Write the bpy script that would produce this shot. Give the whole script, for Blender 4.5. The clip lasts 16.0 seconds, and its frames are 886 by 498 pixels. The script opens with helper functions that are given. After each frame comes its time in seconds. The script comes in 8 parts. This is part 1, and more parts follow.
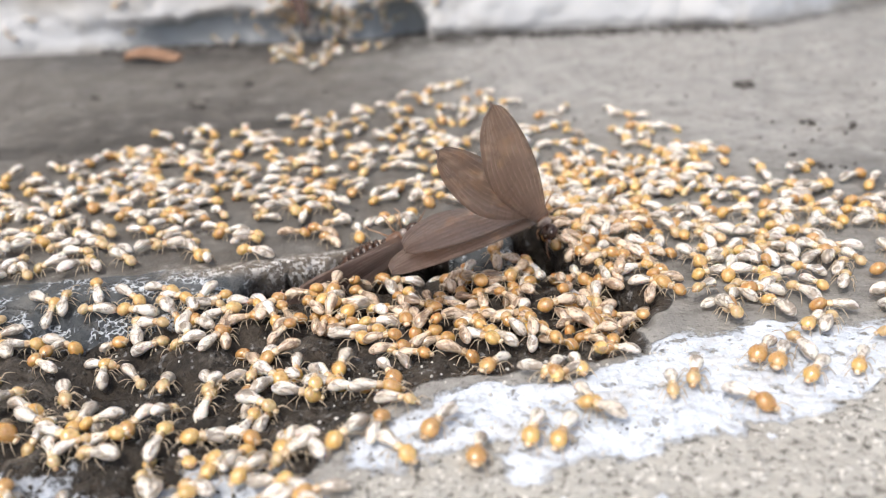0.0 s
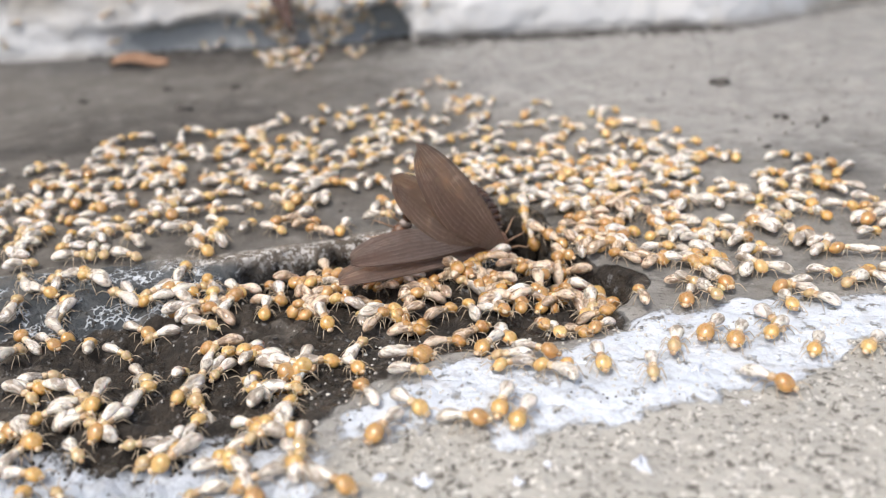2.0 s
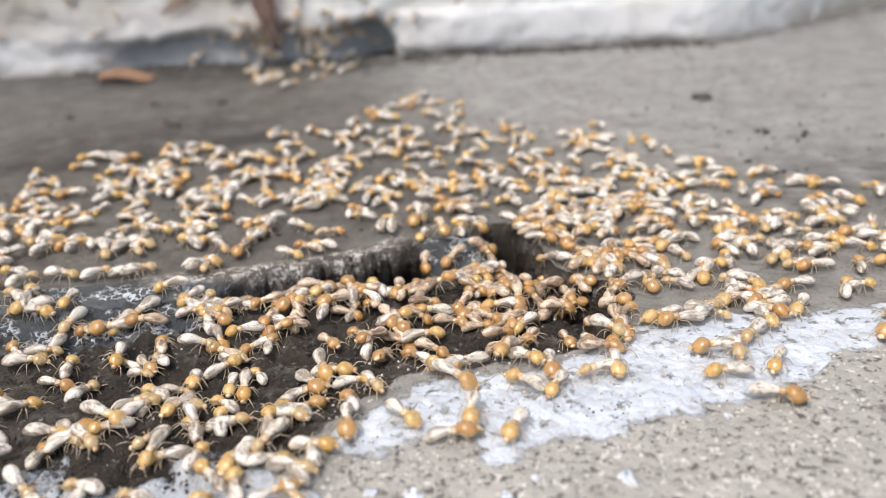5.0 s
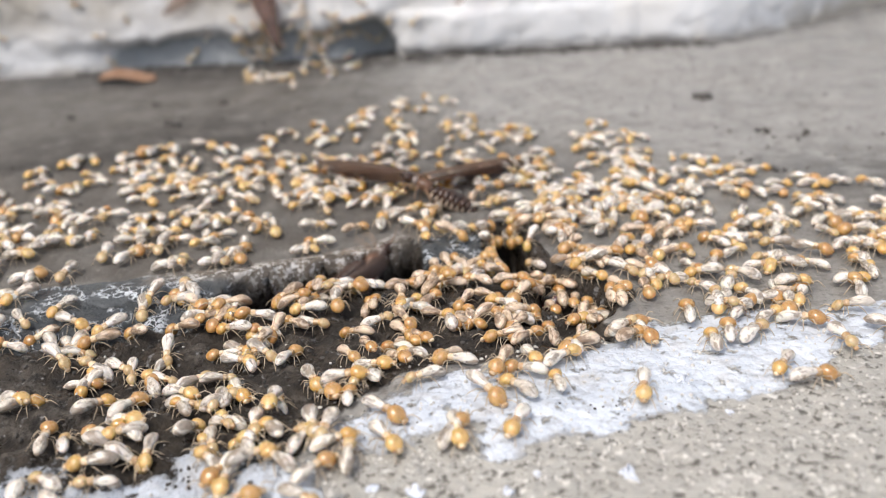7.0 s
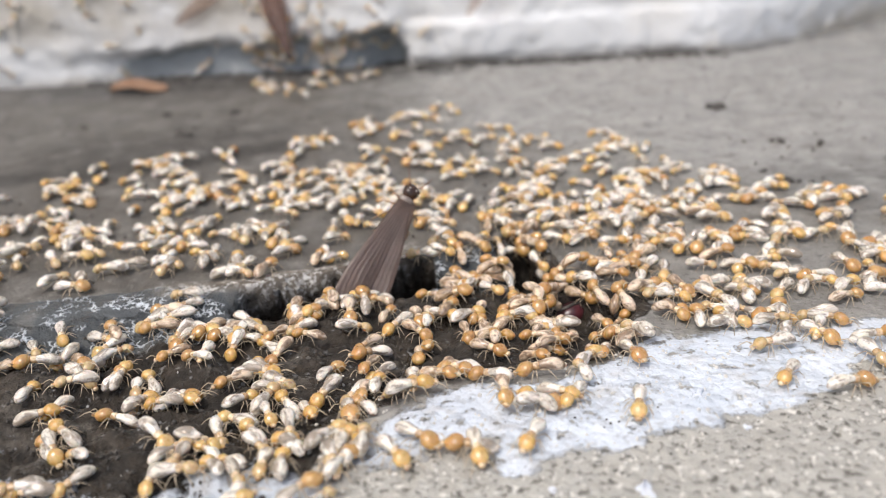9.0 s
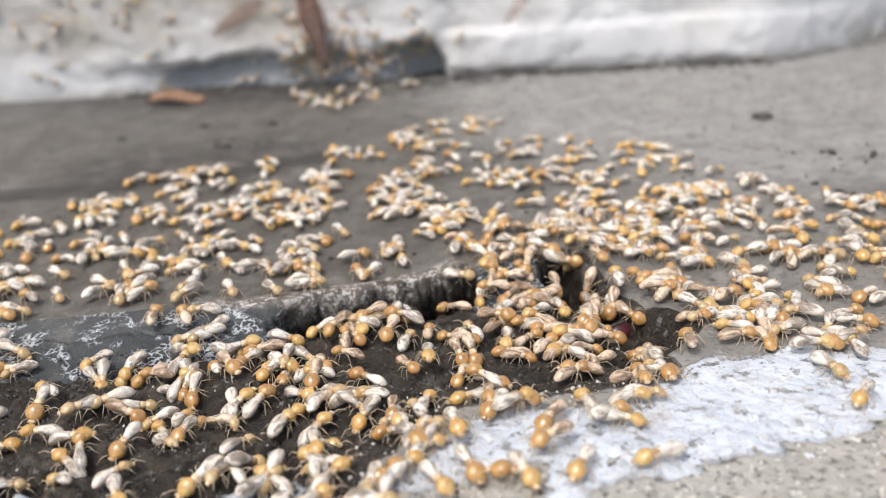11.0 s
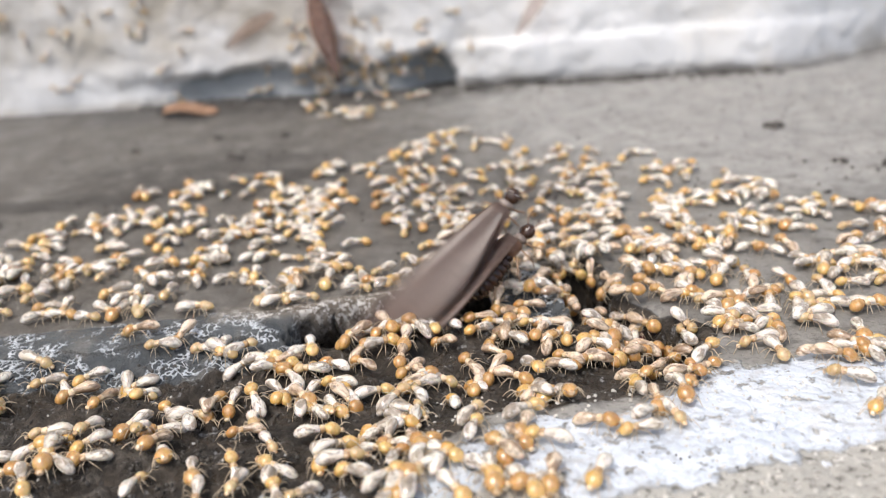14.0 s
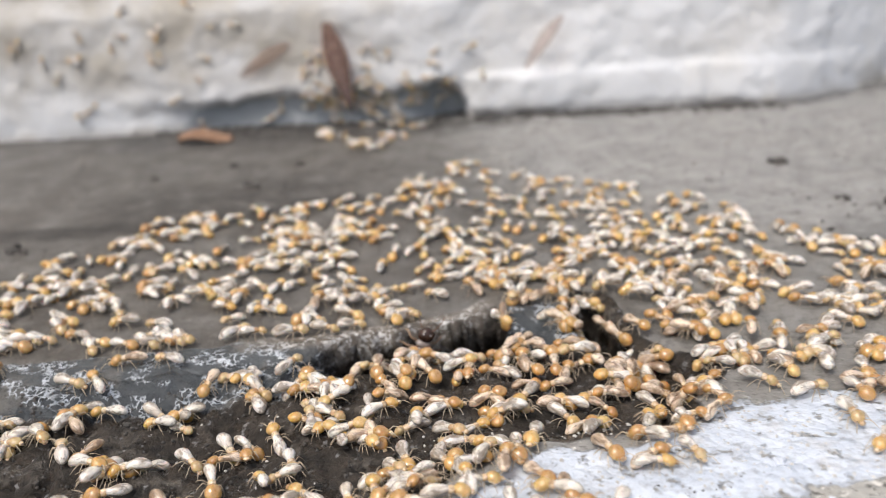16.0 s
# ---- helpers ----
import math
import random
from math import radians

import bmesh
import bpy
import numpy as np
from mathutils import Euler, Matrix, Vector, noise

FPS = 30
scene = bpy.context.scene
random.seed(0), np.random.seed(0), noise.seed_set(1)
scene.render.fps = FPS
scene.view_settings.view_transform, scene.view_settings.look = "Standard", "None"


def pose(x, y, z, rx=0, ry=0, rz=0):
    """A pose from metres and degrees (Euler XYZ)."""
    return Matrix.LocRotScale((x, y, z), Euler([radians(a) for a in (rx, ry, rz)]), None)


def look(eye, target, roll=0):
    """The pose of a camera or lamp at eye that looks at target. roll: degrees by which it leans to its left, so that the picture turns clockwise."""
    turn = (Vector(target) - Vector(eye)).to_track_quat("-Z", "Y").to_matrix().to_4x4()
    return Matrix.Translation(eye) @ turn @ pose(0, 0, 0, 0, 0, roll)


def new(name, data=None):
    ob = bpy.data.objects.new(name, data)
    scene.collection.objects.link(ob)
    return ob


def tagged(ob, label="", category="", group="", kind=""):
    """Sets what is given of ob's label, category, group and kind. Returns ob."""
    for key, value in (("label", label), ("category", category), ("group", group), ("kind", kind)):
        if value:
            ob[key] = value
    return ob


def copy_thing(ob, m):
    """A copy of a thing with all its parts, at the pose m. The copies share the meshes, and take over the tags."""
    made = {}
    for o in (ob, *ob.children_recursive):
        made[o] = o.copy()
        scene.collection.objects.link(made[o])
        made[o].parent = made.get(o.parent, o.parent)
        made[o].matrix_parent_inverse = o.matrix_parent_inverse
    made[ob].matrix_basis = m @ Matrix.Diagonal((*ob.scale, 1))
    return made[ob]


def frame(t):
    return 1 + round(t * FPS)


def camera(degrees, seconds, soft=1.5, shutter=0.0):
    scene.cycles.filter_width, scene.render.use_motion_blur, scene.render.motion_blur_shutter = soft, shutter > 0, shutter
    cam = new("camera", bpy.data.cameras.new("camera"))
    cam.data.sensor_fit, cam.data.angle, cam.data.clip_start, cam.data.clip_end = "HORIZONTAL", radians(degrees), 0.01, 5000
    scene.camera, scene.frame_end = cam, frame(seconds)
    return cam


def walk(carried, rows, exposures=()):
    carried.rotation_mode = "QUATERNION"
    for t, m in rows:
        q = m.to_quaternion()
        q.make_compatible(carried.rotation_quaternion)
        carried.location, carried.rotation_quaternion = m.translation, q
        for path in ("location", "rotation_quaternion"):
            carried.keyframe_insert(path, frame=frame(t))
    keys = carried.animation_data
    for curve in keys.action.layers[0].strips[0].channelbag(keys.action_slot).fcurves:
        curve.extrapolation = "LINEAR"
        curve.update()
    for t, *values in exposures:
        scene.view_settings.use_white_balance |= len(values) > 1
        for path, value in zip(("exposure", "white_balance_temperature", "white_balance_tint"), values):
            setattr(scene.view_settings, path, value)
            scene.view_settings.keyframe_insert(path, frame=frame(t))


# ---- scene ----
S = 0.01  # the place is laid out in centimetres

# ---- camera ----
cam = camera(50.0, 16.0, soft=0.9, shutter=0.8)
cam.data.dof.use_dof = True
cam.data.dof.focus_distance = 0.118
cam.data.dof.aperture_fstop = 22.0
PATH = [
    (0, 0.031, -11.934, 5.645, 0.780, -24.027, 2.448),
    (0.5, -0.019, -12.122, 5.691, 0.510, -23.592, 2.535),
    (1, -0.012, -12.244, 5.582, 0.242, -23.478, 2.591),
    (1.5, 0.000, -12.300, 5.498, -0.025, -23.382, 2.673),
    (2, 0.008, -12.445, 5.493, -0.245, -23.361, 2.689),
    (2.5, 0.014, -12.479, 5.475, -0.501, -23.319, 2.633),
    (3, 0.010, -12.475, 5.528, -0.683, -23.134, 2.594),
    (3.5, -0.013, -12.543, 5.617, -0.861, -22.968, 2.566),
    (4, -0.035, -12.535, 5.674, -1.067, -22.896, 2.521),
    (6.5, -0.006, -12.651, 5.553, -1.352, -22.623, 2.606),
    (7, -0.036, -12.612, 5.584, -1.220, -22.626, 2.629),
    (7.5, -0.065, -12.510, 5.585, -1.168, -22.646, 2.518),
    (8, -0.073, -12.517, 5.617, -1.048, -22.503, 2.567),
    (8.5, -0.079, -12.521, 5.627, -0.985, -22.401, 2.580),
    (9, -0.082, -12.511, 5.594, -0.634, -22.097, 2.770),
    (9.5, -0.134, -12.347, 5.584, 0.005, -21.943, 2.933),
    (12, -0.239, -12.134, 5.539, 1.834, -21.237, 3.556),
    (12.5, -0.277, -12.170, 5.591, 1.776, -21.229, 3.584),
    (13, -0.263, -12.241, 5.578, 1.781, -21.147, 3.615),
    (13.5, -0.271, -12.225, 5.588, 1.761, -21.108, 3.623),
    (14, -0.271, -12.216, 5.592, 2.060, -20.832, 3.863),
    (14.4, -0.408, -12.026, 5.395, 2.147, -20.041, 3.980),
    (14.5, -0.499, -11.899, 5.264, 2.312, -20.209, 4.058),
    (14.6, -0.525, -11.942, 5.289, 2.371, -20.200, 3.997),
    (14.8, -0.577, -12.027, 5.339, 2.279, -20.314, 3.875),
    (15, -0.629, -12.112, 5.389, 2.201, -19.868, 3.753),
    (15.5, -0.713, -12.133, 5.651, 2.062, -19.597, 3.280),
    (16, -0.561, -12.628, 6.007, 1.842, -19.684, 3.131),
]
EXPOSURES = [(0.0, 0.39), (0.7, 0.33), (2.5, 0.25), (3.5, 0.17), (4.0, 0.15), (6.5, 0.20), (8.5, 0.16), (12.0, 0.18), (13.2, 0.18), (14.0, 0.32), (14.5, 0.27), (16.0, 0.13)]
walk(cam, [(t, pose(x * S, y * S, z * S, 90 + p, 0, w) @ pose(0, 0, 0, 0, 0, -r)) for t, x, y, z, w, p, r in PATH], EXPOSURES)

# ---- light: an overcast day in open shade ----
world = bpy.data.worlds.new("world")
scene.world = world
world.use_nodes = True
wn = world.node_tree.nodes
sky = wn.new("ShaderNodeTexSky")
sky.sky_type = "NISHITA"
sky.sun_disc = False
sky.sun_elevation = radians(58)
sky.sun_rotation = radians(215)
sky.dust_density = 4.0
sky.air_density = 1.0
sky.ozone_density = 0.6
wn["Background"].inputs["Strength"].default_value = 0.15
world.node_tree.links.new(sky.outputs["Color"], wn["Background"].inputs["Color"])

sun = new("sun", bpy.data.lights.new("sun", "SUN"))
sun.data.energy = 1.7
sun.data.angle = radians(13)
sun.data.color = (1.0, 0.98, 0.955)
sun.matrix_world = look((-2, -3, 6), (0, 0, 0))


# ---- materials ----
class Nodes:
    """A short hand for building one node material."""

    def __init__(self, name, rough=0.6, metal=0.0, spec=0.5):
        self.mat = bpy.data.materials.new(name)
        self.mat.use_nodes = True
        self.tree = self.mat.node_tree
        self.bsdf = self.tree.nodes["Principled BSDF"]
        self.bsdf.inputs["Roughness"].default_value = rough
        self.bsdf.inputs["Metallic"].default_value = metal
        self.bsdf.inputs["Specular IOR Level"].default_value = spec
        self.coord = self.tree.nodes.new("ShaderNodeTexCoord").outputs["Object"]

    def set(self, socket, value):
        if isinstance(value, bpy.types.NodeSocket):
            self.tree.links.new(value, socket)
        elif value is not None:
            socket.default_value = value

    def noise(self, scale, detail=4.0, rough=0.55, vec=None, distort=0.0):
        n = self.tree.nodes.new("ShaderNodeTexNoise")
        n.inputs["Scale"].default_value = scale
        n.inputs["Detail"].default_value = detail
        n.inputs["Roughness"].default_value = rough
        n.inputs["Distortion"].default_value = distort
        self.set(n.inputs["Vector"], vec or self.coord)
        return n.outputs["Fac"]

    def voronoi(self, scale, feature="F1", vec=None, rand=1.0):
        n = self.tree.nodes.new("ShaderNodeTexVoronoi")
        n.feature = feature
        n.inputs["Scale"].default_value = scale
        n.inputs["Randomness"].default_value = rand
        self.set(n.inputs["Vector"], vec or self.coord)
        return n.outputs["Distance"]

    def warp(self, scale, amount):
        n = self.tree.nodes.new("ShaderNodeTexNoise")
        n.inputs["Scale"].default_value = scale
        self.set(n.inputs["Vector"], self.coord)
        m = self.tree.nodes.new("ShaderNodeVectorMath")
        m.operation = "MULTIPLY_ADD"
        self.set(m.inputs[0], n.outputs["Color"])
        m.inputs[1].default_value = (amount, amount, amount)
        self.set(m.inputs[2], self.coord)
        return m.outputs["Vector"]

    def ramp(self, fac, *stops):
        n = self.tree.nodes.new("ShaderNodeValToRGB")
        el = n.color_ramp.elements
        while len(el) < len(stops):
            el.new(0.5)
        for e, (p, c) in zip(el, stops):
            e.position = p
            e.color = (c, c, c, 1) if isinstance(c, (int, float)) else (*c, 1)
        self.set(n.inputs["Fac"], fac)
        return n.outputs["Color"]

    def mix(self, fac, a, b, mode="MIX"):
        n = self.tree.nodes.new("ShaderNodeMix")
        n.data_type = "RGBA"
        n.blend_type = mode
        self.set(n.inputs["Factor"], fac)
        for sock, v in ((n.inputs["A"], a), (n.inputs["B"], b)):
            self.set(sock, (*v, 1) if isinstance(v, tuple) and len(v) == 3 else v)
        return n.outputs["Result"]

    def math(self, op, a, b=None, clamp=False):
        n = self.tree.nodes.new("ShaderNodeMath")
        n.operation = op
        n.use_clamp = clamp
        self.set(n.inputs[0], a)
        self.set(n.inputs[1], b)
        return n.outputs[0]

    def attr(self, name):
        n = self.tree.nodes.new("ShaderNodeAttribute")
        n.attribute_name = name
        return n.outputs["Fac"]

    def random(self):
        return self.tree.nodes.new("ShaderNodeObjectInfo").outputs["Random"]

    def bump(self, height, dist, strength=1.0):
        n = self.tree.nodes.new("ShaderNodeBump")
        n.inputs["Distance"].default_value = dist
        n.inputs["Strength"].default_value = strength
        self.set(n.inputs["Height"], height)
        self.set(self.bsdf.inputs["Normal"], n.outputs["Normal"])

    def color(self, c):
        self.set(self.bsdf.inputs["Base Color"], (*c, 1) if isinstance(c, tuple) else c)
        return self

    def input(self, name, value):
        self.set(self.bsdf.inputs[name], value)
        return self


def ground_material():
    n = Nodes("damp_concrete", 0.6)
    big = n.noise(18, 4)
    mid = n.noise(150, 5, 0.65)
    fine = n.noise(900, 4, 0.7)
    base = n.mix(big, (0.205, 0.198, 0.183), (0.315, 0.307, 0.288))
    base = n.mix(n.ramp(mid, (0.40, 0.0), (0.62, 0.8)), base, (0.37, 0.36, 0.337))
    base = n.mix(n.ramp(n.noise(320, 4, 0.7), (0.52, 0.0), (0.68, 0.75)), base, (0.11, 0.10, 0.092))
    # damp ground round the nest
    damp = n.attr("damp")
    base = n.mix(n.math("MULTIPLY", damp, n.ramp(n.noise(110, 6, 0.7), (0.30, 0.55), (0.58, 1.0))), base, n.mix(mid, (0.052, 0.046, 0.040), (0.130, 0.119, 0.104)))
    # sand grains and small dark pits where the surface is worn open
    worn = n.attr("worn")
    grain = n.voronoi(620)
    base = n.mix(n.math("MULTIPLY", worn, 0.75), base, n.mix(n.noise(240, 5, 0.65), (0.35, 0.337, 0.30), (0.53, 0.512, 0.465)))
    base = n.mix(n.math("MULTIPLY", worn, n.ramp(n.noise(900, 5, 0.75), (0.41, 0.95), (0.455, 0.0))), base, (0.10, 0.092, 0.078))
    base = n.mix(n.math("MULTIPLY", worn, n.ramp(n.noise(800, 3), (0.61, 0.0), (0.66, 0.8))), base, (0.70, 0.68, 0.63))
    base = n.mix(n.ramp(fine, (0.60, 0.0), (0.72, 0.4)), base, (0.55, 0.53, 0.48))
    base = n.mix(n.math("MULTIPLY", n.math("SUBTRACT", 1.0, worn), n.ramp(n.noise(1300, 3, 0.7), (0.56, 0.0), (0.66, 0.6))), base, (0.06, 0.054, 0.048))
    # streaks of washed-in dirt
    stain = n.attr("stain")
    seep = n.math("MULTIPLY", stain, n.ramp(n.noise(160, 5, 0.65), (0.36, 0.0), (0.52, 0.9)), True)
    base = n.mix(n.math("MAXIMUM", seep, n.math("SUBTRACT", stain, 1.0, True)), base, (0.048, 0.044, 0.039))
    # dark soil and algae in the broken-out part, also shade painted on the lip's face
    soil_c = n.mix(n.ramp(n.noise(330, 6, 0.7), (0.36, 0.0), (0.66, 1.0)), (0.009, 0.007, 0.005), (0.066, 0.051, 0.037))
    soil_c = n.mix(n.ramp(n.noise(140, 5, 0.7), (0.57, 0.0), (0.67, 0.75)), soil_c, (0.15, 0.132, 0.11))
    soil_c = n.mix(n.ramp(n.noise(700, 3, 0.6), (0.62, 0.0), (0.70, 0.6)), soil_c, (0.38, 0.38, 0.38))
    soil = n.attr("soil")
    soil_shade_f = n.ramp(n.math("ADD", soil, n.math("MULTIPLY", n.math("SUBTRACT", n.noise(170, 6, 0.65), 0.5), 1.1)), (0.42, 0.0), (0.56, 1.0))
    base = n.mix(soil_shade_f, base, soil_c)
    # blue-grey crust with white lime threads
    crust = n.attr("crust")
    crust_f = n.ramp(n.math("ADD", crust, n.math("MULTIPLY", n.math("SUBTRACT", n.noise(150, 5, 0.6), 0.5), 0.9)), (0.42, 0.0), (0.55, 1.0))
    thread = n.ramp(n.voronoi(760, "DISTANCE_TO_EDGE", n.warp(600, 0.0030)), (0.045, 1.0), (0.12, 0.0))
    patch = n.ramp(n.noise(260, 3), (0.48, 0.0), (0.56, 1.0))
    thread = n.math("MULTIPLY", thread, patch)
    crust_c = n.mix(n.noise(300, 4), (0.030, 0.036, 0.042), (0.115, 0.125, 0.13))
    crust_c = n.mix(n.ramp(n.noise(120, 3), (0.52, 0.0), (0.66, 0.6)), crust_c, (0.22, 0.205, 0.18))
    crust_c = n.mix(thread, crust_c, (0.66, 0.70, 0.74))
    base = n.mix(crust_f, base, crust_c)
    # pale brittle rim of the lip
    rim = n.attr("rim")
    base = n.mix(n.math("MULTIPLY", rim, 0.85), base, n.mix(n.noise(380, 5, 0.7), (0.115, 0.095, 0.075), (0.33, 0.285, 0.235)))
    # white flecks paint wet highlights onto the lip
    base = n.mix(n.math("MULTIPLY", rim, n.ramp(n.noise(820, 4, 0.72), (0.51, 0.0), (0.57, 0.95))), base, (0.76, 0.74, 0.71))
    # remains of whitewash along the front edge
    paint = n.attr("paint")
    edge = n.math("ADD", paint, n.math("MULTIPLY", n.math("SUBTRACT", n.noise(130, 8, 0.72), 0.5), 1.5))
    paint_f = n.ramp(edge, (0.46, 0.0), (0.54, 1.0))
    holes = n.ramp(n.noise(430, 6, 0.72), (0.365, 0.0), (0.42, 1.0))
    paint_f = n.math("MULTIPLY", paint_f, holes)
    paint_c = n.mix(n.ramp(n.noise(260, 5, 0.65), (0.3, 0.0), (0.7, 1.0)), (0.52, 0.57, 0.64), (0.74, 0.79, 0.86))
    paint_c = n.mix(n.ramp(n.noise(520, 5, 0.7), (0.52, 0.0), (0.62, 0.7)), paint_c, (0.40, 0.425, 0.46))
    paint_c = n.mix(n.ramp(n.noise(190, 3), (0.56, 0.0), (0.70, 0.5)), paint_c, (0.47, 0.45, 0.42))
    base = n.mix(paint_f, base, paint_c)
    n.color(base)
    wet = n.ramp(n.noise(40, 3), (0.40, 0.40), (0.65, 0.66))
    rough = n.mix(crust_f, n.mix(soil_shade_f, wet, n.ramp(n.noise(260, 4), (0.42, 0.22), (0.60, 0.65))), (0.26, 0.26, 0.26))
    rough = n.mix(n.attr("rim"), rough, (0.22, 0.22, 0.22))
    n.input("Roughness", rough)
    h = n.math("ADD", n.math("MULTIPLY", fine, 0.6), n.math("MULTIPLY", mid, 1.0))
    h = n.math("ADD", h, n.math("MULTIPLY", paint_f, 0.35))
    h = n.math("ADD", h, n.math("MULTIPLY", n.math("MULTIPLY", thread, crust_f), 0.5))
    h = n.math("ADD", h, n.math("MULTIPLY", n.math("MULTIPLY", soil_shade_f, n.noise(420, 6, 0.75)), 2.2))
    h = n.math("ADD", h, n.math("MULTIPLY", n.math("MULTIPLY", worn, grain), -0.6))
    h = n.math("ADD", h, n.math("MULTIPLY", n.math("MULTIPLY", n.attr("rim"), n.noise(560, 5, 0.7)), 1.6))
    n.bump(h, 0.0007, 0.9)
    return n.mat


def wall_material():
    n = Nodes("old_whitewash", 0.75)
    base = n.mix(n.noise(14, 5, 0.6), (0.62, 0.625, 0.625), (0.75, 0.76, 0.775))
    base = n.mix(n.ramp(n.noise(30, 4, 0.6), (0.52, 0.0), (0.72, 0.5)), base, (0.56, 0.53, 0.475))
    base = n.mix(n.ramp(n.noise(75, 4, 0.65), (0.60, 0.0), (0.70, 0.4)), base, (0.42, 0.40, 0.37))
    damp = n.attr("damp")
    base = n.mix(n.math("MULTIPLY", damp, n.ramp(n.noise(60, 5), (0.3, 0.2), (0.6, 1.0))), base, (0.40, 0.37, 0.32))
    bare = n.attr("bare")
    bare_f = n.ramp(n.math("ADD", bare, n.math("MULTIPLY", n.math("SUBTRACT", n.noise(80, 6, 0.65), 0.5), 2.2)), (0.36, 0.0), (0.80, 1.0))
    bare_c = n.mix(n.noise(70, 4), (0.18, 0.20, 0.21), (0.40, 0.425, 0.44))
    n.color(n.mix(bare_f, base, bare_c))
    n.bump(n.math("ADD", n.noise(160, 5, 0.6), n.math("MULTIPLY", n.noise(40, 3), 2.0)), 0.0012, 0.8)
    return n.mat


def head_material(name, a, b, spec=0.6):
    n = Nodes(name, 0.22, 0, spec)
    tone = n.mix(n.random(), a, b)
    tone = n.mix(n.ramp(n.noise(900, 3), (0.30, 0.6), (0.62, 0.0)), tone, tuple(0.45 * v for v in a))
    n.color(tone)
    n.input("Subsurface Weight", 0.35)
    n.input("Subsurface Radius", (1.0, 0.5, 0.15))
    n.input("Subsurface Scale", 0.0007)
    n.input("Coat Weight", 0.7)
    n.input("Coat IOR", 1.75)
    n.input("Coat Roughness", 0.04)
    n.input("Roughness", n.ramp(n.noise(2600, 2), (0.3, 0.2), (0.7, 0.4)))
    return n.mat


def body_material(name, a, b, gut, bands=0.0):
    n = Nodes(name, 0.3, 0, 0.5)
    tone = n.mix(n.random(), a, b)
    # the dark gut shows through the thin skin
    shift = n.tree.nodes.new("ShaderNodeVectorMath")
    shift.operation = "ADD"
    along = n.tree.nodes.new("ShaderNodeVectorMath")
    along.operation = "MULTIPLY"
    n.set(along.inputs[0], n.coord)
    along.inputs[1].default_value = (0.45, 1, 1)
    n.set(shift.inputs[0], along.outputs["Vector"])
    n.set(shift.inputs[1], n.random())
    inner = n.noise(950, 3, 0.6, shift.outputs["Vector"], 0.8)
    tone = n.mix(n.ramp(inner, (0.40, 0.85), (0.48, 0.0)), tone, tuple(min(0.88, 1.22 * v) for v in b))
    tone = n.mix(n.ramp(inner, (0.51, 0.0), (0.59, 0.85)), tone, gut)
    fine = n.noise(1900, 3, 0.65, shift.outputs["Vector"])
    tone = n.mix(n.ramp(fine, (0.55, 0.0), (0.64, 0.6)), tone, tuple(0.5 * v for v in gut))
    n.color(tone)
    n.input("Subsurface Weight", 0.45)
    n.input("Subsurface Radius", (1.0, 0.75, 0.5))
    n.input("Subsurface Scale", 0.0005)
    n.input("Coat Weight", 0.65)
    n.input("Coat IOR", 1.55)
    n.input("Coat Roughness", 0.05)
    n.input("Roughness", n.ramp(fine, (0.3, 0.2), (0.7, 0.42)))
    n.bump(fine, 0.0001, 0.6)
    return n.mat


def plain_material(name, a, b, rough=0.5, scale=800, spec=0.5):
    n = Nodes(name, rough, 0, spec)
    n.color(n.mix(n.ramp(n.noise(scale, 4), (0.35, 0.0), (0.65, 1.0)), a, b))
    n.bump(n.noise(scale * 2.5, 3), 0.00008, 0.5)
    return n.mat


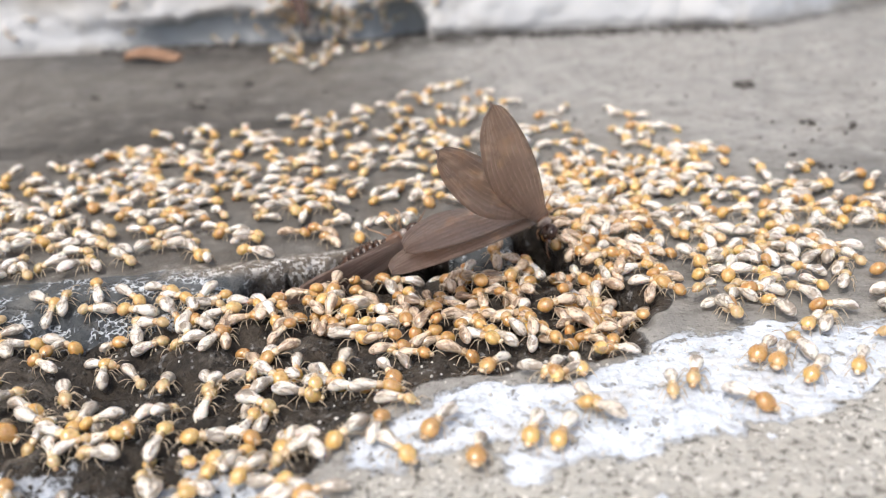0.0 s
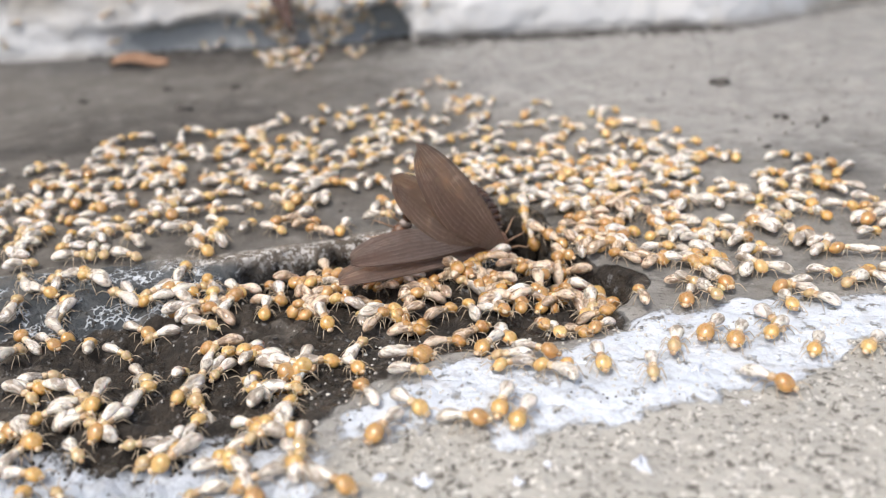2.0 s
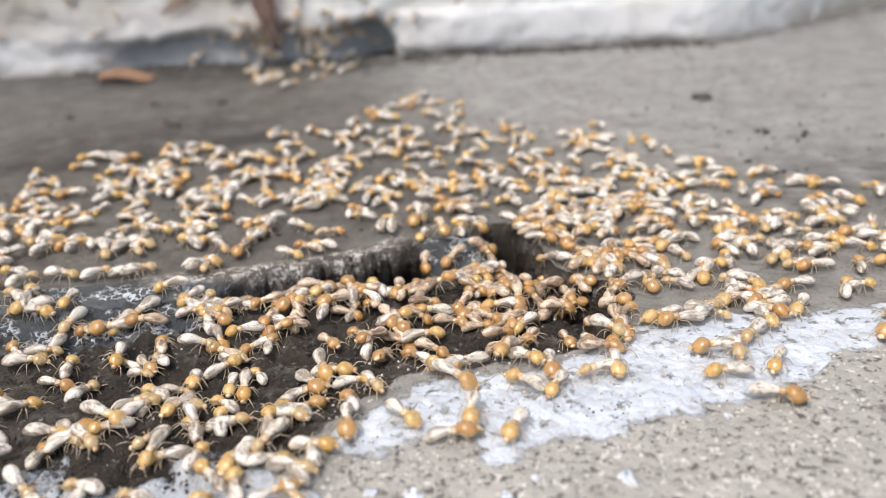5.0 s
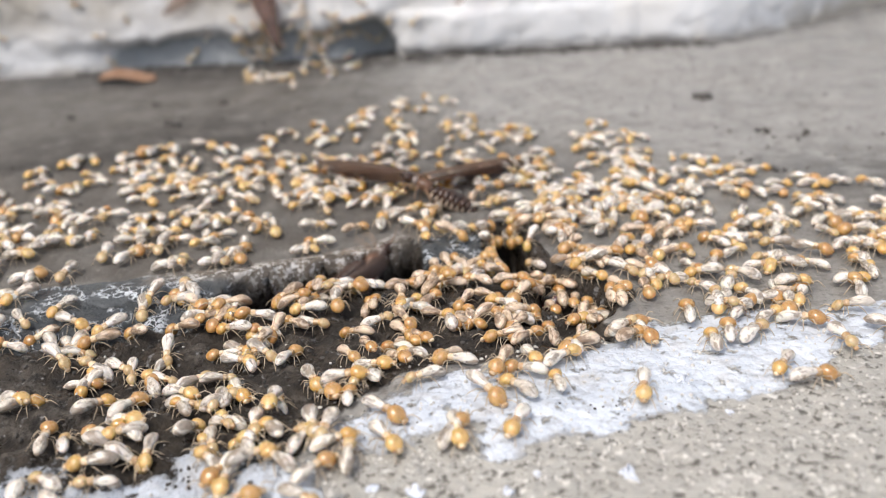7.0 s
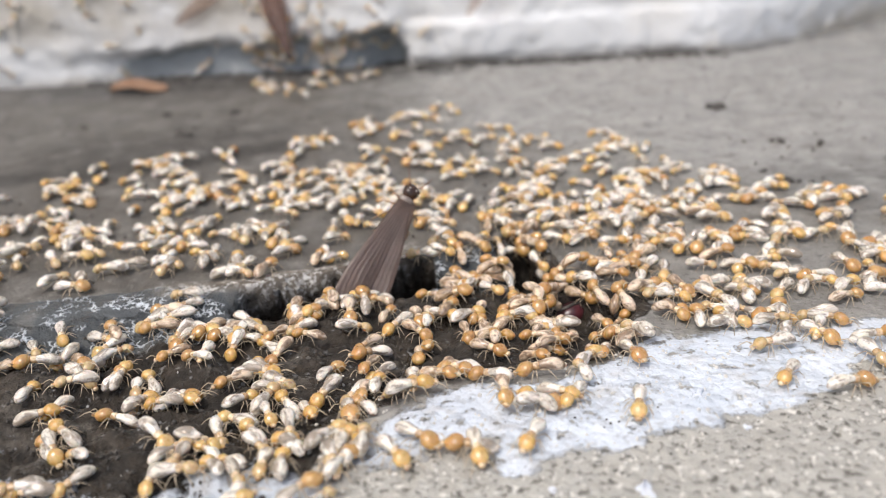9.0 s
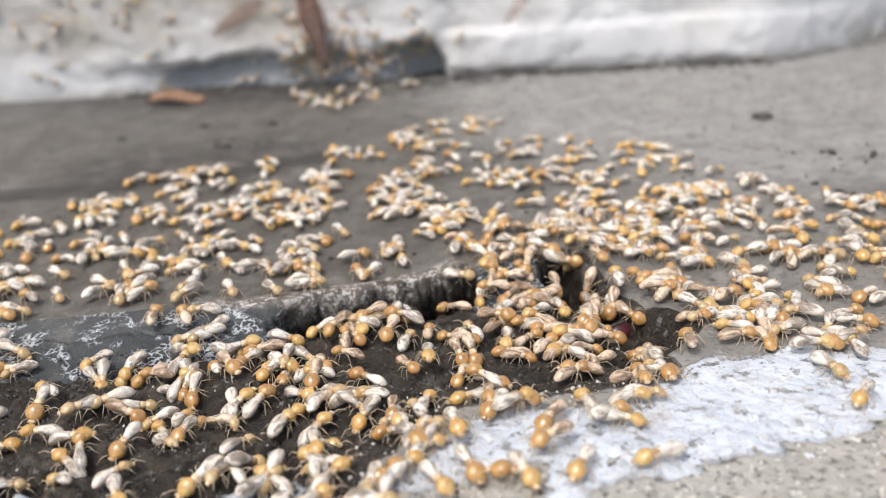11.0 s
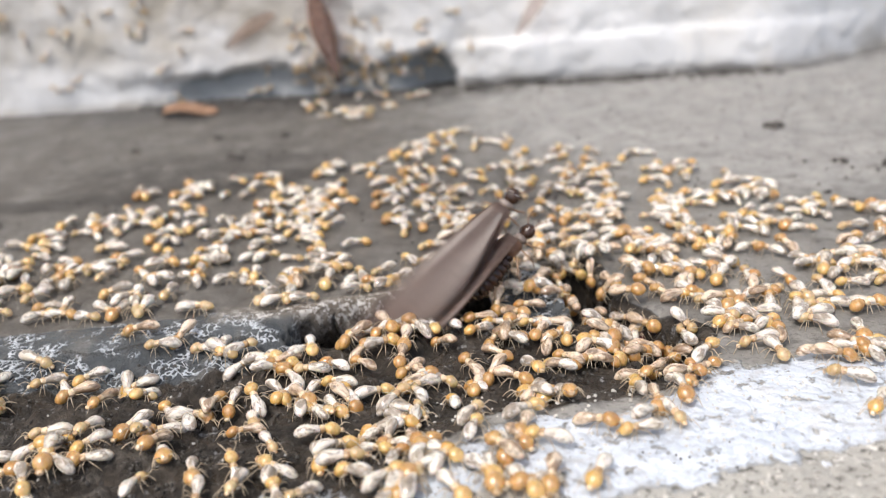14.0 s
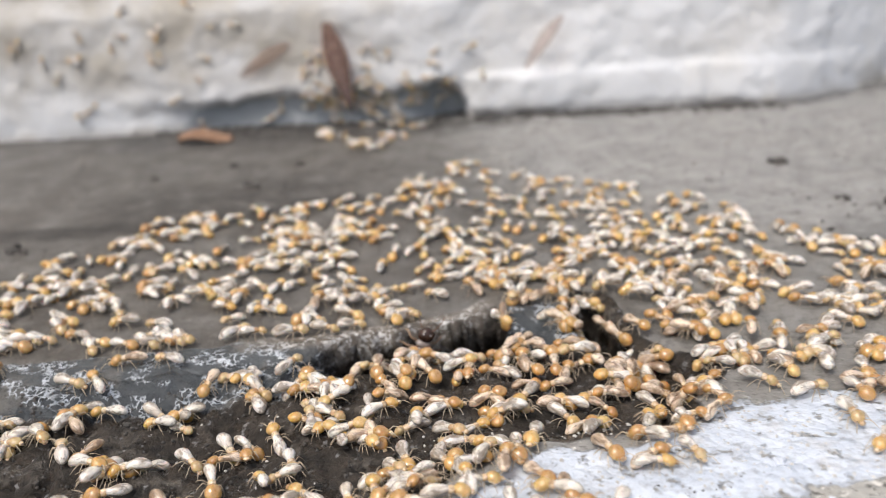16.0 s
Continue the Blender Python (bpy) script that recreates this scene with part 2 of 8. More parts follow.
def wing_material(name, clear, tone=1.0, tint=(0.80, 0.70, 0.63, 1)):
    n = Nodes(name, 0.38, 0, 0.45)
    across = n.attr("across")
    along = n.attr("along")
    wob = n.math("MULTIPLY", n.math("SUBTRACT", n.noise(110, 3), 0.5), 0.15)
    fan = n.math("ADD", n.math("ADD", across, wob), n.math("MULTIPLY", along, 0.16))
    fold = n.math("SINE", n.math("MULTIPLY", fan, 62.0))
    vein = n.math("MULTIPLY", n.ramp(fold, (0.35, 0.0), (0.95, 1.0)), n.ramp(n.noise(260, 4), (0.42, 0.02), (0.68, 0.36)))
    lead = n.ramp(across, (0.03, 1.0), (0.09, 0.0))
    film = n.mix(n.noise(300, 4), tuple(tone * v for v in (0.165, 0.122, 0.11)), tuple(tone * v for v in (0.31, 0.24, 0.22)))
    film = n.mix(n.ramp(along, (0.4, 0.0), (1.0, 0.5)), film, tuple(tone * v for v in (0.34, 0.255, 0.215)))
    # pale veins, with the wing's silver highlight put into their colour
    col = n.mix(vein, film, (0.70, 0.635, 0.60))
    col = n.mix(lead, col, tuple(tone * v for v in (0.09, 0.056, 0.042)))
    n.color(col)
    n.input("Roughness", n.ramp(n.noise(900, 3), (0.3, 0.2), (0.7, 0.42)))
    n.input("Sheen Weight", 0.3)
    n.input("Coat Weight", 0.8)
    n.input("Coat IOR", 1.6)
    n.input("Coat Roughness", 0.26)
    n.bump(n.math("ADD", n.math("MULTIPLY", fold, 0.35), n.math("MULTIPLY", n.noise(500, 3), 0.8)), 0.00016, 1.0)
    # the membrane lets part of the light through
    tl = n.tree.nodes.new("ShaderNodeBsdfTranslucent")
    n.set(tl.inputs["Color"], n.mix(0.5, col, (0.72, 0.60, 0.50)))
    tp = n.tree.nodes.new("ShaderNodeBsdfTransparent")
    tp.inputs["Color"].default_value = tint
    m1 = n.tree.nodes.new("ShaderNodeMixShader")
    m1.inputs[0].default_value = 0.55
    n.tree.links.new(n.bsdf.outputs[0], m1.inputs[1])
    n.tree.links.new(tl.outputs[0], m1.inputs[2])
    m2 = n.tree.nodes.new("ShaderNodeMixShader")
    n.set(m2.inputs[0], n.math("MULTIPLY", n.math("SUBTRACT", 1.0, n.math("MULTIPLY", vein, 0.7)), clear))
    n.tree.links.new(m1.outputs[0], m2.inputs[1])
    n.tree.links.new(tp.outputs[0], m2.inputs[2])
    n.tree.links.new(m2.outputs[0], n.tree.nodes["Material Output"].inputs["Surface"])
    return n.mat


M_GROUND = ground_material()
M_WALL = wall_material()
M_HEAD = head_material("amber_head_shell", (0.70, 0.41, 0.11), (0.80, 0.56, 0.23))
M_HEAD_DARK = head_material("chestnut_head_shell", (0.52, 0.27, 0.08), (0.64, 0.38, 0.13))
M_HEAD_PALE = head_material("straw_head_shell", (0.60, 0.41, 0.18), (0.72, 0.54, 0.30))
M_THORAX = body_material("cream_thorax", (0.54, 0.38, 0.22), (0.68, 0.53, 0.36), (0.40, 0.24, 0.11))
M_ABDOMEN = body_material("milky_abdomen", (0.54, 0.485, 0.41), (0.71, 0.66, 0.59), (0.25, 0.20, 0.155))
# abdomen colour with the nest's warm shade put in
M_ABDOMEN_SHADED = body_material("tan_abdomen", (0.44, 0.32, 0.21), (0.64, 0.52, 0.40), (0.22, 0.14, 0.085))
M_LEG = plain_material("straw_leg", (0.36, 0.28, 0.19), (0.54, 0.45, 0.33), 0.4)
M_ALATE_DARK = plain_material("dark_brown_shell", (0.022, 0.012, 0.009), (0.07, 0.035, 0.022), 0.22, 900)
M_ALATE_BROWN = plain_material("russet_brown_shell", (0.11, 0.055, 0.032), (0.21, 0.115, 0.07), 0.32, 700)
M_ALATE_PALE = plain_material("cream_pink_underside", (0.62, 0.48, 0.36), (0.76, 0.64, 0.50), 0.4, 500)
M_ALATE_LEG = plain_material("tan_limb", (0.22, 0.13, 0.075), (0.36, 0.235, 0.15), 0.4)
# pale colour for the modelled glints on the head
M_ALATE_GLINT = plain_material("pale_face_mark", (0.36, 0.32, 0.29), (0.62, 0.57, 0.52), 0.25, 500)
M_ALATE_COLLAR = plain_material("greyish_brown_shield", (0.16, 0.125, 0.105), (0.36, 0.31, 0.28), 0.25, 500)
M_WING = wing_material("smoky_wing_membrane", 0.42, 1.15)
M_WING_PALE = wing_material("pale_smoky_wing_membrane", 0.72, 2.6, (0.90, 0.85, 0.82, 1))
M_SHED = wing_material("dry_clear_wing_membrane", 0.85, 2.3, (0.94, 0.90, 0.88, 1))
M_SCRAP = plain_material("rust_orange_leaf", (0.21, 0.115, 0.066), (0.33, 0.20, 0.125), 0.6, 300)
M_GRIT_DARK = plain_material("dark_soil_crumb", (0.03, 0.028, 0.025), (0.09, 0.08, 0.07), 0.7, 900)
M_GRIT_PALE = plain_material("pale_sand_grain", (0.48, 0.46, 0.42), (0.68, 0.66, 0.62), 0.5, 900)
M_PAINT = plain_material("bluish_whitewash", (0.62, 0.66, 0.74), (0.78, 0.81, 0.87), 0.7, 600)
M_BERRY = plain_material("maroon_seed_shell", (0.045, 0.010, 0.014), (0.095, 0.022, 0.028), 0.3, 500)


# ---- ground ----
def smooth(a, b, x):
    t = np.clip((x - a) / (b - a), 0, 1)
    return t * t * (3 - 2 * t)


def poly_dist(px, py, pts, closed=True):
    """Distance to a polyline, negative inside when closed."""
    d = np.full(px.shape, 1e9)
    inside = np.zeros(px.shape, bool)
    for i in range(len(pts) if closed else len(pts) - 1):
        (ax, ay), (bx, by) = pts[i], pts[(i + 1) % len(pts)]
        ex, ey = bx - ax, by - ay
        t = np.clip(((px - ax) * ex + (py - ay) * ey) / (ex * ex + ey * ey), 0, 1)
        d = np.minimum(d, np.hypot(px - ax - t * ex, py - ay - t * ey))
        if closed:
            cross = ((ay > py) != (by > py)) & (px < ex * (py - ay) / (ey if ey else 1e-9) + ax)
            inside ^= cross
    return np.where(inside, -d, d) if closed else d


def lattice(px, py, scale, seed, octaves=3):
    """Smooth value noise on arrays, about -1 to 1."""
    out, amp = np.zeros(px.shape), 1.0
    for o in range(octaves):
        r = np.random.RandomState(seed + o).rand(128, 128) * 2 - 1
        u, v = px * scale * 2**o + 31.7, py * scale * 2**o + 57.3
        i, j = np.floor(u).astype(int), np.floor(v).astype(int)
        fu, fv = u - i, v - j
        fu, fv = fu * fu * (3 - 2 * fu), fv * fv * (3 - 2 * fv)
        g = lambda a, b: r[a % 128, b % 128]
        out += amp * ((g(i, j) * (1 - fu) + g(i + 1, j) * fu) * (1 - fv) + (g(i, j + 1) * (1 - fu) + g(i + 1, j + 1) * fu) * fv)
        amp *= 0.5
    return out


RECESS = [(-14, -0.9), (-8, -0.5), (-6.2, -0.3), (-4.95, -0.25), (-3.9, -0.08), (-3.06, -0.05), (-2.2, 0.22), (-1.2, 0.52), (-0.5, 0.85),
          (-0.2, 1.15), (0.3, 1.3), (0.9, 1.35), (1.3, 1.3), (1.55, 0.8), (2.0, 0.15), (2.5, -0.5), (2.65, -1.2), (2.5, -2.5), (1.4, -3.0), (-0.2, -3.25),
          (-0.85, -4.0), (-1.2, -4.7), (-1.3, -5.4), (-2.0, -6.9), (-8, -7.2), (-14, -7.2)]
SLOT = [(-2.75, -0.28), (-1.7, 0.02), (-0.9, 0.26), (-0.35, 0.45)]
SIDE_HOLE = [(1.18, 1.30), (1.28, 0.55), (1.38, 0.10)]
RIGHT_HOLE = [(1.75, -0.55), (2.3, -1.05)]
ROCK = [(0.05, 1.75), (0.12, 0.3), (0.65, -0.05), (0.95, 0.3), (1.0, 1.8)]
PAINT = [(2.45, -2.1), (3.15, -1.9), (4.55, -1.8), (5.6, -1.9), (7.5, -1.6), (7.5, -2.6), (5.5, -2.7), (4.7, -3.0), (3.72, -3.75), (2.96, -3.95), (2.06, -4.25), (1.12, -4.45),
         (0.85, -4.75), (0.5, -4.7), (0.45, -4.2), (-0.22, -4.15), (-0.7, -4.4), (-1.2, -4.6), (-1.0, -4.1), (-0.58, -3.6), (-0.1, -3.2), (1.4, -2.95)]
PAINT_LEFT = [(-6.5, -4.0), (-4.4, -4.3), (-3.2, -4.2), (-2.2, -4.2), (-1.3, -4.5), (-1.4, -5.3), (-4, -6.2), (-7, -6.2)]


def height(x, y):
    """Height of the concrete, in cm, for arrays of places in cm."""
    jag = 0.10 * lattice(x, y, 1.6, 3) + 0.05 * lattice(x, y, 5.0, 9)
    d = poly_dist(x, y, RECESS) + jag
    # steep along the back lip and the broken right end, gentle towards the front
    back = smooth(-3.0, -1.2, y)
    width = 1.6 - 1.1 * np.maximum(back, smooth(1.9, 2.4, x))
    rock = smooth(-0.25, 0.05, x) * smooth(1.15, 0.95, x) * smooth(-0.3, 0.4, y)
    width = width - 0.3 * back * smooth(-3.2, -2.7, x) * smooth(-0.1, -0.4, x) + 1.0 * rock + 0.9 * smooth(-2.6, -3.8, x) * back
    deep = (0.30 - 0.11 * back * smooth(-4.2, -2.6, x) * smooth(1.9, 1.2, x)) * smooth(0.0, 1.0, -d / width)
    z = -deep
    z += 0.05 * lattice(x, y, 0.35, 21) * smooth(20, 2, np.abs(x)) + 0.014 * lattice(x, y, 2.4, 5)
    z += deep * (0.35 * lattice(x, y, 1.8, 13) + 0.25 * lattice(x, y, 6.0, 17))
    z += 0.07 * rock * lattice(x, y, 2.2, 57)
    # rounded lip of mortar
    z += 0.07 * np.exp(-((d - 0.10) / 0.14) ** 2) * back * smooth(0.0, -1.0, x) * smooth(-4.2, -2.8, x)
    # the nest openings
    s = poly_dist(x, y, SLOT, False) + 0.10 * lattice(x, y, 1.9, 33) + 0.05 * lattice(x, y, 6.0, 34) + 0.14 * smooth(-1.9, -2.9, x)
    z -= 1.9 * smooth(0.44, 0.22, s)
    s = poly_dist(x, y, SIDE_HOLE, False) + 0.05 * lattice(x, y, 3.0, 35)
    z -= 1.4 * smooth(0.36, 0.14, s)
    s = poly_dist(x, y, RIGHT_HOLE, False) + 0.06 * lattice(x, y, 3.0, 37)
    z -= 0.42 * smooth(0.34, 0.08, s)
    # front edge falls away slightly
    z -= 0.02 * np.clip(-3.8 - y, 0, 3) ** 2
    return z


def wall_face(gx, gz):
    """Depth of the wall's face and how far its plaster is broken away, for arrays of x and z in cm."""
    face = 16.0 + 0.95 * np.clip(gx - 8.5, 0, None) ** 2 / (4 + np.clip(gx - 8.5, 0, None)) - 0.03 * np.clip(-gx - 8, 0, 30)
    near = smooth(30, 18, np.abs(gx)) * smooth(12, 7, gz)
    face += near * (0.06 * lattice(gx, gz, 0.5, 41) + 0.04 * lattice(gx, gz, 1.8, 43))
    # flat-topped plaster ridge along the foot
    ridge = smooth(1.42, 1.18, gz + 0.05 * np.sin(gx * 0.7)) * smooth(-0.1, 0.35, gz + 0.12 * lattice(gx, gz, 0.9, 45)) * smooth(-0.9, 0.1, gx)
    face -= (0.36 - 0.20 * smooth(0.2, 3.0, gx)) * ridge * smooth(13, 8, gx) * (0.8 + 0.35 * lattice(gx, gz * 0, 0.8, 53))
    face -= 0.35 * smooth(4.2, 3.4, gz) * smooth(0.2, -1.5, gx) * near
    # broken-out foot, open at one end
    top = 0.75 + 0.30 * smooth(-9, -2, gx) + 0.20 * lattice(gx, gz * 0, 0.9, 47) + 0.08 * lattice(gx, gz * 0, 3.0, 49)
    ends = smooth(-11.2, -7.6, gx) * smooth(-0.42, -0.62, gx)
    arch = np.clip(1.2 - ((gx + 1.35) / 0.9) ** 2, 0, 1.2) * (gx > -1.4) + 9 * (gx <= -1.4)
    open_f = smooth(0.22, -0.16, gz - np.minimum(top, arch)) * ends
    face += open_f * (0.45 + 0.6 * smooth(-2.4, -1.2, gx))
    return face, open_f


def axis(parts):
    out = []
    for a, b, step in parts:
        out += list(np.arange(a, b - 1e-6, step))
    return out + [parts[-1][1]]


def grow(start, end):
    out, step, v = [], 0.6, start
    while v < end:
        out.append(v)
        v += step
        step *= 1.35
    return out + [end]


def attributes(me, **values):
    for k, v in values.items():
        me.attributes.new(k, "FLOAT", "POINT").data.foreach_set("value", np.asarray(v, dtype=np.float32).ravel())


def sheet(name, co, nx, ny, material, flip=False):
    """A mesh from a regular lattice of points, nx by ny."""
    idx = np.arange(nx * ny).reshape(ny, nx)
    quads = np.stack([idx[:-1, :-1], idx[:-1, 1:], idx[1:, 1:], idx[1:, :-1]], -1).reshape(-1, 4)
    if flip:
        quads = quads[:, ::-1]
    me = bpy.data.meshes.new(name)
    me.from_pydata(co.tolist(), [], quads.tolist())
    me.materials.append(material)
    me.polygons.foreach_set("use_smooth", np.ones(len(me.polygons), bool))
    return me


def build_ground():
    left = [-v for v in reversed(grow(9.6, 6000))]
    xs = np.array(left + axis([(-9, 9, 0.06)]) + grow(9.6, 6000))
    ys = np.array([-v for v in reversed(grow(7, 6000))] + axis([(-6.4, 1.6, 0.05), (1.6, 18, 0.16)]) + grow(18.6, 6000))
    gx, gy = np.meshgrid(xs, ys)
    gz = height(gx, gy)
    far = np.maximum(np.abs(gx), np.abs(gy))
    gz = np.where(far > 40, -0.15, gz)
    # the openings run back under the slab
    under = smooth(0.20, 1.3, -gz) * (far < 5)
    back_y = gy + under * (1.0 * smooth(0.75, 0.45, poly_dist(gx, gy, SLOT, False)) + 0.5 * smooth(0.6, 0.3, poly_dist(gx, gy, SIDE_HOLE, False)))
    me = sheet("ground", np.stack([gx, back_y, gz], -1).reshape(-1, 3) * S, len(xs), len(ys), M_GROUND)
    d = poly_dist(gx, gy, RECESS)
    slot = np.minimum(poly_dist(gx, gy, SLOT, False) - 0.08, np.minimum(poly_dist(gx, gy, SIDE_HOLE, False), poly_dist(gx, gy, RIGHT_HOLE, False)))
    # along the back lip the dark colour also paints the hollow's shade
    edge = 0.7 - 0.5 * smooth(-1.2, -0.4, gy) * smooth(-3.4, -2.8, gx)
    soil = np.maximum(smooth(0.0, 1.0, (-d - 0.02) / edge), smooth(0.60, 0.36, slot))
    soil = np.maximum(soil, smooth(0.22, 0.10, d) * smooth(-1.0, -0.5, gy) * smooth(-3.4, -2.9, gx) * smooth(0.0, -0.4, gx))
    lip = smooth(0.95, 0.45, np.abs(d + 0.40)) * smooth(-2.2, -1.2, gy) * smooth(-10, -8, gx) * smooth(-1.5, -4.2, gx)
    rock = 0.8 * smooth(-0.25, 0.05, gx) * smooth(1.2, 0.95, gx) * smooth(-0.25, 0.1, gy) * smooth(0.15, -0.1, d)
    crust = np.maximum(lip, rock)
    rim = smooth(0.34, 0.14, np.abs(d - 0.22)) * smooth(-0.5, -0.1, gy) * smooth(-0.1, -0.7, gx) * smooth(-4.4, -3.0, gx)
    paint = np.maximum(0.52 - poly_dist(gx, gy, PAINT) / 0.9, 0.54 - poly_dist(gx, gy, PAINT_LEFT) / 2.0)
    worn = smooth(-1.4, -3.0, gy) * smooth(-0.1, 0.3, d)
    damp = smooth(3.5, 0.0, poly_dist(gx, gy, [(-12, 4), (-8, 8), (-1, 7.5), (2, 5), (5, 2.2), (8, 1.2), (4, -0.6), (2.4, 0.6), (-2, 0.6), (-12, 0)]))
    damp *= 1 - 0.6 * smooth(-1, 5, gx)
    damp = np.maximum(damp, 0.95 * smooth(4.0, 0.0, poly_dist(gx, gy, [(-18, 5), (-18, 15.5), (-4.0, 15.2), (-2.0, 10), (-3, 7)])))
    damp = np.maximum(damp, 0.9 * smooth(1.2, 0.2, np.abs(d)) * smooth(-1.0, 0.0, gy))
    line = poly_dist(gx, gy, [(-16, 6.0), (-8.6, 6.15), (-6.3, 6.6), (-4.1, 7.3), (-3.2, 7.7)], False)
    stain = np.maximum(1.9 * smooth(0.62, 0.16, line + 0.10 * lattice(gx, gy, 1.4, 91)), smooth(2.6, 0.4, poly_dist(gx, gy, [(-7.5, 7.6), (-4.6, 8.4)], False)) * 0.8)
    stain = np.maximum(stain, smooth(2.2, 0.2, poly_dist(gx, gy, [(-10, 14.6), (0, 15.4)], False)))
    stain = np.maximum(stain, 0.55 * smooth(2.5, 0.5, poly_dist(gx, gy, [(7.2, 3.2), (9.0, 3.4)], False)))
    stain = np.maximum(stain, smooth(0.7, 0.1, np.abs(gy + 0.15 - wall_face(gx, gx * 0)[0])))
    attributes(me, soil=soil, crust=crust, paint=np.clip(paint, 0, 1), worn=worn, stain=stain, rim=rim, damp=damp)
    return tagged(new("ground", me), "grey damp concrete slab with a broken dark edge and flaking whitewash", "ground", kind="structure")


build_ground()


# ---- house wall ----
def build_wall():
    xs = np.array([-v for v in reversed(grow(20, 400))] + axis([(-19.5, 19.5, 0.15)]) + grow(20, 400))
    zs = np.array(axis([(-3.0, 0.0, 1.0), (0.0, 5.0, 0.1), (5.0, 12.0, 0.5)]) + grow(12.6, 300))
    gx, gz = np.meshgrid(xs, zs)
    face, open_f = wall_face(gx, gz)
    face = np.where(gx > 60, face[0, np.searchsorted(xs, 60)], face)
    me = sheet("wall", np.stack([gx, face, gz], -1).reshape(-1, 3) * S, len(xs), len(zs), M_WALL)
    damp = smooth(0, -7, gx) * smooth(0.4, 2.2, gz) + 0.8 * smooth(0.4, 0.0, gz) + 0.9 * smooth(1.2, 0.2, gz) * smooth(0.1, 0.6, lattice(gx, gz, 0.5, 61)) * smooth(0.5, 2.0, gx)
    attributes(me, bare=open_f, damp=damp)
    ob = tagged(new("wall_north", me), "whitewashed rough plaster wall with a broken-out foot", "wall", kind="structure")
    so = ob.modifiers.new("thickness", "SOLIDIFY")
    so.thickness, so.offset = 0.12, -1
    return ob


build_wall()


# ---- building blocks for small animals ----
def part(name, bm, material, parent, label="", at=None):
    me = bpy.data.meshes.new(name)
    bm.to_mesh(me)
    bm.free()
    me.materials.append(material)
    me.polygons.foreach_set("use_smooth", np.ones(len(me.polygons), bool))
    ob = new(name, me)
    ob.parent = parent
    if at is not None:
        ob.matrix_basis = at
    return tagged(ob, label)


def lathe(bm, rings, sides=10, bend=0.0):
    """A closed body along x: rings of (x, half width, half height, z of the centre), in cm."""
    loops = []
    for x, w, h, zc in rings:
        loops.append([bm.verts.new((x * S, w * S * math.cos(a), (zc + h * math.sin(a)) * S))
                      for a in (2 * math.pi * k / sides for k in range(sides))])
    for a, b in zip(loops, loops[1:]):
        for k in range(sides):
            bm.faces.new((a[k], a[(k + 1) % sides], b[(k + 1) % sides], b[k]))
    bm.faces.new(loops[0][::-1])
    bm.faces.new(loops[-1])
    bmesh.ops.recalc_face_normals(bm, faces=bm.faces)
    return bm


def tube(bm, pts, r0, r1, sides=4):
    """A thin tapered tube through points in cm."""
    loops = []
    n = len(pts)
    for i, p in enumerate(pts):
        a, b = Vector(pts[max(i - 1, 0)]), Vector(pts[min(i + 1, n - 1)])
        q = (b - a).to_track_quat("Z", "Y")
        r = r0 + (r1 - r0) * i / (n - 1)
        loops.append([bm.verts.new((Vector(p) + q @ Vector((r * math.cos(t), r * math.sin(t), 0))) * S)
                      for t in (2 * math.pi * k / sides for k in range(sides))])
    for a, b in zip(loops, loops[1:]):
        for k in range(sides):
            bm.faces.new((a[k], a[(k + 1) % sides], b[(k + 1) % sides], b[k]))
    bm.faces.new(loops[0][::-1])
    bm.faces.new(loops[-1])
    bmesh.ops.recalc_face_normals(bm, faces=bm.faces)
    return bm


def ovoid(length, width, high, zc, x0, n=7, blunt=0.5, waves=0, depth=0.0):
    """Rings of an egg-shaped body that starts at x0."""
    rings = []
    for i in range(n + 1):
        u = i / n
        s = max(0.16, math.sin(math.pi * min(max(u, 0.02), 0.98)) ** blunt)
        s *= 1 - depth * (0.5 + 0.5 * math.cos(2 * math.pi * u * waves)) if waves else 1
        rings.append((x0 + u * length, 0.5 * width * s, 0.5 * high * s, zc))
    return rings


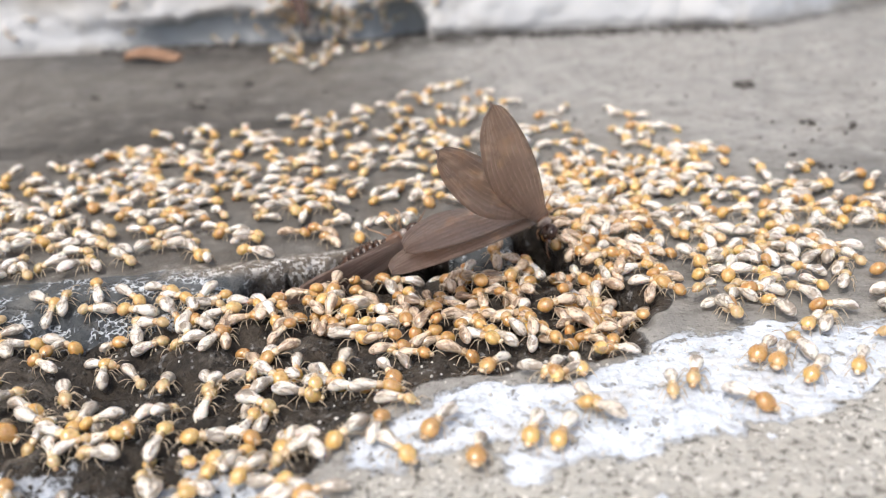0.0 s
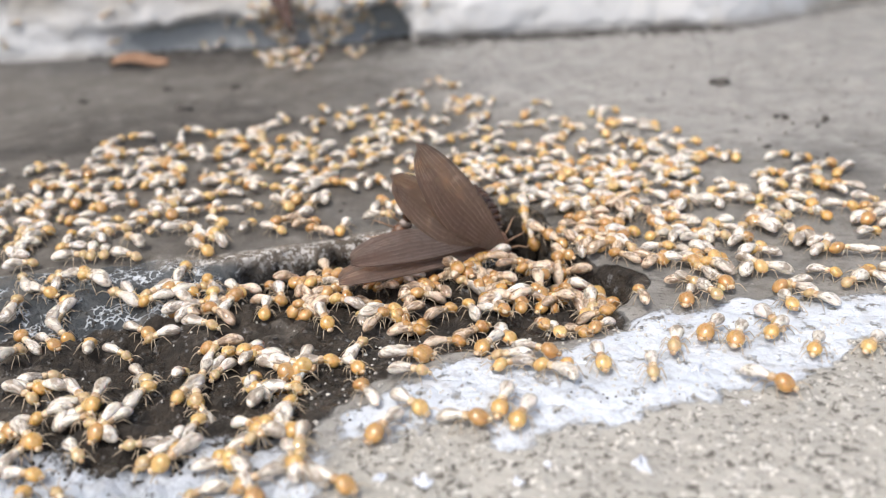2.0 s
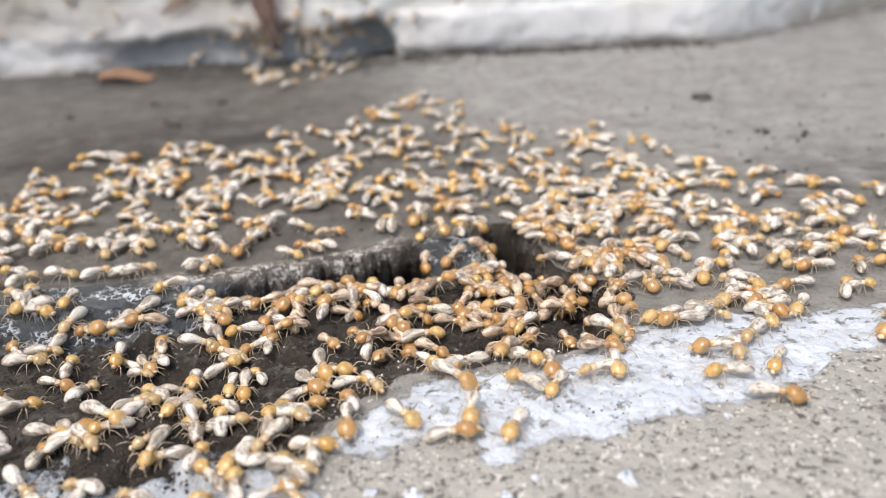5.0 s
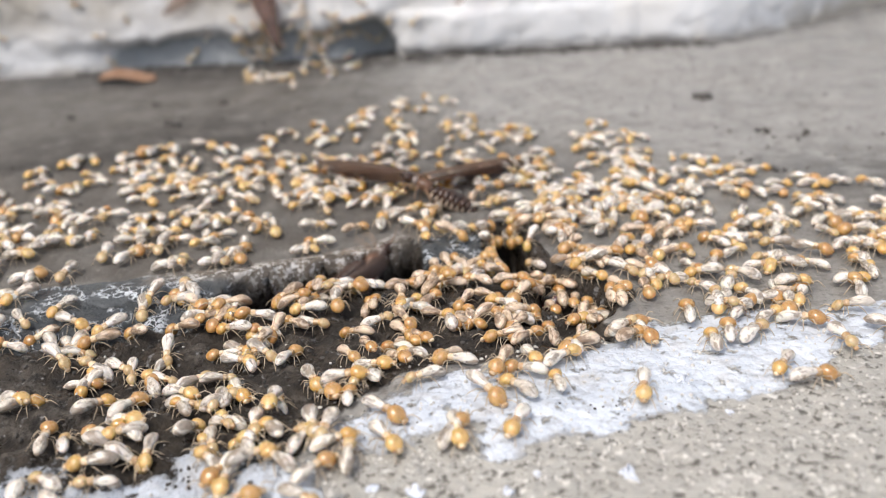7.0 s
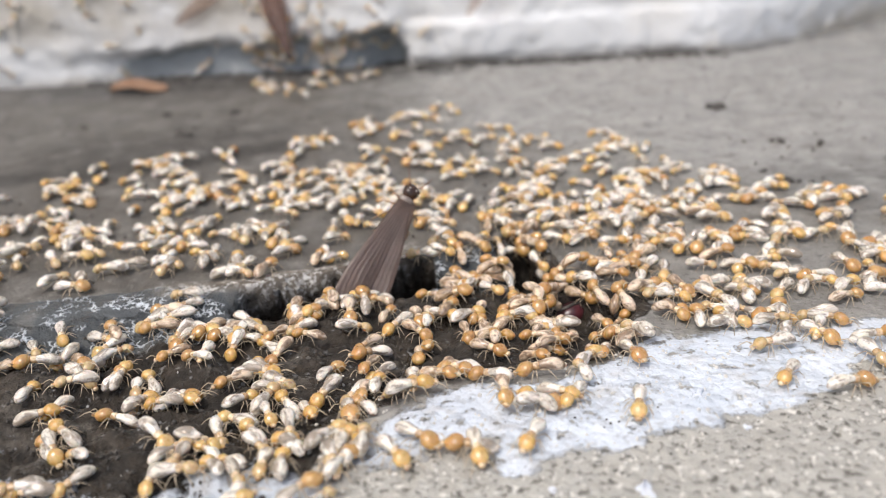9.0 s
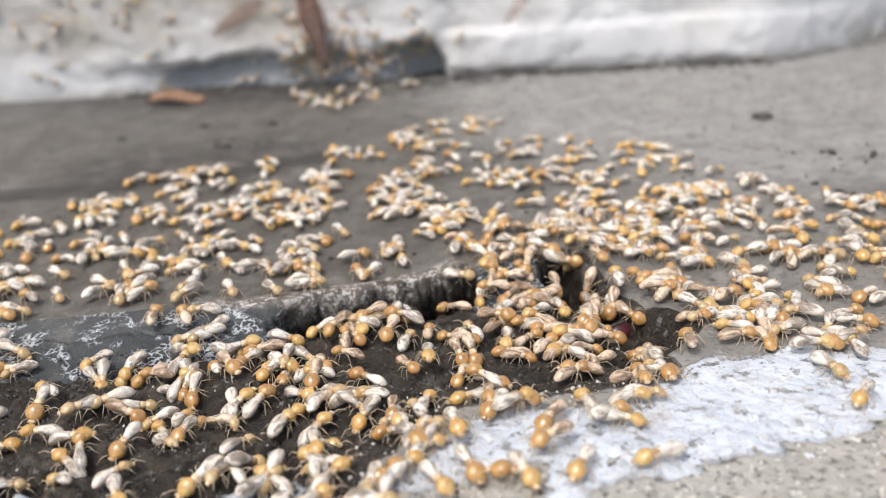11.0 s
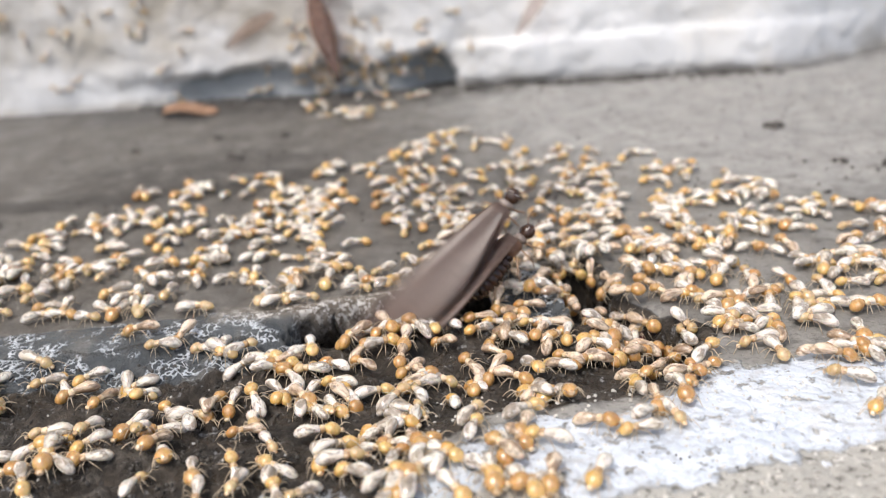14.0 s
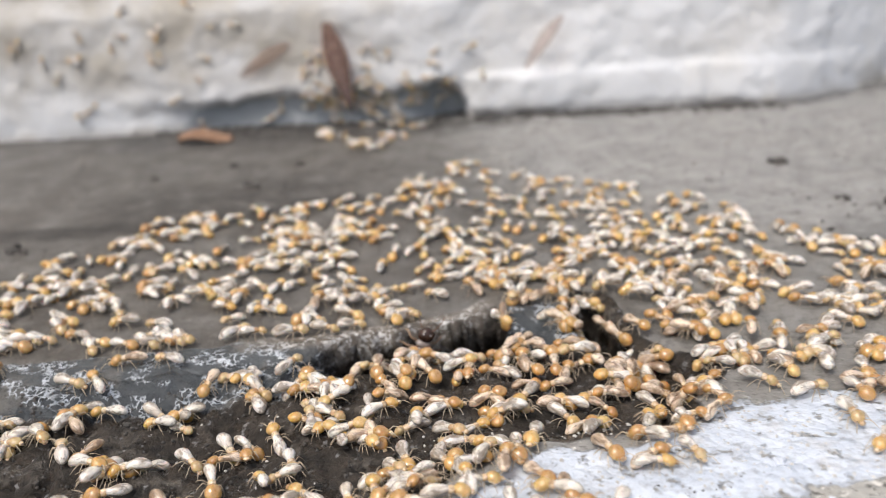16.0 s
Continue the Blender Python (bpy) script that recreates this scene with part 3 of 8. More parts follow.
# ---- the crawling termites ----
def build_crawler(name, head_mat, head_size, girth, label, skin=M_ABDOMEN, small=False, mid=False):
    """A wingless termite, head towards +x, feet at z = 0; 0.55 cm long. small: one that stays far off, with its limbs tucked under."""
    root = new(name)
    root.empty_display_size = 0.002
    hs = head_size
    x0 = 0.06 + 0.175 * hs
    lift = 0.10 if small else 0.125
    count = 10 if small else 18
    rings = []
    for k in range(count + 1):
        u = k / count
        # blunt tail, widest behind the middle, drawn in at the waist
        w = max(0.06, 1 - (1 - u / 0.42) ** 2) ** 0.5 if u < 0.42 else 1 - 0.40 * smooth(0.42, 1.0, u)
        w *= 1 - 0.04 * math.cos(2 * math.pi * 8 * u) * (not small)
        sag = 0.035 * (1 - u) ** 2
        rings.append((-0.275 + 0.285 * u, 0.075 * girth * w, 0.070 * girth * w, lift + 0.010 - sag + 0.012 * math.sin(math.pi * u)))
    part("abdomen", lathe(bmesh.new(), rings, 8 if small else 12), skin, root, "smooth segmented abdomen")
    part("thorax", lathe(bmesh.new(), ovoid(0.125, 0.105, 0.095, lift + 0.004, -0.03, 6, 0.4, 3, 0.10), 8), M_THORAX, root)
    rings = [(x, w, h, z - 0.25 * (x - 0.06)) for x, w, h, z in ovoid(0.180 * hs, 0.175 * hs, 0.150 * hs, lift + 0.008, 0.058, 9, 0.52)]
    head = part("head", lathe(bmesh.new(), rings, 8 if small else 12), head_mat, root, "glossy rounded head")
    if small:
        return tagged(root, label, "termite", "termites crawling round the nest opening")
    if not mid:
        part("mouth", lathe(bmesh.new(), ovoid(0.05, 0.085 * hs, 0.06, 0.078, x0 - 0.012, 4, 0.5), 8), M_THORAX, head, "pale jaws")
    for side in (-1, 1):
        if not mid:
            part("antenna", tube(bmesh.new(), [(x0 - 0.01, side * 0.045, 0.10), (x0 + 0.04, side * 0.075, 0.12), (x0 + 0.085, side * 0.10, 0.09), (x0 + 0.12, side * 0.12, 0.05)], 0.0075, 0.004, 4), M_LEG, head)
        for k, (ox, tx) in enumerate(((0.070, 0.14), (0.035, 0.03), (0.0, -0.13))):
            wob = 0.02 * side * (1 if k % 2 else -1)
            part("leg", tube(bmesh.new(), [(ox, side * 0.03, 0.095), (ox + 0.4 * (tx - ox) + wob, side * 0.095, 0.115), (ox + 0.8 * (tx - ox) + wob, side * 0.128, 0.055), (tx + wob, side * 0.150, 0.004)], 0.0075, 0.0034, 4), M_LEG, root)
    return tagged(root, label, "termite", "termites crawling round the nest opening")


# ---- the winged termites ----
def wing_shape(length, width, curve):
    """A thin wing from its hinge at the origin along -x, its front edge on +y; a hair's breadth thick."""
    bm = bmesh.new()
    nx, ny = 26, 10
    layers = []
    for side in (0, 1):
        grid = []
        for i in range(nx + 1):
            u = i / nx
            w = width * (0.16 + 0.84 * math.sin(math.pi * (0.04 + 0.74 * min(u, 0.62))) ** 0.95) * max(0.0006, 1 - max(0, (u - 0.42) / 0.58) ** 2.2) ** 0.52
            row = []
            for j in range(ny + 1):
                v = j / ny
                y = w * (0.30 - v) + width * 0.05 * u
                z = curve * math.sin(math.pi * u) - 0.05 * width * math.cos(v * 9 + u * 2) * u + 0.10 * width * (v - 0.5) ** 2 * u
                row.append(bm.verts.new((-u * length * S, y * S, (z + (0.004 if side else 0)) * S)))
            grid.append(row)
        layers.append(grid)
    a, b = layers
    for i in range(nx):
        for j in range(ny):
            bm.faces.new((a[i][j], a[i][j + 1], a[i + 1][j + 1], a[i + 1][j]))
            bm.faces.new((b[i][j], b[i + 1][j], b[i + 1][j + 1], b[i][j + 1]))
        bm.faces.new((a[i][0], a[i + 1][0], b[i + 1][0], b[i][0]))
        bm.faces.new((a[i][ny], b[i][ny], b[i + 1][ny], a[i + 1][ny]))
    for j in range(ny):
        bm.faces.new((a[nx][j], a[nx][j + 1], b[nx][j + 1], b[nx][j]))
        bm.faces.new((a[0][j], b[0][j], b[0][j + 1], a[0][j + 1]))
    bmesh.ops.recalc_face_normals(bm, faces=bm.faces)
    values = ([(j / ny, i / nx) for i in range(nx + 1) for j in range(ny + 1)]) * 2
    return bm, values


def wing_part(name, length, width, curve, parent, at):
    bm, values = wing_shape(length, width, curve)
    ob = part(name, bm, M_WING, parent, "smoky brown veined wing", at)
    attributes(ob.data, across=[v[0] for v in values], along=[v[1] for v in values])
    return ob


FOLDED = {("front_wing", 1): (-0.30, 0.08, 0.14, 3, -3, 0), ("front_wing", -1): (-0.30, -0.08, 0.155, -3, -3, 0),
          ("hind_wing", 1): (-0.46, 0.07, 0.125, 4, -2, 1), ("hind_wing", -1): (-0.46, -0.07, 0.135, -4, -2, -1)}


def build_alate():
    """A winged termite, head towards +x with its face at the origin, back towards +z; the wings lie folded."""
    root = new("winged_termite")
    root.empty_display_size = 0.004
    head = part("head", lathe(bmesh.new(), ovoid(0.25, 0.25, 0.20, 0, -0.23, 10, 0.5), 14), M_ALATE_DARK, root, "glossy dark brown head")
    for side in (-1, 1):
        bm = bmesh.new()
        bmesh.ops.create_icosphere(bm, subdivisions=2, radius=0.034 * S, matrix=pose(-0.06 * S, side * 0.095 * S, 0.01 * S))
        part("eye", bm, M_ALATE_DARK, root)
        # a flat pale blob stands in for the head's reflected highlight
        bm = bmesh.new()
        bmesh.ops.create_icosphere(bm, subdivisions=1, radius=0.022 * S, matrix=pose(-0.07 * S, side * 0.05 * S, 0.075 * S) @ Matrix.Diagonal((1.4, 0.8, 0.5, 1)))
        part("face_mark", bm, M_ALATE_GLINT, root, "small pale mark on the face")
        part("antenna", tube(bmesh.new(), [(-0.03, side * 0.06, 0.02), (0.06, side * 0.12, 0.05), (0.16, side * 0.17, 0.03), (0.24, side * 0.20, -0.02)], 0.011, 0.006, 4), M_ALATE_BROWN, root)
        for ox, tx, sy in ((-0.26, -0.16, 0.26), (-0.36, -0.38, 0.30), (-0.46, -0.66, 0.28)):
            part("leg", tube(bmesh.new(), [(ox, side * 0.07, -0.05), (ox + 0.4 * (tx - ox), side * 0.20, -0.08), (tx, side * sy, -0.19), (tx - 0.05, side * (sy + 0.03), -0.29)], 0.018, 0.007, 5), M_ALATE_LEG, root, "tan jointed leg")
    part("collar", lathe(bmesh.new(), ovoid(0.14, 0.25, 0.17, 0.01, -0.32, 6, 0.5), 12), M_ALATE_COLLAR, root, "greyish shield behind the head")
    part("thorax", lathe(bmesh.new(), ovoid(0.32, 0.29, 0.24, 0.0, -0.58, 9, 0.4, 2, 0.08), 12), M_ALATE_BROWN, root, "ridged brown thorax")
    part("belly", lathe(bmesh.new(), ovoid(0.92, 0.40, 0.32, -0.045, -1.42, 21, 0.5, 9, 0.06), 14), M_ALATE_PALE, root, "cream segmented belly")
    # dark plates on the back, each with a pointed edge on either flank
    for k in range(9):
        u = (k + 0.5) / 9
        w = 0.43 * max(0.35, math.sin(math.pi * min(0.95, max(0.06, u))) ** 0.45)
        x0 = -0.52 - 0.88 * u
        bm = bmesh.new()
        rows = []
        for lift in (0.0, 0.012):
            row = []
            for i in range(13):
                a = math.radians(-58 + 296 * i / 12)
                tip = (0.04, 0.34, 0.72, 1.0)[min(i, 12 - i, 3)]
                for e in (-0.5, 0.5):
                    row.append(bm.verts.new(((x0 + e * 0.112 * tip) * S, (w / 2 + lift) * math.cos(a) * S, (-0.04 + (0.39 * w + lift) * math.sin(a)) * S)))
            rows.append(row)
        lo, hi = rows
        for i in range(12):
            j = 2 * i
            bm.faces.new((hi[j], hi[j + 1], hi[j + 3], hi[j + 2]))
            bm.faces.new((lo[j], lo[j + 2], lo[j + 3], lo[j + 1]))
            bm.faces.new((lo[j], hi[j], hi[j + 2], lo[j + 2]))
            bm.faces.new((lo[j + 1], lo[j + 3], hi[j + 3], hi[j + 1]))
        bm.faces.new((lo[0], lo[1], hi[1], hi[0]))
        bm.faces.new((lo[24], hi[24], hi[25], lo[25]))
        bmesh.ops.recalc_face_normals(bm, faces=bm.faces)
        part("back_plate", bm, M_ALATE_DARK, root, "dark pointed back plate")
    for (name, side), (x, y, z, rx, ry, rz) in FOLDED.items():
        long = 2.85 if name == "front_wing" else 2.6
        wing_part(name, long, 0.72 * side, 0.03, root, pose(x * S, y * S, z * S, rx, ry, rz))
    return tagged(root, "dark winged termite with long smoky brown wings", "winged termite", "winged termites leaving the nest")


CASTES = {
    "worker": ("worker_termite", M_HEAD, 1.0, 1.0, "pale termite worker with a glossy amber head"),
    "young": ("young_termite", M_HEAD_PALE, 0.82, 1.0, "milky young termite with a straw-coloured head"),
    "nymph": ("termite_nymph", M_HEAD_PALE, 0.88, 1.08, "plump cream termite nymph with a pale golden head"),
    # a worker whose tan skin carries painted shade from the opening
    "shaded": ("older_termite", M_HEAD_DARK, 1.02, 0.98, "tan older termite with a chestnut head", M_ABDOMEN_SHADED),
    "soldier": ("soldier_termite", M_HEAD_DARK, 1.12, 0.92, "stout termite soldier with a large chestnut head"),
}
NEAR = {k: build_crawler(*v) for k, v in CASTES.items()}
MID = {k: build_crawler(*v, mid=True) for k, v in CASTES.items()}
FAR = {k: build_crawler(*v, small=True) for k, v in CASTES.items()}
ALATE = build_alate()


# ---- how the crawlers wander ----
CROWDS = [  # regions of the ground and how crowded they are
    ([(-9.5, 2.4), (-8.4, 4.5), (-7.0, 6.4), (-4.9, 7.2), (-3.6, 7.8), (-2.0, 8.2), (-1.0, 10.0), (0.2, 10.2), (1.4, 8.4), (3.6, 7.2), (4.8, 5.4),
      (5.5, 4.0), (7.6, 2.7), (8.6, 0.0), (5.2, -0.9), (2.7, -0.6), (2.3, 0.7), (1.3, 1.9), (-0.8, 1.4), (-2.4, 0.55), (-4.2, 0.25), (-6.5, 0.1), (-9.0, 0.2)], 0.43),
    ([(-8.5, -0.4), (-4.8, -0.3), (-3, -0.2), (-1.5, -0.35), (0.6, -0.2), (2.2, -0.6), (2.6, -1.2), (2.4, -2.6), (1.2, -3.1), (-0.3, -3.4), (-1.0, -4.3), (-1.3, -5.2), (-4.6, -5.4), (-6.5, -4.8)], 0.20),
    ([(2.7, -0.9), (5.0, -1.0), (7.0, -0.6), (6.5, -2.3), (4.9, -2.9), (2.6, -3.4), (0.8, -4.2), (-0.6, -4.6), (-0.4, -3.4), (1.5, -3.0), (2.6, -2.0)], 0.04),
    ([(-5.5, -0.6), (-3.2, -0.45), (-2.0, -0.1), (-0.8, 0.55), (-0.3, 1.0), (0.3, 1.3), (0.95, 1.3), (1.3, 0.4), (2.3, -0.4), (2.3, -1.7), (0.7, -2.0), (-1.3, -1.45), (-3.2, -1.1), (-5.2, -0.95)], 1.5),
    ([(0.9, 1.7), (0.8, 2.9), (2.0, 4.6), (3.8, 3.8), (5.2, 1.4), (5.4, 0.0), (3.2, -0.7), (2.3, -1.3), (1.2, -0.6), (0.9, 0.4), (1.3, 0.9), (1.2, 1.7)], 1.25),
    ([(3.0, -0.7), (7.0, -0.3), (6.9, -1.9), (4.9, -2.5), (3.3, -1.8)], 0.38),
    ([(-4.9, 14.6), (-4.4, 13.0), (-3.0, 12.2), (-2.4, 13.2), (-1.4, 15.0), (-4.9, 15.5)], 0.16),
]
BARE = [(-1.2, 2.0), (-2.2, 3.2), (-2.3, 5.4)]  # a path that clears in the second half


def crowding(x, y):
    out = np.zeros(x.shape)
    for k, (pts, value) in enumerate(CROWDS):
        d = poly_dist(x, y, pts)
        # sparse and ragged along the outer edge of the slab's crowd
        out = np.maximum(out, value * (d < 0) * (1 - 0.8 * smooth(-2.0, 0.0, d) * smooth(1.5, 3.5, y) * (k == 0)))
    clump = lattice(x, y, 0.55, 71, 2)
    out *= np.clip(0.85 + 0.4 * clump, 0.10, 1.2)
    out = np.where(poly_dist(x, y, ROCK) < 0.05, 0.12, out)
    return out * (poly_dist(x, y, SLOT, False) > 0.45) * (poly_dist(x, y, SIDE_HOLE, False) > 0.30)


def wander(count, steps, dt, seed):
    """Places and headings of the crawlers, step by step: they drift, turn and keep apart."""
    rng = np.random.RandomState(seed)
    px, py = rng.uniform(-9.5, 8.5, 40 * count), rng.uniform(-5.3, 16, 40 * count)
    keep = crowding(px, py) > rng.rand(40 * count)
    x, y = np.zeros(0), np.zeros(0)
    for cx, cy in zip(px[keep], py[keep]):
        if len(x) < count and (len(x) == 0 or np.min(np.hypot(x - cx, y - cy)) > (0.125 if cy < 1.2 and abs(cx) < 2.9 else 0.19)):
            x, y = np.append(x, cx), np.append(y, cy)
    count = len(x)
    head = rng.uniform(0, 2 * math.pi, count)
    front = (y < -2.6) & (x > -0.5)
    head = np.where(front, rng.normal(-math.pi / 2 - 0.2, 0.9, count), head)
    # on the open slab most of them lie across the slope
    side = (y > 0.8) & (rng.rand(count) < 0.6)
    head = np.where(side, rng.choice([0.25, math.pi + 0.25], count) + rng.normal(0, 0.7, count), head)
    shy = rng.uniform(0.1, 1.4, count)
    speed = rng.uniform(0.05, 0.40, count) * (rng.rand(count) < 0.85)
    out = []
    for k in range(steps):
        out.append((x.copy(), y.copy(), head.copy()))
        for _ in range(3):
            h = dt / 3
            turn = np.clip(rng.normal(0, 1.2, count), -2.0, 2.0) * h
            dx, dy = x[:, None] - x[None], y[:, None] - y[None]
            r = np.hypot(dx, dy) + np.eye(count) * 9
            push = np.clip(np.where(y < 1.2, 0.16, 0.24)[:, None] - r, 0, 0.24) * 1.3
            fx, fy = (push * dx / r).sum(1), (push * dy / r).sum(1)
            if k * dt > 8.0:
                g = poly_dist(x, y, BARE, False)
                away = 0.32 * shy * np.exp(-(g / 0.75) ** 2) * np.where(x < -1.9, -1, 1)
                fx = fx + away
            nx = x + (speed * np.cos(head) + np.clip(fx, -0.5, 0.5)) * h
            ny = y + (speed * np.sin(head) + np.clip(fy, -0.5, 0.5)) * h
            bad = crowding(nx, ny) < 0.025
            x, y = np.where(bad, x, nx), np.where(bad, y, ny)
            head = head + turn + np.where(bad, 1.3 * h, 0)
    return out


def stand(x, y, heading, pile=None, tilt=None):
    """The poses of crawlers on the ground, for arrays of places (cm) and headings (radians)."""
    e = 0.12
    z = [np.maximum(height(x + u, y + v), -0.42) for u, v in ((0, 0), (e, 0), (-e, 0), (0, e), (0, -e))]
    out = []
    for k in range(len(x)):
        n = Vector(((z[2][k] - z[1][k]) / (2 * e), (z[4][k] - z[3][k]) / (2 * e), 1)).normalized()
        f = Vector((math.cos(heading[k]), math.sin(heading[k]), 0))
        f = (f - n * f.dot(n)).normalized()
        m = Matrix((f, n.cross(f), n)).transposed().to_4x4()
        if tilt is not None:
            m = m @ Matrix.Rotation(tilt[k][0], 4, "X") @ Matrix.Rotation(tilt[k][1], 4, "Y")
        m.translation = Vector((x[k], y[k], z[0][k] + 0.004 + (pile[k] if pile is not None else 0))) * S
        out.append(m)
    return out


STEP = 0.8
CRAWLERS = []
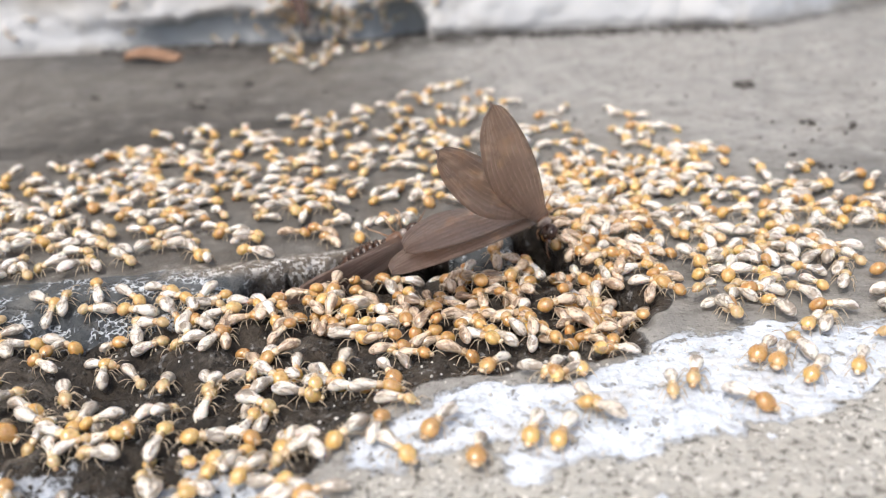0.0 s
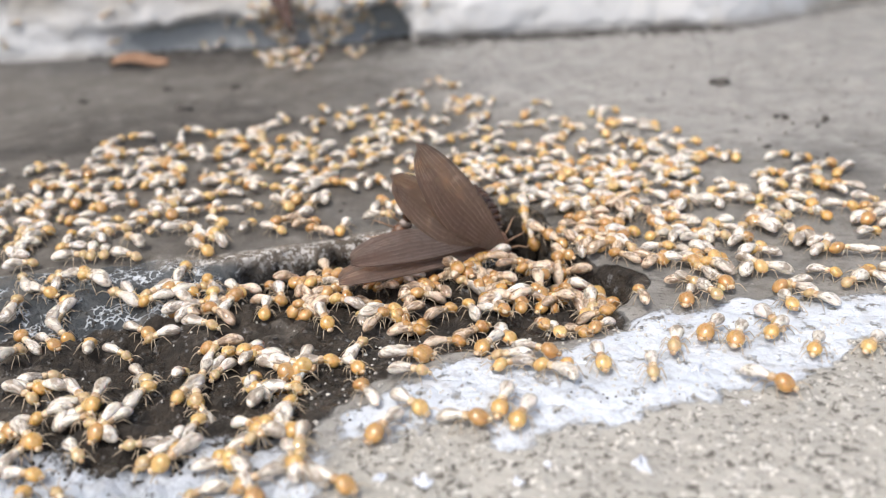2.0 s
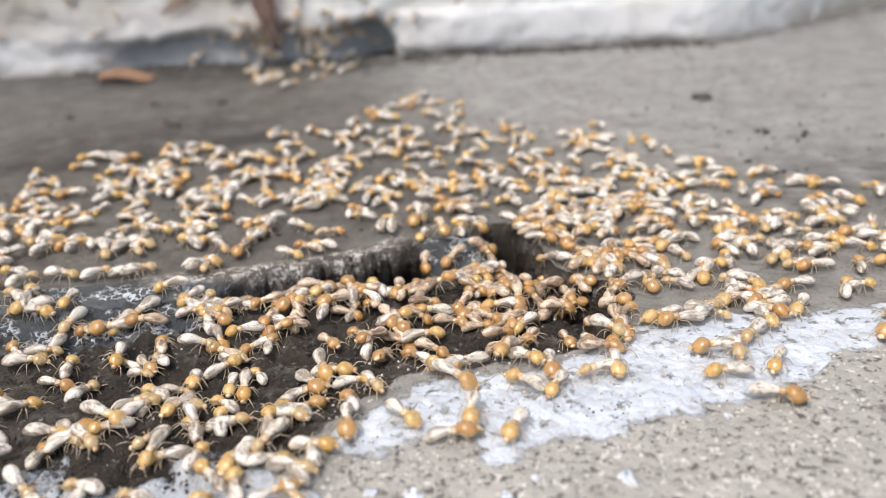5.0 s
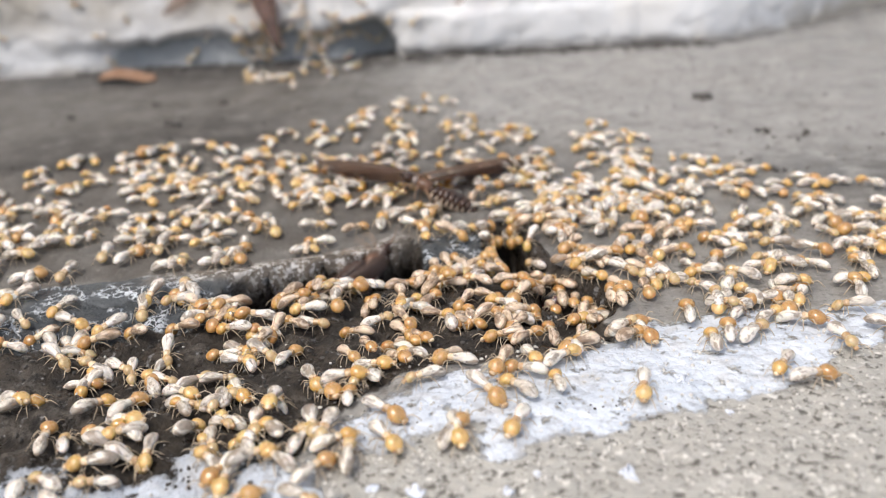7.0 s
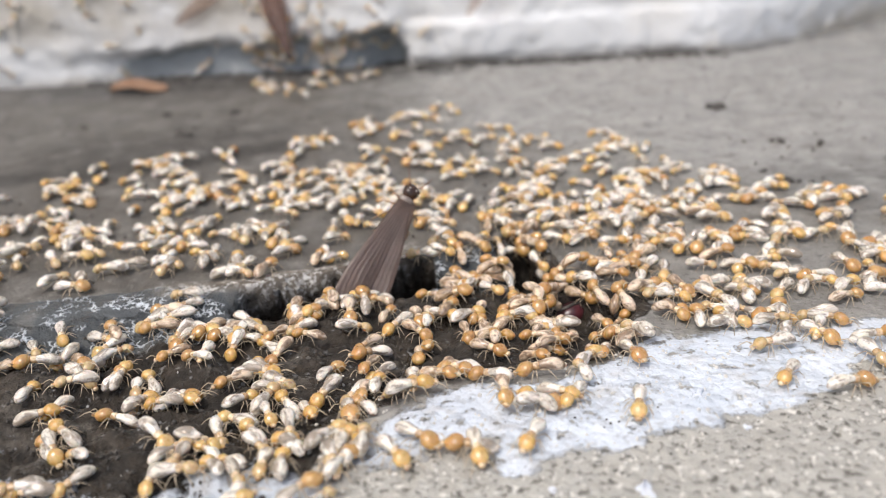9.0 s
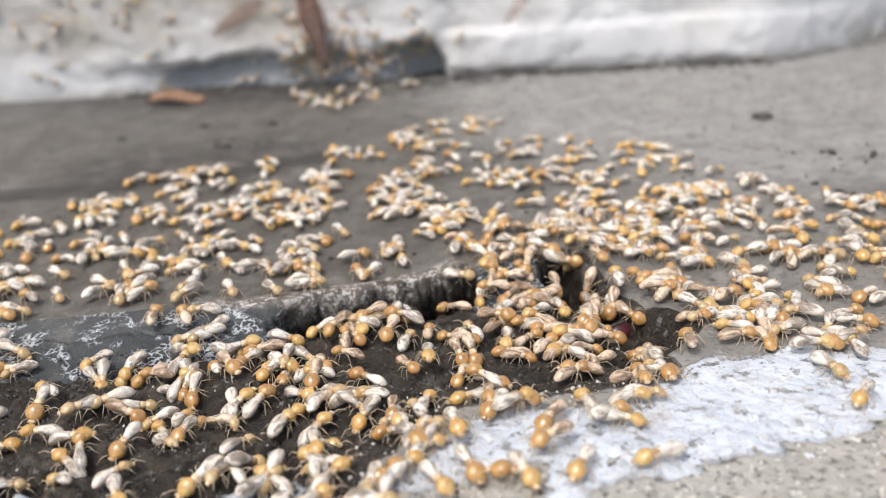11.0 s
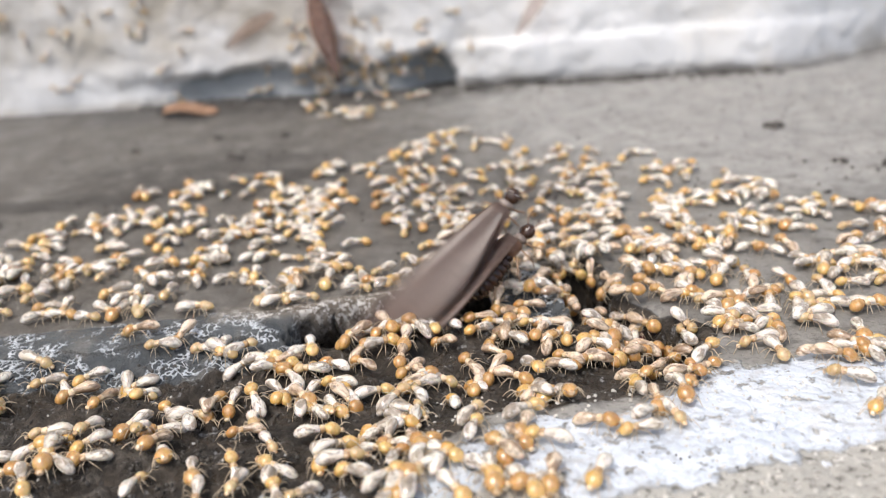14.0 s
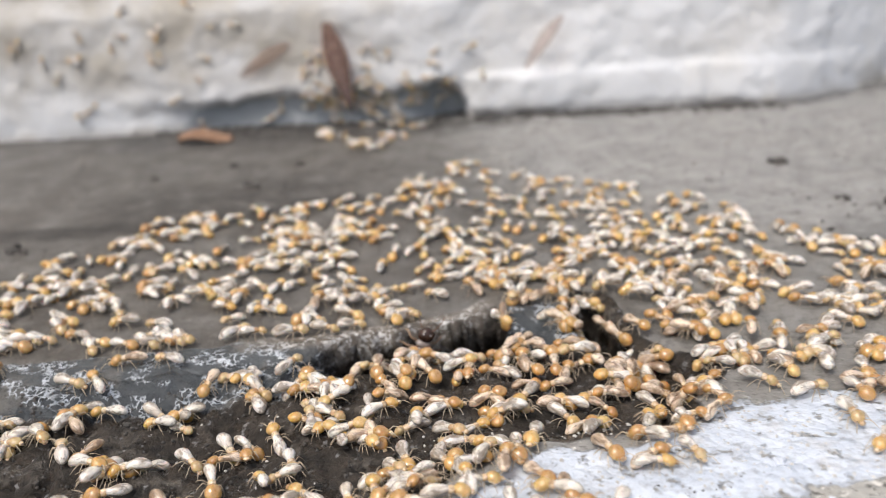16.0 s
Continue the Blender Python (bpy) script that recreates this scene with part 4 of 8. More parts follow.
# rows of (seconds, x, y, heading in degrees) for those on the open front edge
WAYS = [
    ("worker", [(0, 1.70, -2.32, -87), (0.5, 1.61, -2.79, -87), (1, 1.71, -2.86, -87), (1.5, 1.81, -3.00, -87), (2, 1.73, -3.30, -87), (2.5, 1.70, -3.41, -87), (3, 1.80, -3.25, -87), (3.5, 1.78, -3.16, -87), (4, 1.91, -3.12, -87), (4.2, 1.97, -2.93, -87), (4.78, 2.06, -3.08, -91), (5.35, 2.16, -3.23, -95), (5.92, 2.25, -3.38, -99), (6.5, 2.34, -3.53, -103), (7, 2.27, -3.72, -103), (7.5, 2.08, -4.23, -103), (8, 2.16, -4.00, -103), (8.5, 2.13, -3.86, -103), (9, 2.03, -3.76, -103), (9.5, 1.95, -3.86, -103), (10.12, 1.81, -3.98, -128), (10.75, 1.66, -4.11, -154), (11.38, 1.52, -4.23, -179), (12, 1.38, -4.36, -204), (12.5, 1.15, -4.17, -204), (13, 0.98, -3.61, -204), (13.5, 0.67, -3.59, -204), (14, 0.37, -3.60, -204), (14.5, 0.29, -3.38, -204), (15, 0.36, -3.65, -204), (15.5, 0.24, -3.95, -204), (16, 0.24, -3.95, -204)]),
    ("worker", [(0, 1.35, -2.85, -82), (0.5, 1.33, -2.79, -82), (1, 1.37, -2.78, -82), (1.5, 1.40, -2.52, -82), (2, 1.35, -2.47, -82), (2.5, 1.42, -2.15, -82), (3, 1.33, -2.17, -82), (3.5, 1.33, -1.94, -82), (4, 1.30, -1.81, -82), (4.2, 1.30, -1.64, -82), (4.72, 1.26, -1.55, -116), (5.25, 1.21, -1.46, -149), (5.78, 1.17, -1.37, -183), (6.3, 1.13, -1.27, -216), (6.5, 1.15, -1.25, -216), (7, 1.13, -1.30, -216), (7.5, 1.14, -1.36, -216), (8, 1.18, -1.32, -216), (8.5, 1.25, -1.18, -216), (9, 1.25, -1.18, -216), (9.5, 1.20, -1.28, -216), (9.7, 1.21, -1.30, -216), (10.27, 1.12, -1.38, -216), (10.85, 1.03, -1.46, -216), (11.43, 0.94, -1.53, -216), (12, 0.85, -1.61, -216), (12.5, 0.89, -1.64, -216), (13, 0.88, -1.69, -216), (13.5, 0.75, -1.57, -216), (14, 0.72, -1.55, -216), (14.5, 0.71, -1.50, -216), (15, 0.68, -1.82, -216), (15.5, 0.67, -1.84, -216), (16, 0.61, -1.78, -216)]),
    ("worker", [(0, 0.93, -2.99, -23), (0.5, 0.93, -2.93, -23), (1, 0.95, -3.03, -23), (1.5, 0.97, -3.09, -23), (2, 1.04, -3.07, -23), (2.5, 1.15, -3.11, -23), (3, 1.17, -3.14, -23), (3.5, 1.27, -3.19, -23), (4, 1.38, -3.14, -23), (4.2, 1.42, -3.09, -23), (4.72, 1.38, -3.09, -68), (5.25, 1.35, -3.09, -112), (5.78, 1.32, -3.09, -156), (6.3, 1.29, -3.09, -201), (6.5, 1.22, -3.23, -201), (7, 1.03, -3.23, -201), (7.5, 1.08, -3.18, -201), (8, 0.83, -3.06, -201), (8.5, 0.61, -2.67, -201), (9, 0.49, -3.00, -201), (9.7, 0.33, -3.04, -172), (10.4, 0.17, -3.08, -143), (11.1, 0.01, -3.12, -115), (11.8, -0.15, -3.16, -86), (12, -0.12, -3.15, -86), (12.5, -0.11, -3.50, -86), (13, -0.10, -3.69, -86), (13.5, -0.10, -3.80, -86), (14, -0.09, -3.77, -86), (14.5, -0.12, -3.84, -86), (15, -0.14, -3.72, -86), (15.5, -0.19, -3.43, -86), (16, -0.13, -3.13, -86)]),
    ("worker", [(0, 0.75, -4.04, -108), (0.5, 0.76, -3.95, -108), (1, 0.73, -3.97, -108), (1.5, 0.66, -4.04, -108), (2, 0.59, -4.08, -108), (2.5, 0.55, -4.06, -108), (3, 0.51, -4.07, -108), (3.5, 0.52, -4.02, -108), (4, 0.54, -3.92, -108), (4.2, 0.52, -3.78, -108), (4.72, 0.44, -3.90, -102), (5.25, 0.36, -4.01, -95), (5.78, 0.29, -4.13, -89), (6.3, 0.21, -4.25, -83), (6.5, 0.22, -4.26, -83), (7, 0.20, -4.35, -83), (7.5, 0.27, -4.37, -83), (8, 0.23, -4.42, -83), (8.5, 0.21, -4.39, -83), (9, 0.25, -4.42, -83), (9.5, 0.33, -4.37, -83), (10.12, 0.30, -4.35, -77), (10.75, 0.27, -4.34, -71), (11.38, 0.23, -4.33, -64), (12, 0.20, -4.31, -58), (12.5, 0.20, -4.37, -58), (13, 0.28, -4.37, -58), (13.5, 0.10, -4.39, -58), (16, 0.10, -4.39, -58)]),
    ("worker", [(0, 1.05, -4.09, -117), (0.5, 1.01, -4.21, -117), (1, 0.92, -4.34, -117), (1.5, 0.81, -4.35, -117), (2, 0.77, -4.30, -117), (2.5, 0.74, -4.31, -117), (3, 0.69, -4.24, -117), (3.5, 0.70, -4.26, -117), (4, 0.78, -4.35, -117), (4.2, 0.82, -4.26, -117), (16, 0.82, -4.26, -117)]),
    ("worker", [(0, 1.46, -3.75, 143), (0.5, 1.42, -3.86, 143), (1, 1.39, -3.81, 143), (1.5, 1.34, -3.58, 143), (2, 1.20, -3.49, 143), (2.5, 1.08, -3.59, 143), (3, 1.07, -3.43, 143), (3.5, 1.05, -3.29, 143), (4, 1.09, -3.23, 143), (4.62, 1.05, -3.33, 140), (5.25, 1.02, -3.43, 136), (5.88, 0.98, -3.53, 133), (6.5, 0.95, -3.64, 130), (7, 0.90, -3.58, 130), (7.5, 0.88, -3.63, 130), (8, 0.85, -3.58, 130), (8.5, 0.87, -3.54, 130), (9, 0.95, -3.56, 130), (9.5, 0.98, -3.30, 130), (10.25, 1.00, -3.23, 116), (11, 1.03, -3.17, 102), (11.75, 1.05, -3.11, 88), (12.5, 1.07, -3.05, 73), (13, 1.30, -2.65, 73), (13.5, 1.53, -2.01, 73), (16, 1.53, -2.01, 73)]),
    ("worker", [(0, 0.45, -2.62, -125), (0.5, 0.47, -2.63, -125), (1, 0.55, -2.50, -125), (1.5, 0.52, -2.59, -125), (2, 0.56, -2.78, -125), (2.5, 0.51, -2.95, -125), (3, 0.42, -2.79, -125), (3.5, 0.58, -2.87, -125), (4, 0.51, -2.99, -125), (4.2, 0.45, -2.89, -125), (4.72, 0.43, -2.88, -144), (5.25, 0.42, -2.87, -162), (5.78, 0.40, -2.85, -180), (6.3, 0.39, -2.84, -198), (6.5, 0.27, -2.91, -198), (7, 0.24, -2.91, -198), (7.5, 0.22, -3.08, -198), (8, 0.19, -2.97, -198), (8.5, 0.23, -2.93, -198), (9, 0.13, -2.72, -198), (9.5, 0.12, -2.30, -198), (10.07, 0.04, -2.24, -209), (10.65, -0.04, -2.17, -219), (11.23, -0.13, -2.11, -230), (11.8, -0.21, -2.05, -240), (12, -0.25, -1.79, -240), (12.5, -0.32, -1.90, -240), (13, -0.37, -1.77, -240), (13.5, -0.33, -1.80, -240), (14, -0.31, -1.84, -240), (14.5, -0.28, -1.86, -240), (15, -0.25, -1.81, -240), (15.5, -0.32, -1.82, -240), (16, -0.40, -1.83, -240)]),
    ("young", [(0, 2.28, -3.35, -98), (0.5, 2.19, -3.50, -98), (1, 2.19, -3.59, -98), (1.5, 2.26, -3.56, -98), (2, 2.25, -3.55, -98), (2.5, 2.30, -3.48, -98), (3, 2.10, -3.48, -98), (3.5, 2.10, -3.33, -98), (4, 2.07, -3.49, -98), (4.58, 1.96, -3.35, -139), (5.15, 1.84, -3.21, -180), (5.72, 1.73, -3.07, -220), (6.3, 1.61, -2.93, -261), (6.5, 1.64, -2.83, -261), (7, 1.67, -2.72, -261), (7.5, 1.63, -2.70, -261), (8, 1.70, -2.41, -261), (8.5, 1.54, -2.93, -261), (9, 1.54, -2.99, -261), (9.5, 1.55, -3.05, -261), (10.12, 1.61, -3.03, -303), (10.75, 1.67, -3.01, -345), (11.38, 1.74, -2.99, -387), (12, 1.80, -2.96, -429), (12.5, 1.80, -2.93, -429), (13, 1.79, -3.03, -429), (13.5, 1.78, -3.12, -429), (14, 1.77, -3.24, -429), (14.5, 1.82, -3.35, -429), (15, 1.83, -3.30, -429), (16, 1.83, -3.30, -429)]),
    ("young", [(0, 2.57, -3.12, -109), (0.5, 2.60, -3.10, -109), (1, 2.62, -3.06, -109), (1.5, 2.63, -3.05, -109), (2, 2.63, -3.03, -109), (2.5, 2.59, -3.04, -109), (3, 2.65, -3.08, -109), (3.5, 2.74, -3.15, -109), (4, 2.85, -3.06, -109), (4.2, 2.88, -2.99, -109), (4.72, 3.33, -2.94, -102), (5.25, 3.79, -2.89, -95), (5.78, 4.24, -2.84, -87), (6.3, 4.70, -2.79, -80), (6.5, 4.76, -2.83, -80), (7, 4.84, -2.88, -80), (7.5, 4.91, -2.83, -80), (8, 4.94, -2.94, -80), (16, 4.94, -2.94, -80)]),
    ("worker", [(0, 3.46, -2.64, -129), (0.5, 3.40, -2.74, -129), (1, 3.26, -2.98, -129), (1.5, 3.17, -2.85, -129), (2, 3.13, -2.73, -129), (2.5, 3.15, -2.59, -129), (3, 3.17, -2.39, -129), (3.5, 3.16, -2.30, -129), (4, 3.07, -2.24, -129), (4.2, 3.12, -2.06, -129), (4.78, 3.13, -2.05, -166), (5.35, 3.15, -2.04, -204), (5.92, 3.16, -2.03, -241), (6.5, 3.18, -2.02, -279), (7, 3.25, -1.94, -279), (7.5, 3.25, -1.77, -279), (8, 3.17, -1.62, -279), (8.5, 3.29, -1.67, -279), (9, 3.26, -1.66, -279), (9.5, 3.30, -1.70, -279), (10.07, 3.40, -1.43, -280), (10.65, 3.49, -1.15, -281), (11.23, 3.59, -0.88, -283), (11.8, 3.68, -0.60, -284), (12, 3.68, -0.51, -284), (12.5, 3.74, -0.34, -284), (13, 3.72, -0.27, -284), (13.5, 3.66, -0.20, -284), (14, 3.69, -0.30, -284), (14.5, 3.75, -0.28, -284), (15, 3.80, -0.29, -284), (15.5, 3.78, -0.38, -284), (16, 3.73, -0.40, -284)]),
    ("worker", [(0, 3.60, -2.79, -118), (0.5, 3.55, -2.74, -118), (1, 3.52, -2.80, -118), (1.5, 3.45, -2.92, -118), (2, 3.39, -2.90, -118), (2.5, 3.32, -3.02, -118), (3, 3.28, -3.06, -118), (3.5, 3.28, -3.07, -118), (4, 3.27, -3.00, -118), (4.2, 3.30, -2.88, -118), (4.72, 3.33, -2.86, -160), (5.25, 3.36, -2.84, -201), (5.78, 3.40, -2.81, -242), (6.3, 3.43, -2.79, -283), (6.5, 3.50, -2.56, -283), (7, 3.59, -2.51, -283), (7.5, 3.80, -2.36, -283), (8, 3.92, -2.30, -283), (8.5, 4.00, -2.24, -283), (9, 4.34, -1.60, -283), (9.5, 4.39, -1.55, -283), (9.7, 4.41, -1.89, -283), (10.27, 4.51, -1.67, -326), (10.85, 4.60, -1.46, -369), (11.43, 4.69, -1.24, -413), (12, 4.78, -1.03, -456), (12.5, 4.53, -1.34, -456), (13, 4.57, -1.39, -456), (13.5, 4.57, -1.44, -456), (14, 4.49, -1.43, -456), (16, 4.49, -1.43, -456)]),
    ("worker", [(0, 3.89, -3.11, -131), (0.5, 3.89, -3.09, -131), (1, 3.96, -3.03, -131), (1.5, 3.91, -2.86, -131), (2, 3.88, -2.77, -131), (2.5, 3.77, -2.94, -131), (3, 3.67, -3.14, -131), (3.5, 3.51, -3.34, -131), (4, 3.40, -3.38, -131), (4.2, 3.42, -3.34, -131), (4.72, 3.35, -3.40, -167), (5.25, 3.27, -3.46, -203), (5.78, 3.20, -3.52, -239), (6.3, 3.12, -3.58, -275), (6.5, 3.18, -3.38, -275), (7, 3.33, -2.75, -275), (7.5, 3.43, -2.26, -275), (8, 3.49, -2.03, -275), (8.5, 3.62, -1.89, -275), (9.38, 3.55, -1.61, -242), (10.25, 3.48, -1.33, -208), (11.12, 3.41, -1.06, -174), (12, 3.34, -0.78, -141), (12.5, 3.14, -0.85, -141), (13, 3.00, -0.88, -141), (13.5, 3.03, -0.98, -141), (14, 2.97, -0.85, -141), (14.5, 3.01, -0.71, -141), (15, 3.05, -0.61, -141), (15.5, 3.02, -0.58, -141), (16, 2.96, -0.51, -141)]),
    ("worker", [(0, 4.44, -2.92, -119), (0.5, 4.45, -2.80, -119), (1, 4.40, -2.83, -119), (1.5, 4.41, -2.77, -119), (2, 4.17, -3.19, -119), (2.5, 4.13, -3.20, -119), (3, 4.00, -3.36, -119), (3.5, 3.83, -3.43, -119), (4, 3.98, -3.34, -119), (4.2, 3.93, -3.26, -119), (4.78, 3.93, -3.24, -121), (5.35, 3.94, -3.21, -123), (5.92, 3.94, -3.19, -126), (6.5, 3.95, -3.16, -128), (7, 3.94, -3.36, -128), (7.5, 3.90, -3.47, -128), (8, 3.82, -3.46, -128), (8.5, 3.80, -3.29, -128), (9, 3.83, -3.25, -128), (9.5, 3.99, -3.18, -128), (16, 3.99, -3.18, -128)]),
    ("worker", [(0, 3.02, -3.59, -42), (0.5, 3.18, -3.65, -42), (1, 3.28, -3.66, -42), (1.5, 3.34, -3.82, -42), (2, 3.40, -3.89, -42), (2.5, 3.51, -3.82, -42), (3, 3.52, -3.89, -42), (3.5, 3.54, -3.92, -42), (4, 3.49, -4.01, -42), (4.2, 3.53, -3.92, -42), (4.78, 3.63, -3.95, -29), (5.35, 3.74, -3.98, -15), (5.92, 3.84, -4.01, -1), (6.5, 3.94, -4.04, 13), (7, 4.14, -3.72, 13), (7.5, 4.23, -3.81, 13), (8, 4.35, -3.60, 13), (8.5, 4.39, -3.63, 13), (9, 4.42, -3.56, 13), (16, 4.42, -3.56, 13)]),
    ("worker", [(0, 4.92, -3.08, -132), (2, 4.79, -3.23, -132), (2.5, 4.49, -3.31, -132), (3, 4.51, -3.23, -132), (3.5, 4.60, -2.66, -132), (4, 4.67, -2.14, -132), (4.2, 4.64, -1.99, -132), (4.78, 4.71, -1.88, -128), (5.35, 4.77, -1.78, -125), (5.92, 4.84, -1.67, -122), (6.5, 4.90, -1.56, -119), (7, 4.79, -1.68, -119), (7.5, 4.72, -1.93, -119), (8, 4.65, -2.05, -119), (8.5, 4.58, -2.22, -119), (9, 4.59, -2.19, -119), (9.5, 4.51, -2.46, -119), (9.7, 4.53, -2.54, -119), (10.27, 3.89, -2.00, -161), (10.85, 3.25, -1.46, -204), (11.43, 2.61, -0.92, -246), (12, 1.97, -0.39, -288), (12.5, 2.03, -0.41, -288), (13, 2.03, -0.32, -288), (13.5, 1.91, -0.90, -288), (14, 1.87, -0.39, -288), (14.5, 1.90, -0.43, -288), (15, 1.95, -0.34, -288), (15.5, 1.96, -0.30, -288), (16, 1.93, -0.30, -288)]),
    ("worker", [(0, 1.98, -1.00, -106), (0.5, 2.05, -1.32, -106), (1, 2.12, -1.10, -106), (1.5, 2.07, -1.30, -106), (2, 1.86, -1.33, -106), (2.5, 1.92, -1.75, -106), (3, 1.95, -1.99, -106), (3.5, 1.98, -2.56, -106), (4, 1.98, -2.21, -106), (4.58, 2.52, -2.06, -143), (5.15, 3.06, -1.91, -181), (5.72, 3.60, -1.77, -218), (6.3, 4.14, -1.62, -256), (6.5, 4.22, -1.41, -256), (7, 4.17, -1.50, -256), (7.5, 4.16, -1.49, -256), (8, 4.24, -1.35, -256), (8.5, 4.21, -0.95, -256), (8.8, 4.19, -0.76, -256), (9.55, 4.15, -0.76, -263), (10.3, 4.11, -0.75, -270), (11.05, 4.07, -0.75, -277), (11.8, 4.03, -0.75, -285), (12, 3.92, -0.69, -285), (12.5, 3.98, -0.64, -285), (13, 3.99, -0.59, -285), (13.5, 4.01, -0.57, -285), (14, 4.02, -0.48, -285), (14.5, 4.14, -0.37, -285), (15, 4.25, -0.11, -285), (15.5, 4.19, -0.48, -285), (16, 4.16, -0.50, -285)]),
    ("worker", [(0, 3.46, -1.35, -115), (0.5, 3.40, -1.34, -115), (1, 3.16, -1.47, -115), (1.5, 3.16, -1.22, -115), (2, 3.12, -1.78, -115), (2.5, 3.04, -1.89, -115), (3, 2.86, -1.90, -115), (3.5, 2.50, -2.07, -115), (4, 2.43, -2.09, -115), (4.58, 2.44, -2.16, -105), (5.15, 2.45, -2.22, -95), (5.72, 2.46, -2.28, -84), (6.3, 2.47, -2.35, -74), (6.5, 2.50, -2.39, -74), (7, 2.58, -2.42, -74), (7.5, 2.47, -2.78, -74), (8, 2.45, -2.51, -74), (8.5, 2.39, -2.36, -74), (9, 2.22, -2.59, -74), (9.5, 2.06, -2.87, -74), (9.7, 2.00, -3.10, -74), (10.22, 2.01, -2.83, -77), (10.75, 2.03, -2.56, -81), (11.28, 2.04, -2.29, -85), (11.8, 2.05, -2.02, -88), (12, 2.04, -1.95, -88), (12.5, 2.14, -2.41, -88), (13, 2.08, -2.65, -88), (13.5, 2.08, -2.72, -88), (14, 1.99, -2.70, -88), (14.5, 2.10, -2.67, -88), (15, 2.18, -2.61, -88), (15.5, 1.97, -2.69, -88), (16, 1.90, -2.58, -88)]),
    ("young", [(0, -0.62, -3.41, -17), (0.5, -0.59, -3.41, -17), (1, -0.53, -3.30, -17), (1.5, -0.45, -3.34, -17), (2, -0.36, -3.38, -17), (2.5, -0.36, -3.39, -17), (3, -0.50, -3.41, -17), (3.5, -0.61, -3.24, -17), (4, -0.64, -3.26, -17), (4.2, -0.67, -3.18, -17), (4.78, -0.67, -3.16, -47), (5.35, -0.67, -3.14, -77), (5.92, -0.66, -3.12, -107), (6.5, -0.66, -3.10, -137), (7, -0.81, -3.12, -137), (7.5, -0.89, -3.08, -137), (8, -0.93, -3.16, -137), (8.5, -1.01, -2.95, -137), (9, -1.06, -2.92, -137), (9.5, -1.10, -2.98, -137), (10.12, -1.09, -3.02, -172), (10.75, -1.08, -3.06, -206), (11.38, -1.08, -3.09, -240), (12, -1.07, -3.13, -275), (12.5, -1.08, -2.97, -275), (13, -1.00, -2.74, -275), (13.5, -1.00, -2.65, -275), (14, -1.02, -2.62, -275), (14.5, -1.02, -2.72, -275), (15, -1.00, -2.80, -275), (16, -1.00, -2.80, -275)]),
    ("worker", [(0, -0.60, -4.26, -48), (0.5, -0.66, -4.06, -48), (1, -0.52, -3.90, -48), (1.5, -0.39, -3.77, -48), (2, -0.37, -4.03, -48), (2.5, -0.29, -4.00, -48), (3, -0.31, -3.93, -48), (3.5, -0.34, -4.07, -48), (4, -0.23, -3.82, -48), (4.2, -0.25, -3.69, -48), (4.78, -0.31, -3.86, -50), (5.35, -0.37, -4.04, -52), (5.92, -0.44, -4.22, -54), (6.5, -0.50, -4.39, -57), (7, -0.53, -4.39, -57), (7.5, -0.52, -4.34, -57), (8, -0.61, -4.39, -57), (8.5, -0.63, -4.40, -57), (9, -0.59, -4.39, -57), (9.5, -0.60, -4.39, -57), (16, -0.60, -4.39, -57)]),
    ("worker", [(0, -0.18, -3.84, -126), (0.5, -0.30, -4.22, -126), (1, -0.31, -4.29, -126), (1.5, -0.37, -4.24, -126), (2, -0.62, -4.38, -126), (2.5, -0.91, -4.72, -126), (3, -0.93, -4.65, -126), (3.5, -1.11, -4.04, -126), (4, -1.12, -3.99, -126), (4.58, -1.01, -4.00, -104), (5.15, -0.90, -4.01, -83), (5.72, -0.80, -4.01, -61), (6.3, -0.69, -4.02, -39), (6.5, -0.66, -4.03, -39), (7, -0.56, -3.90, -39), (7.5, -0.49, -4.02, -39), (8, -0.45, -4.09, -39), (8.5, -0.44, -4.17, -39), (9, -0.35, -4.15, -39), (9.5, -0.33, -4.18, -39), (10.07, -0.31, -4.19, -50), (10.65, -0.29, -4.19, -61), (11.23, -0.27, -4.19, -72), (11.8, -0.25, -4.19, -83), (12, -0.28, -4.09, -83), (12.5, -0.28, -4.16, -83), (13, -0.27, -4.16, -83), (13.5, -0.28, -4.17, -83), (14, -0.22, -4.20, -83), (14.5, -0.24, -4.20, -83), (15, -0.25, -4.23, -83), (16, -0.25, -4.23, -83)]),
    ("worker", [(0, -1.26, -5.05, -33), (2, -1.09, -5.16, -33), (2.5, -1.04, -5.15, -33), (3, -1.04, -5.18, -33), (3.83, -1.20, -4.42, -9), (4.65, -1.36, -3.66, 16), (5.47, -1.53, -2.90, 40), (6.3, -1.69, -2.13, 64), (6.5, -1.71, -2.09, 64), (7, -1.79, -2.12, 64), (7.5, -1.74, -2.11, 64), (8, -1.49, -2.31, 64), (8.5, -1.41, -2.29, 64), (9, -1.38, -2.32, 64), (9.5, -1.24, -2.40, 64), (10.12, -1.31, -2.41, 106), (10.75, -1.38, -2.41, 148), (11.38, -1.45, -2.41, 190), (12, -1.52, -2.42, 232), (12.5, -1.62, -2.61, 232), (13, -1.73, -2.71, 232), (13.5, -1.65, -2.94, 232), (14, -1.59, -3.08, 232), (14.5, -1.62, -3.69, 232), (15, -1.58, -3.71, 232), (16, -1.58, -3.71, 232)]),
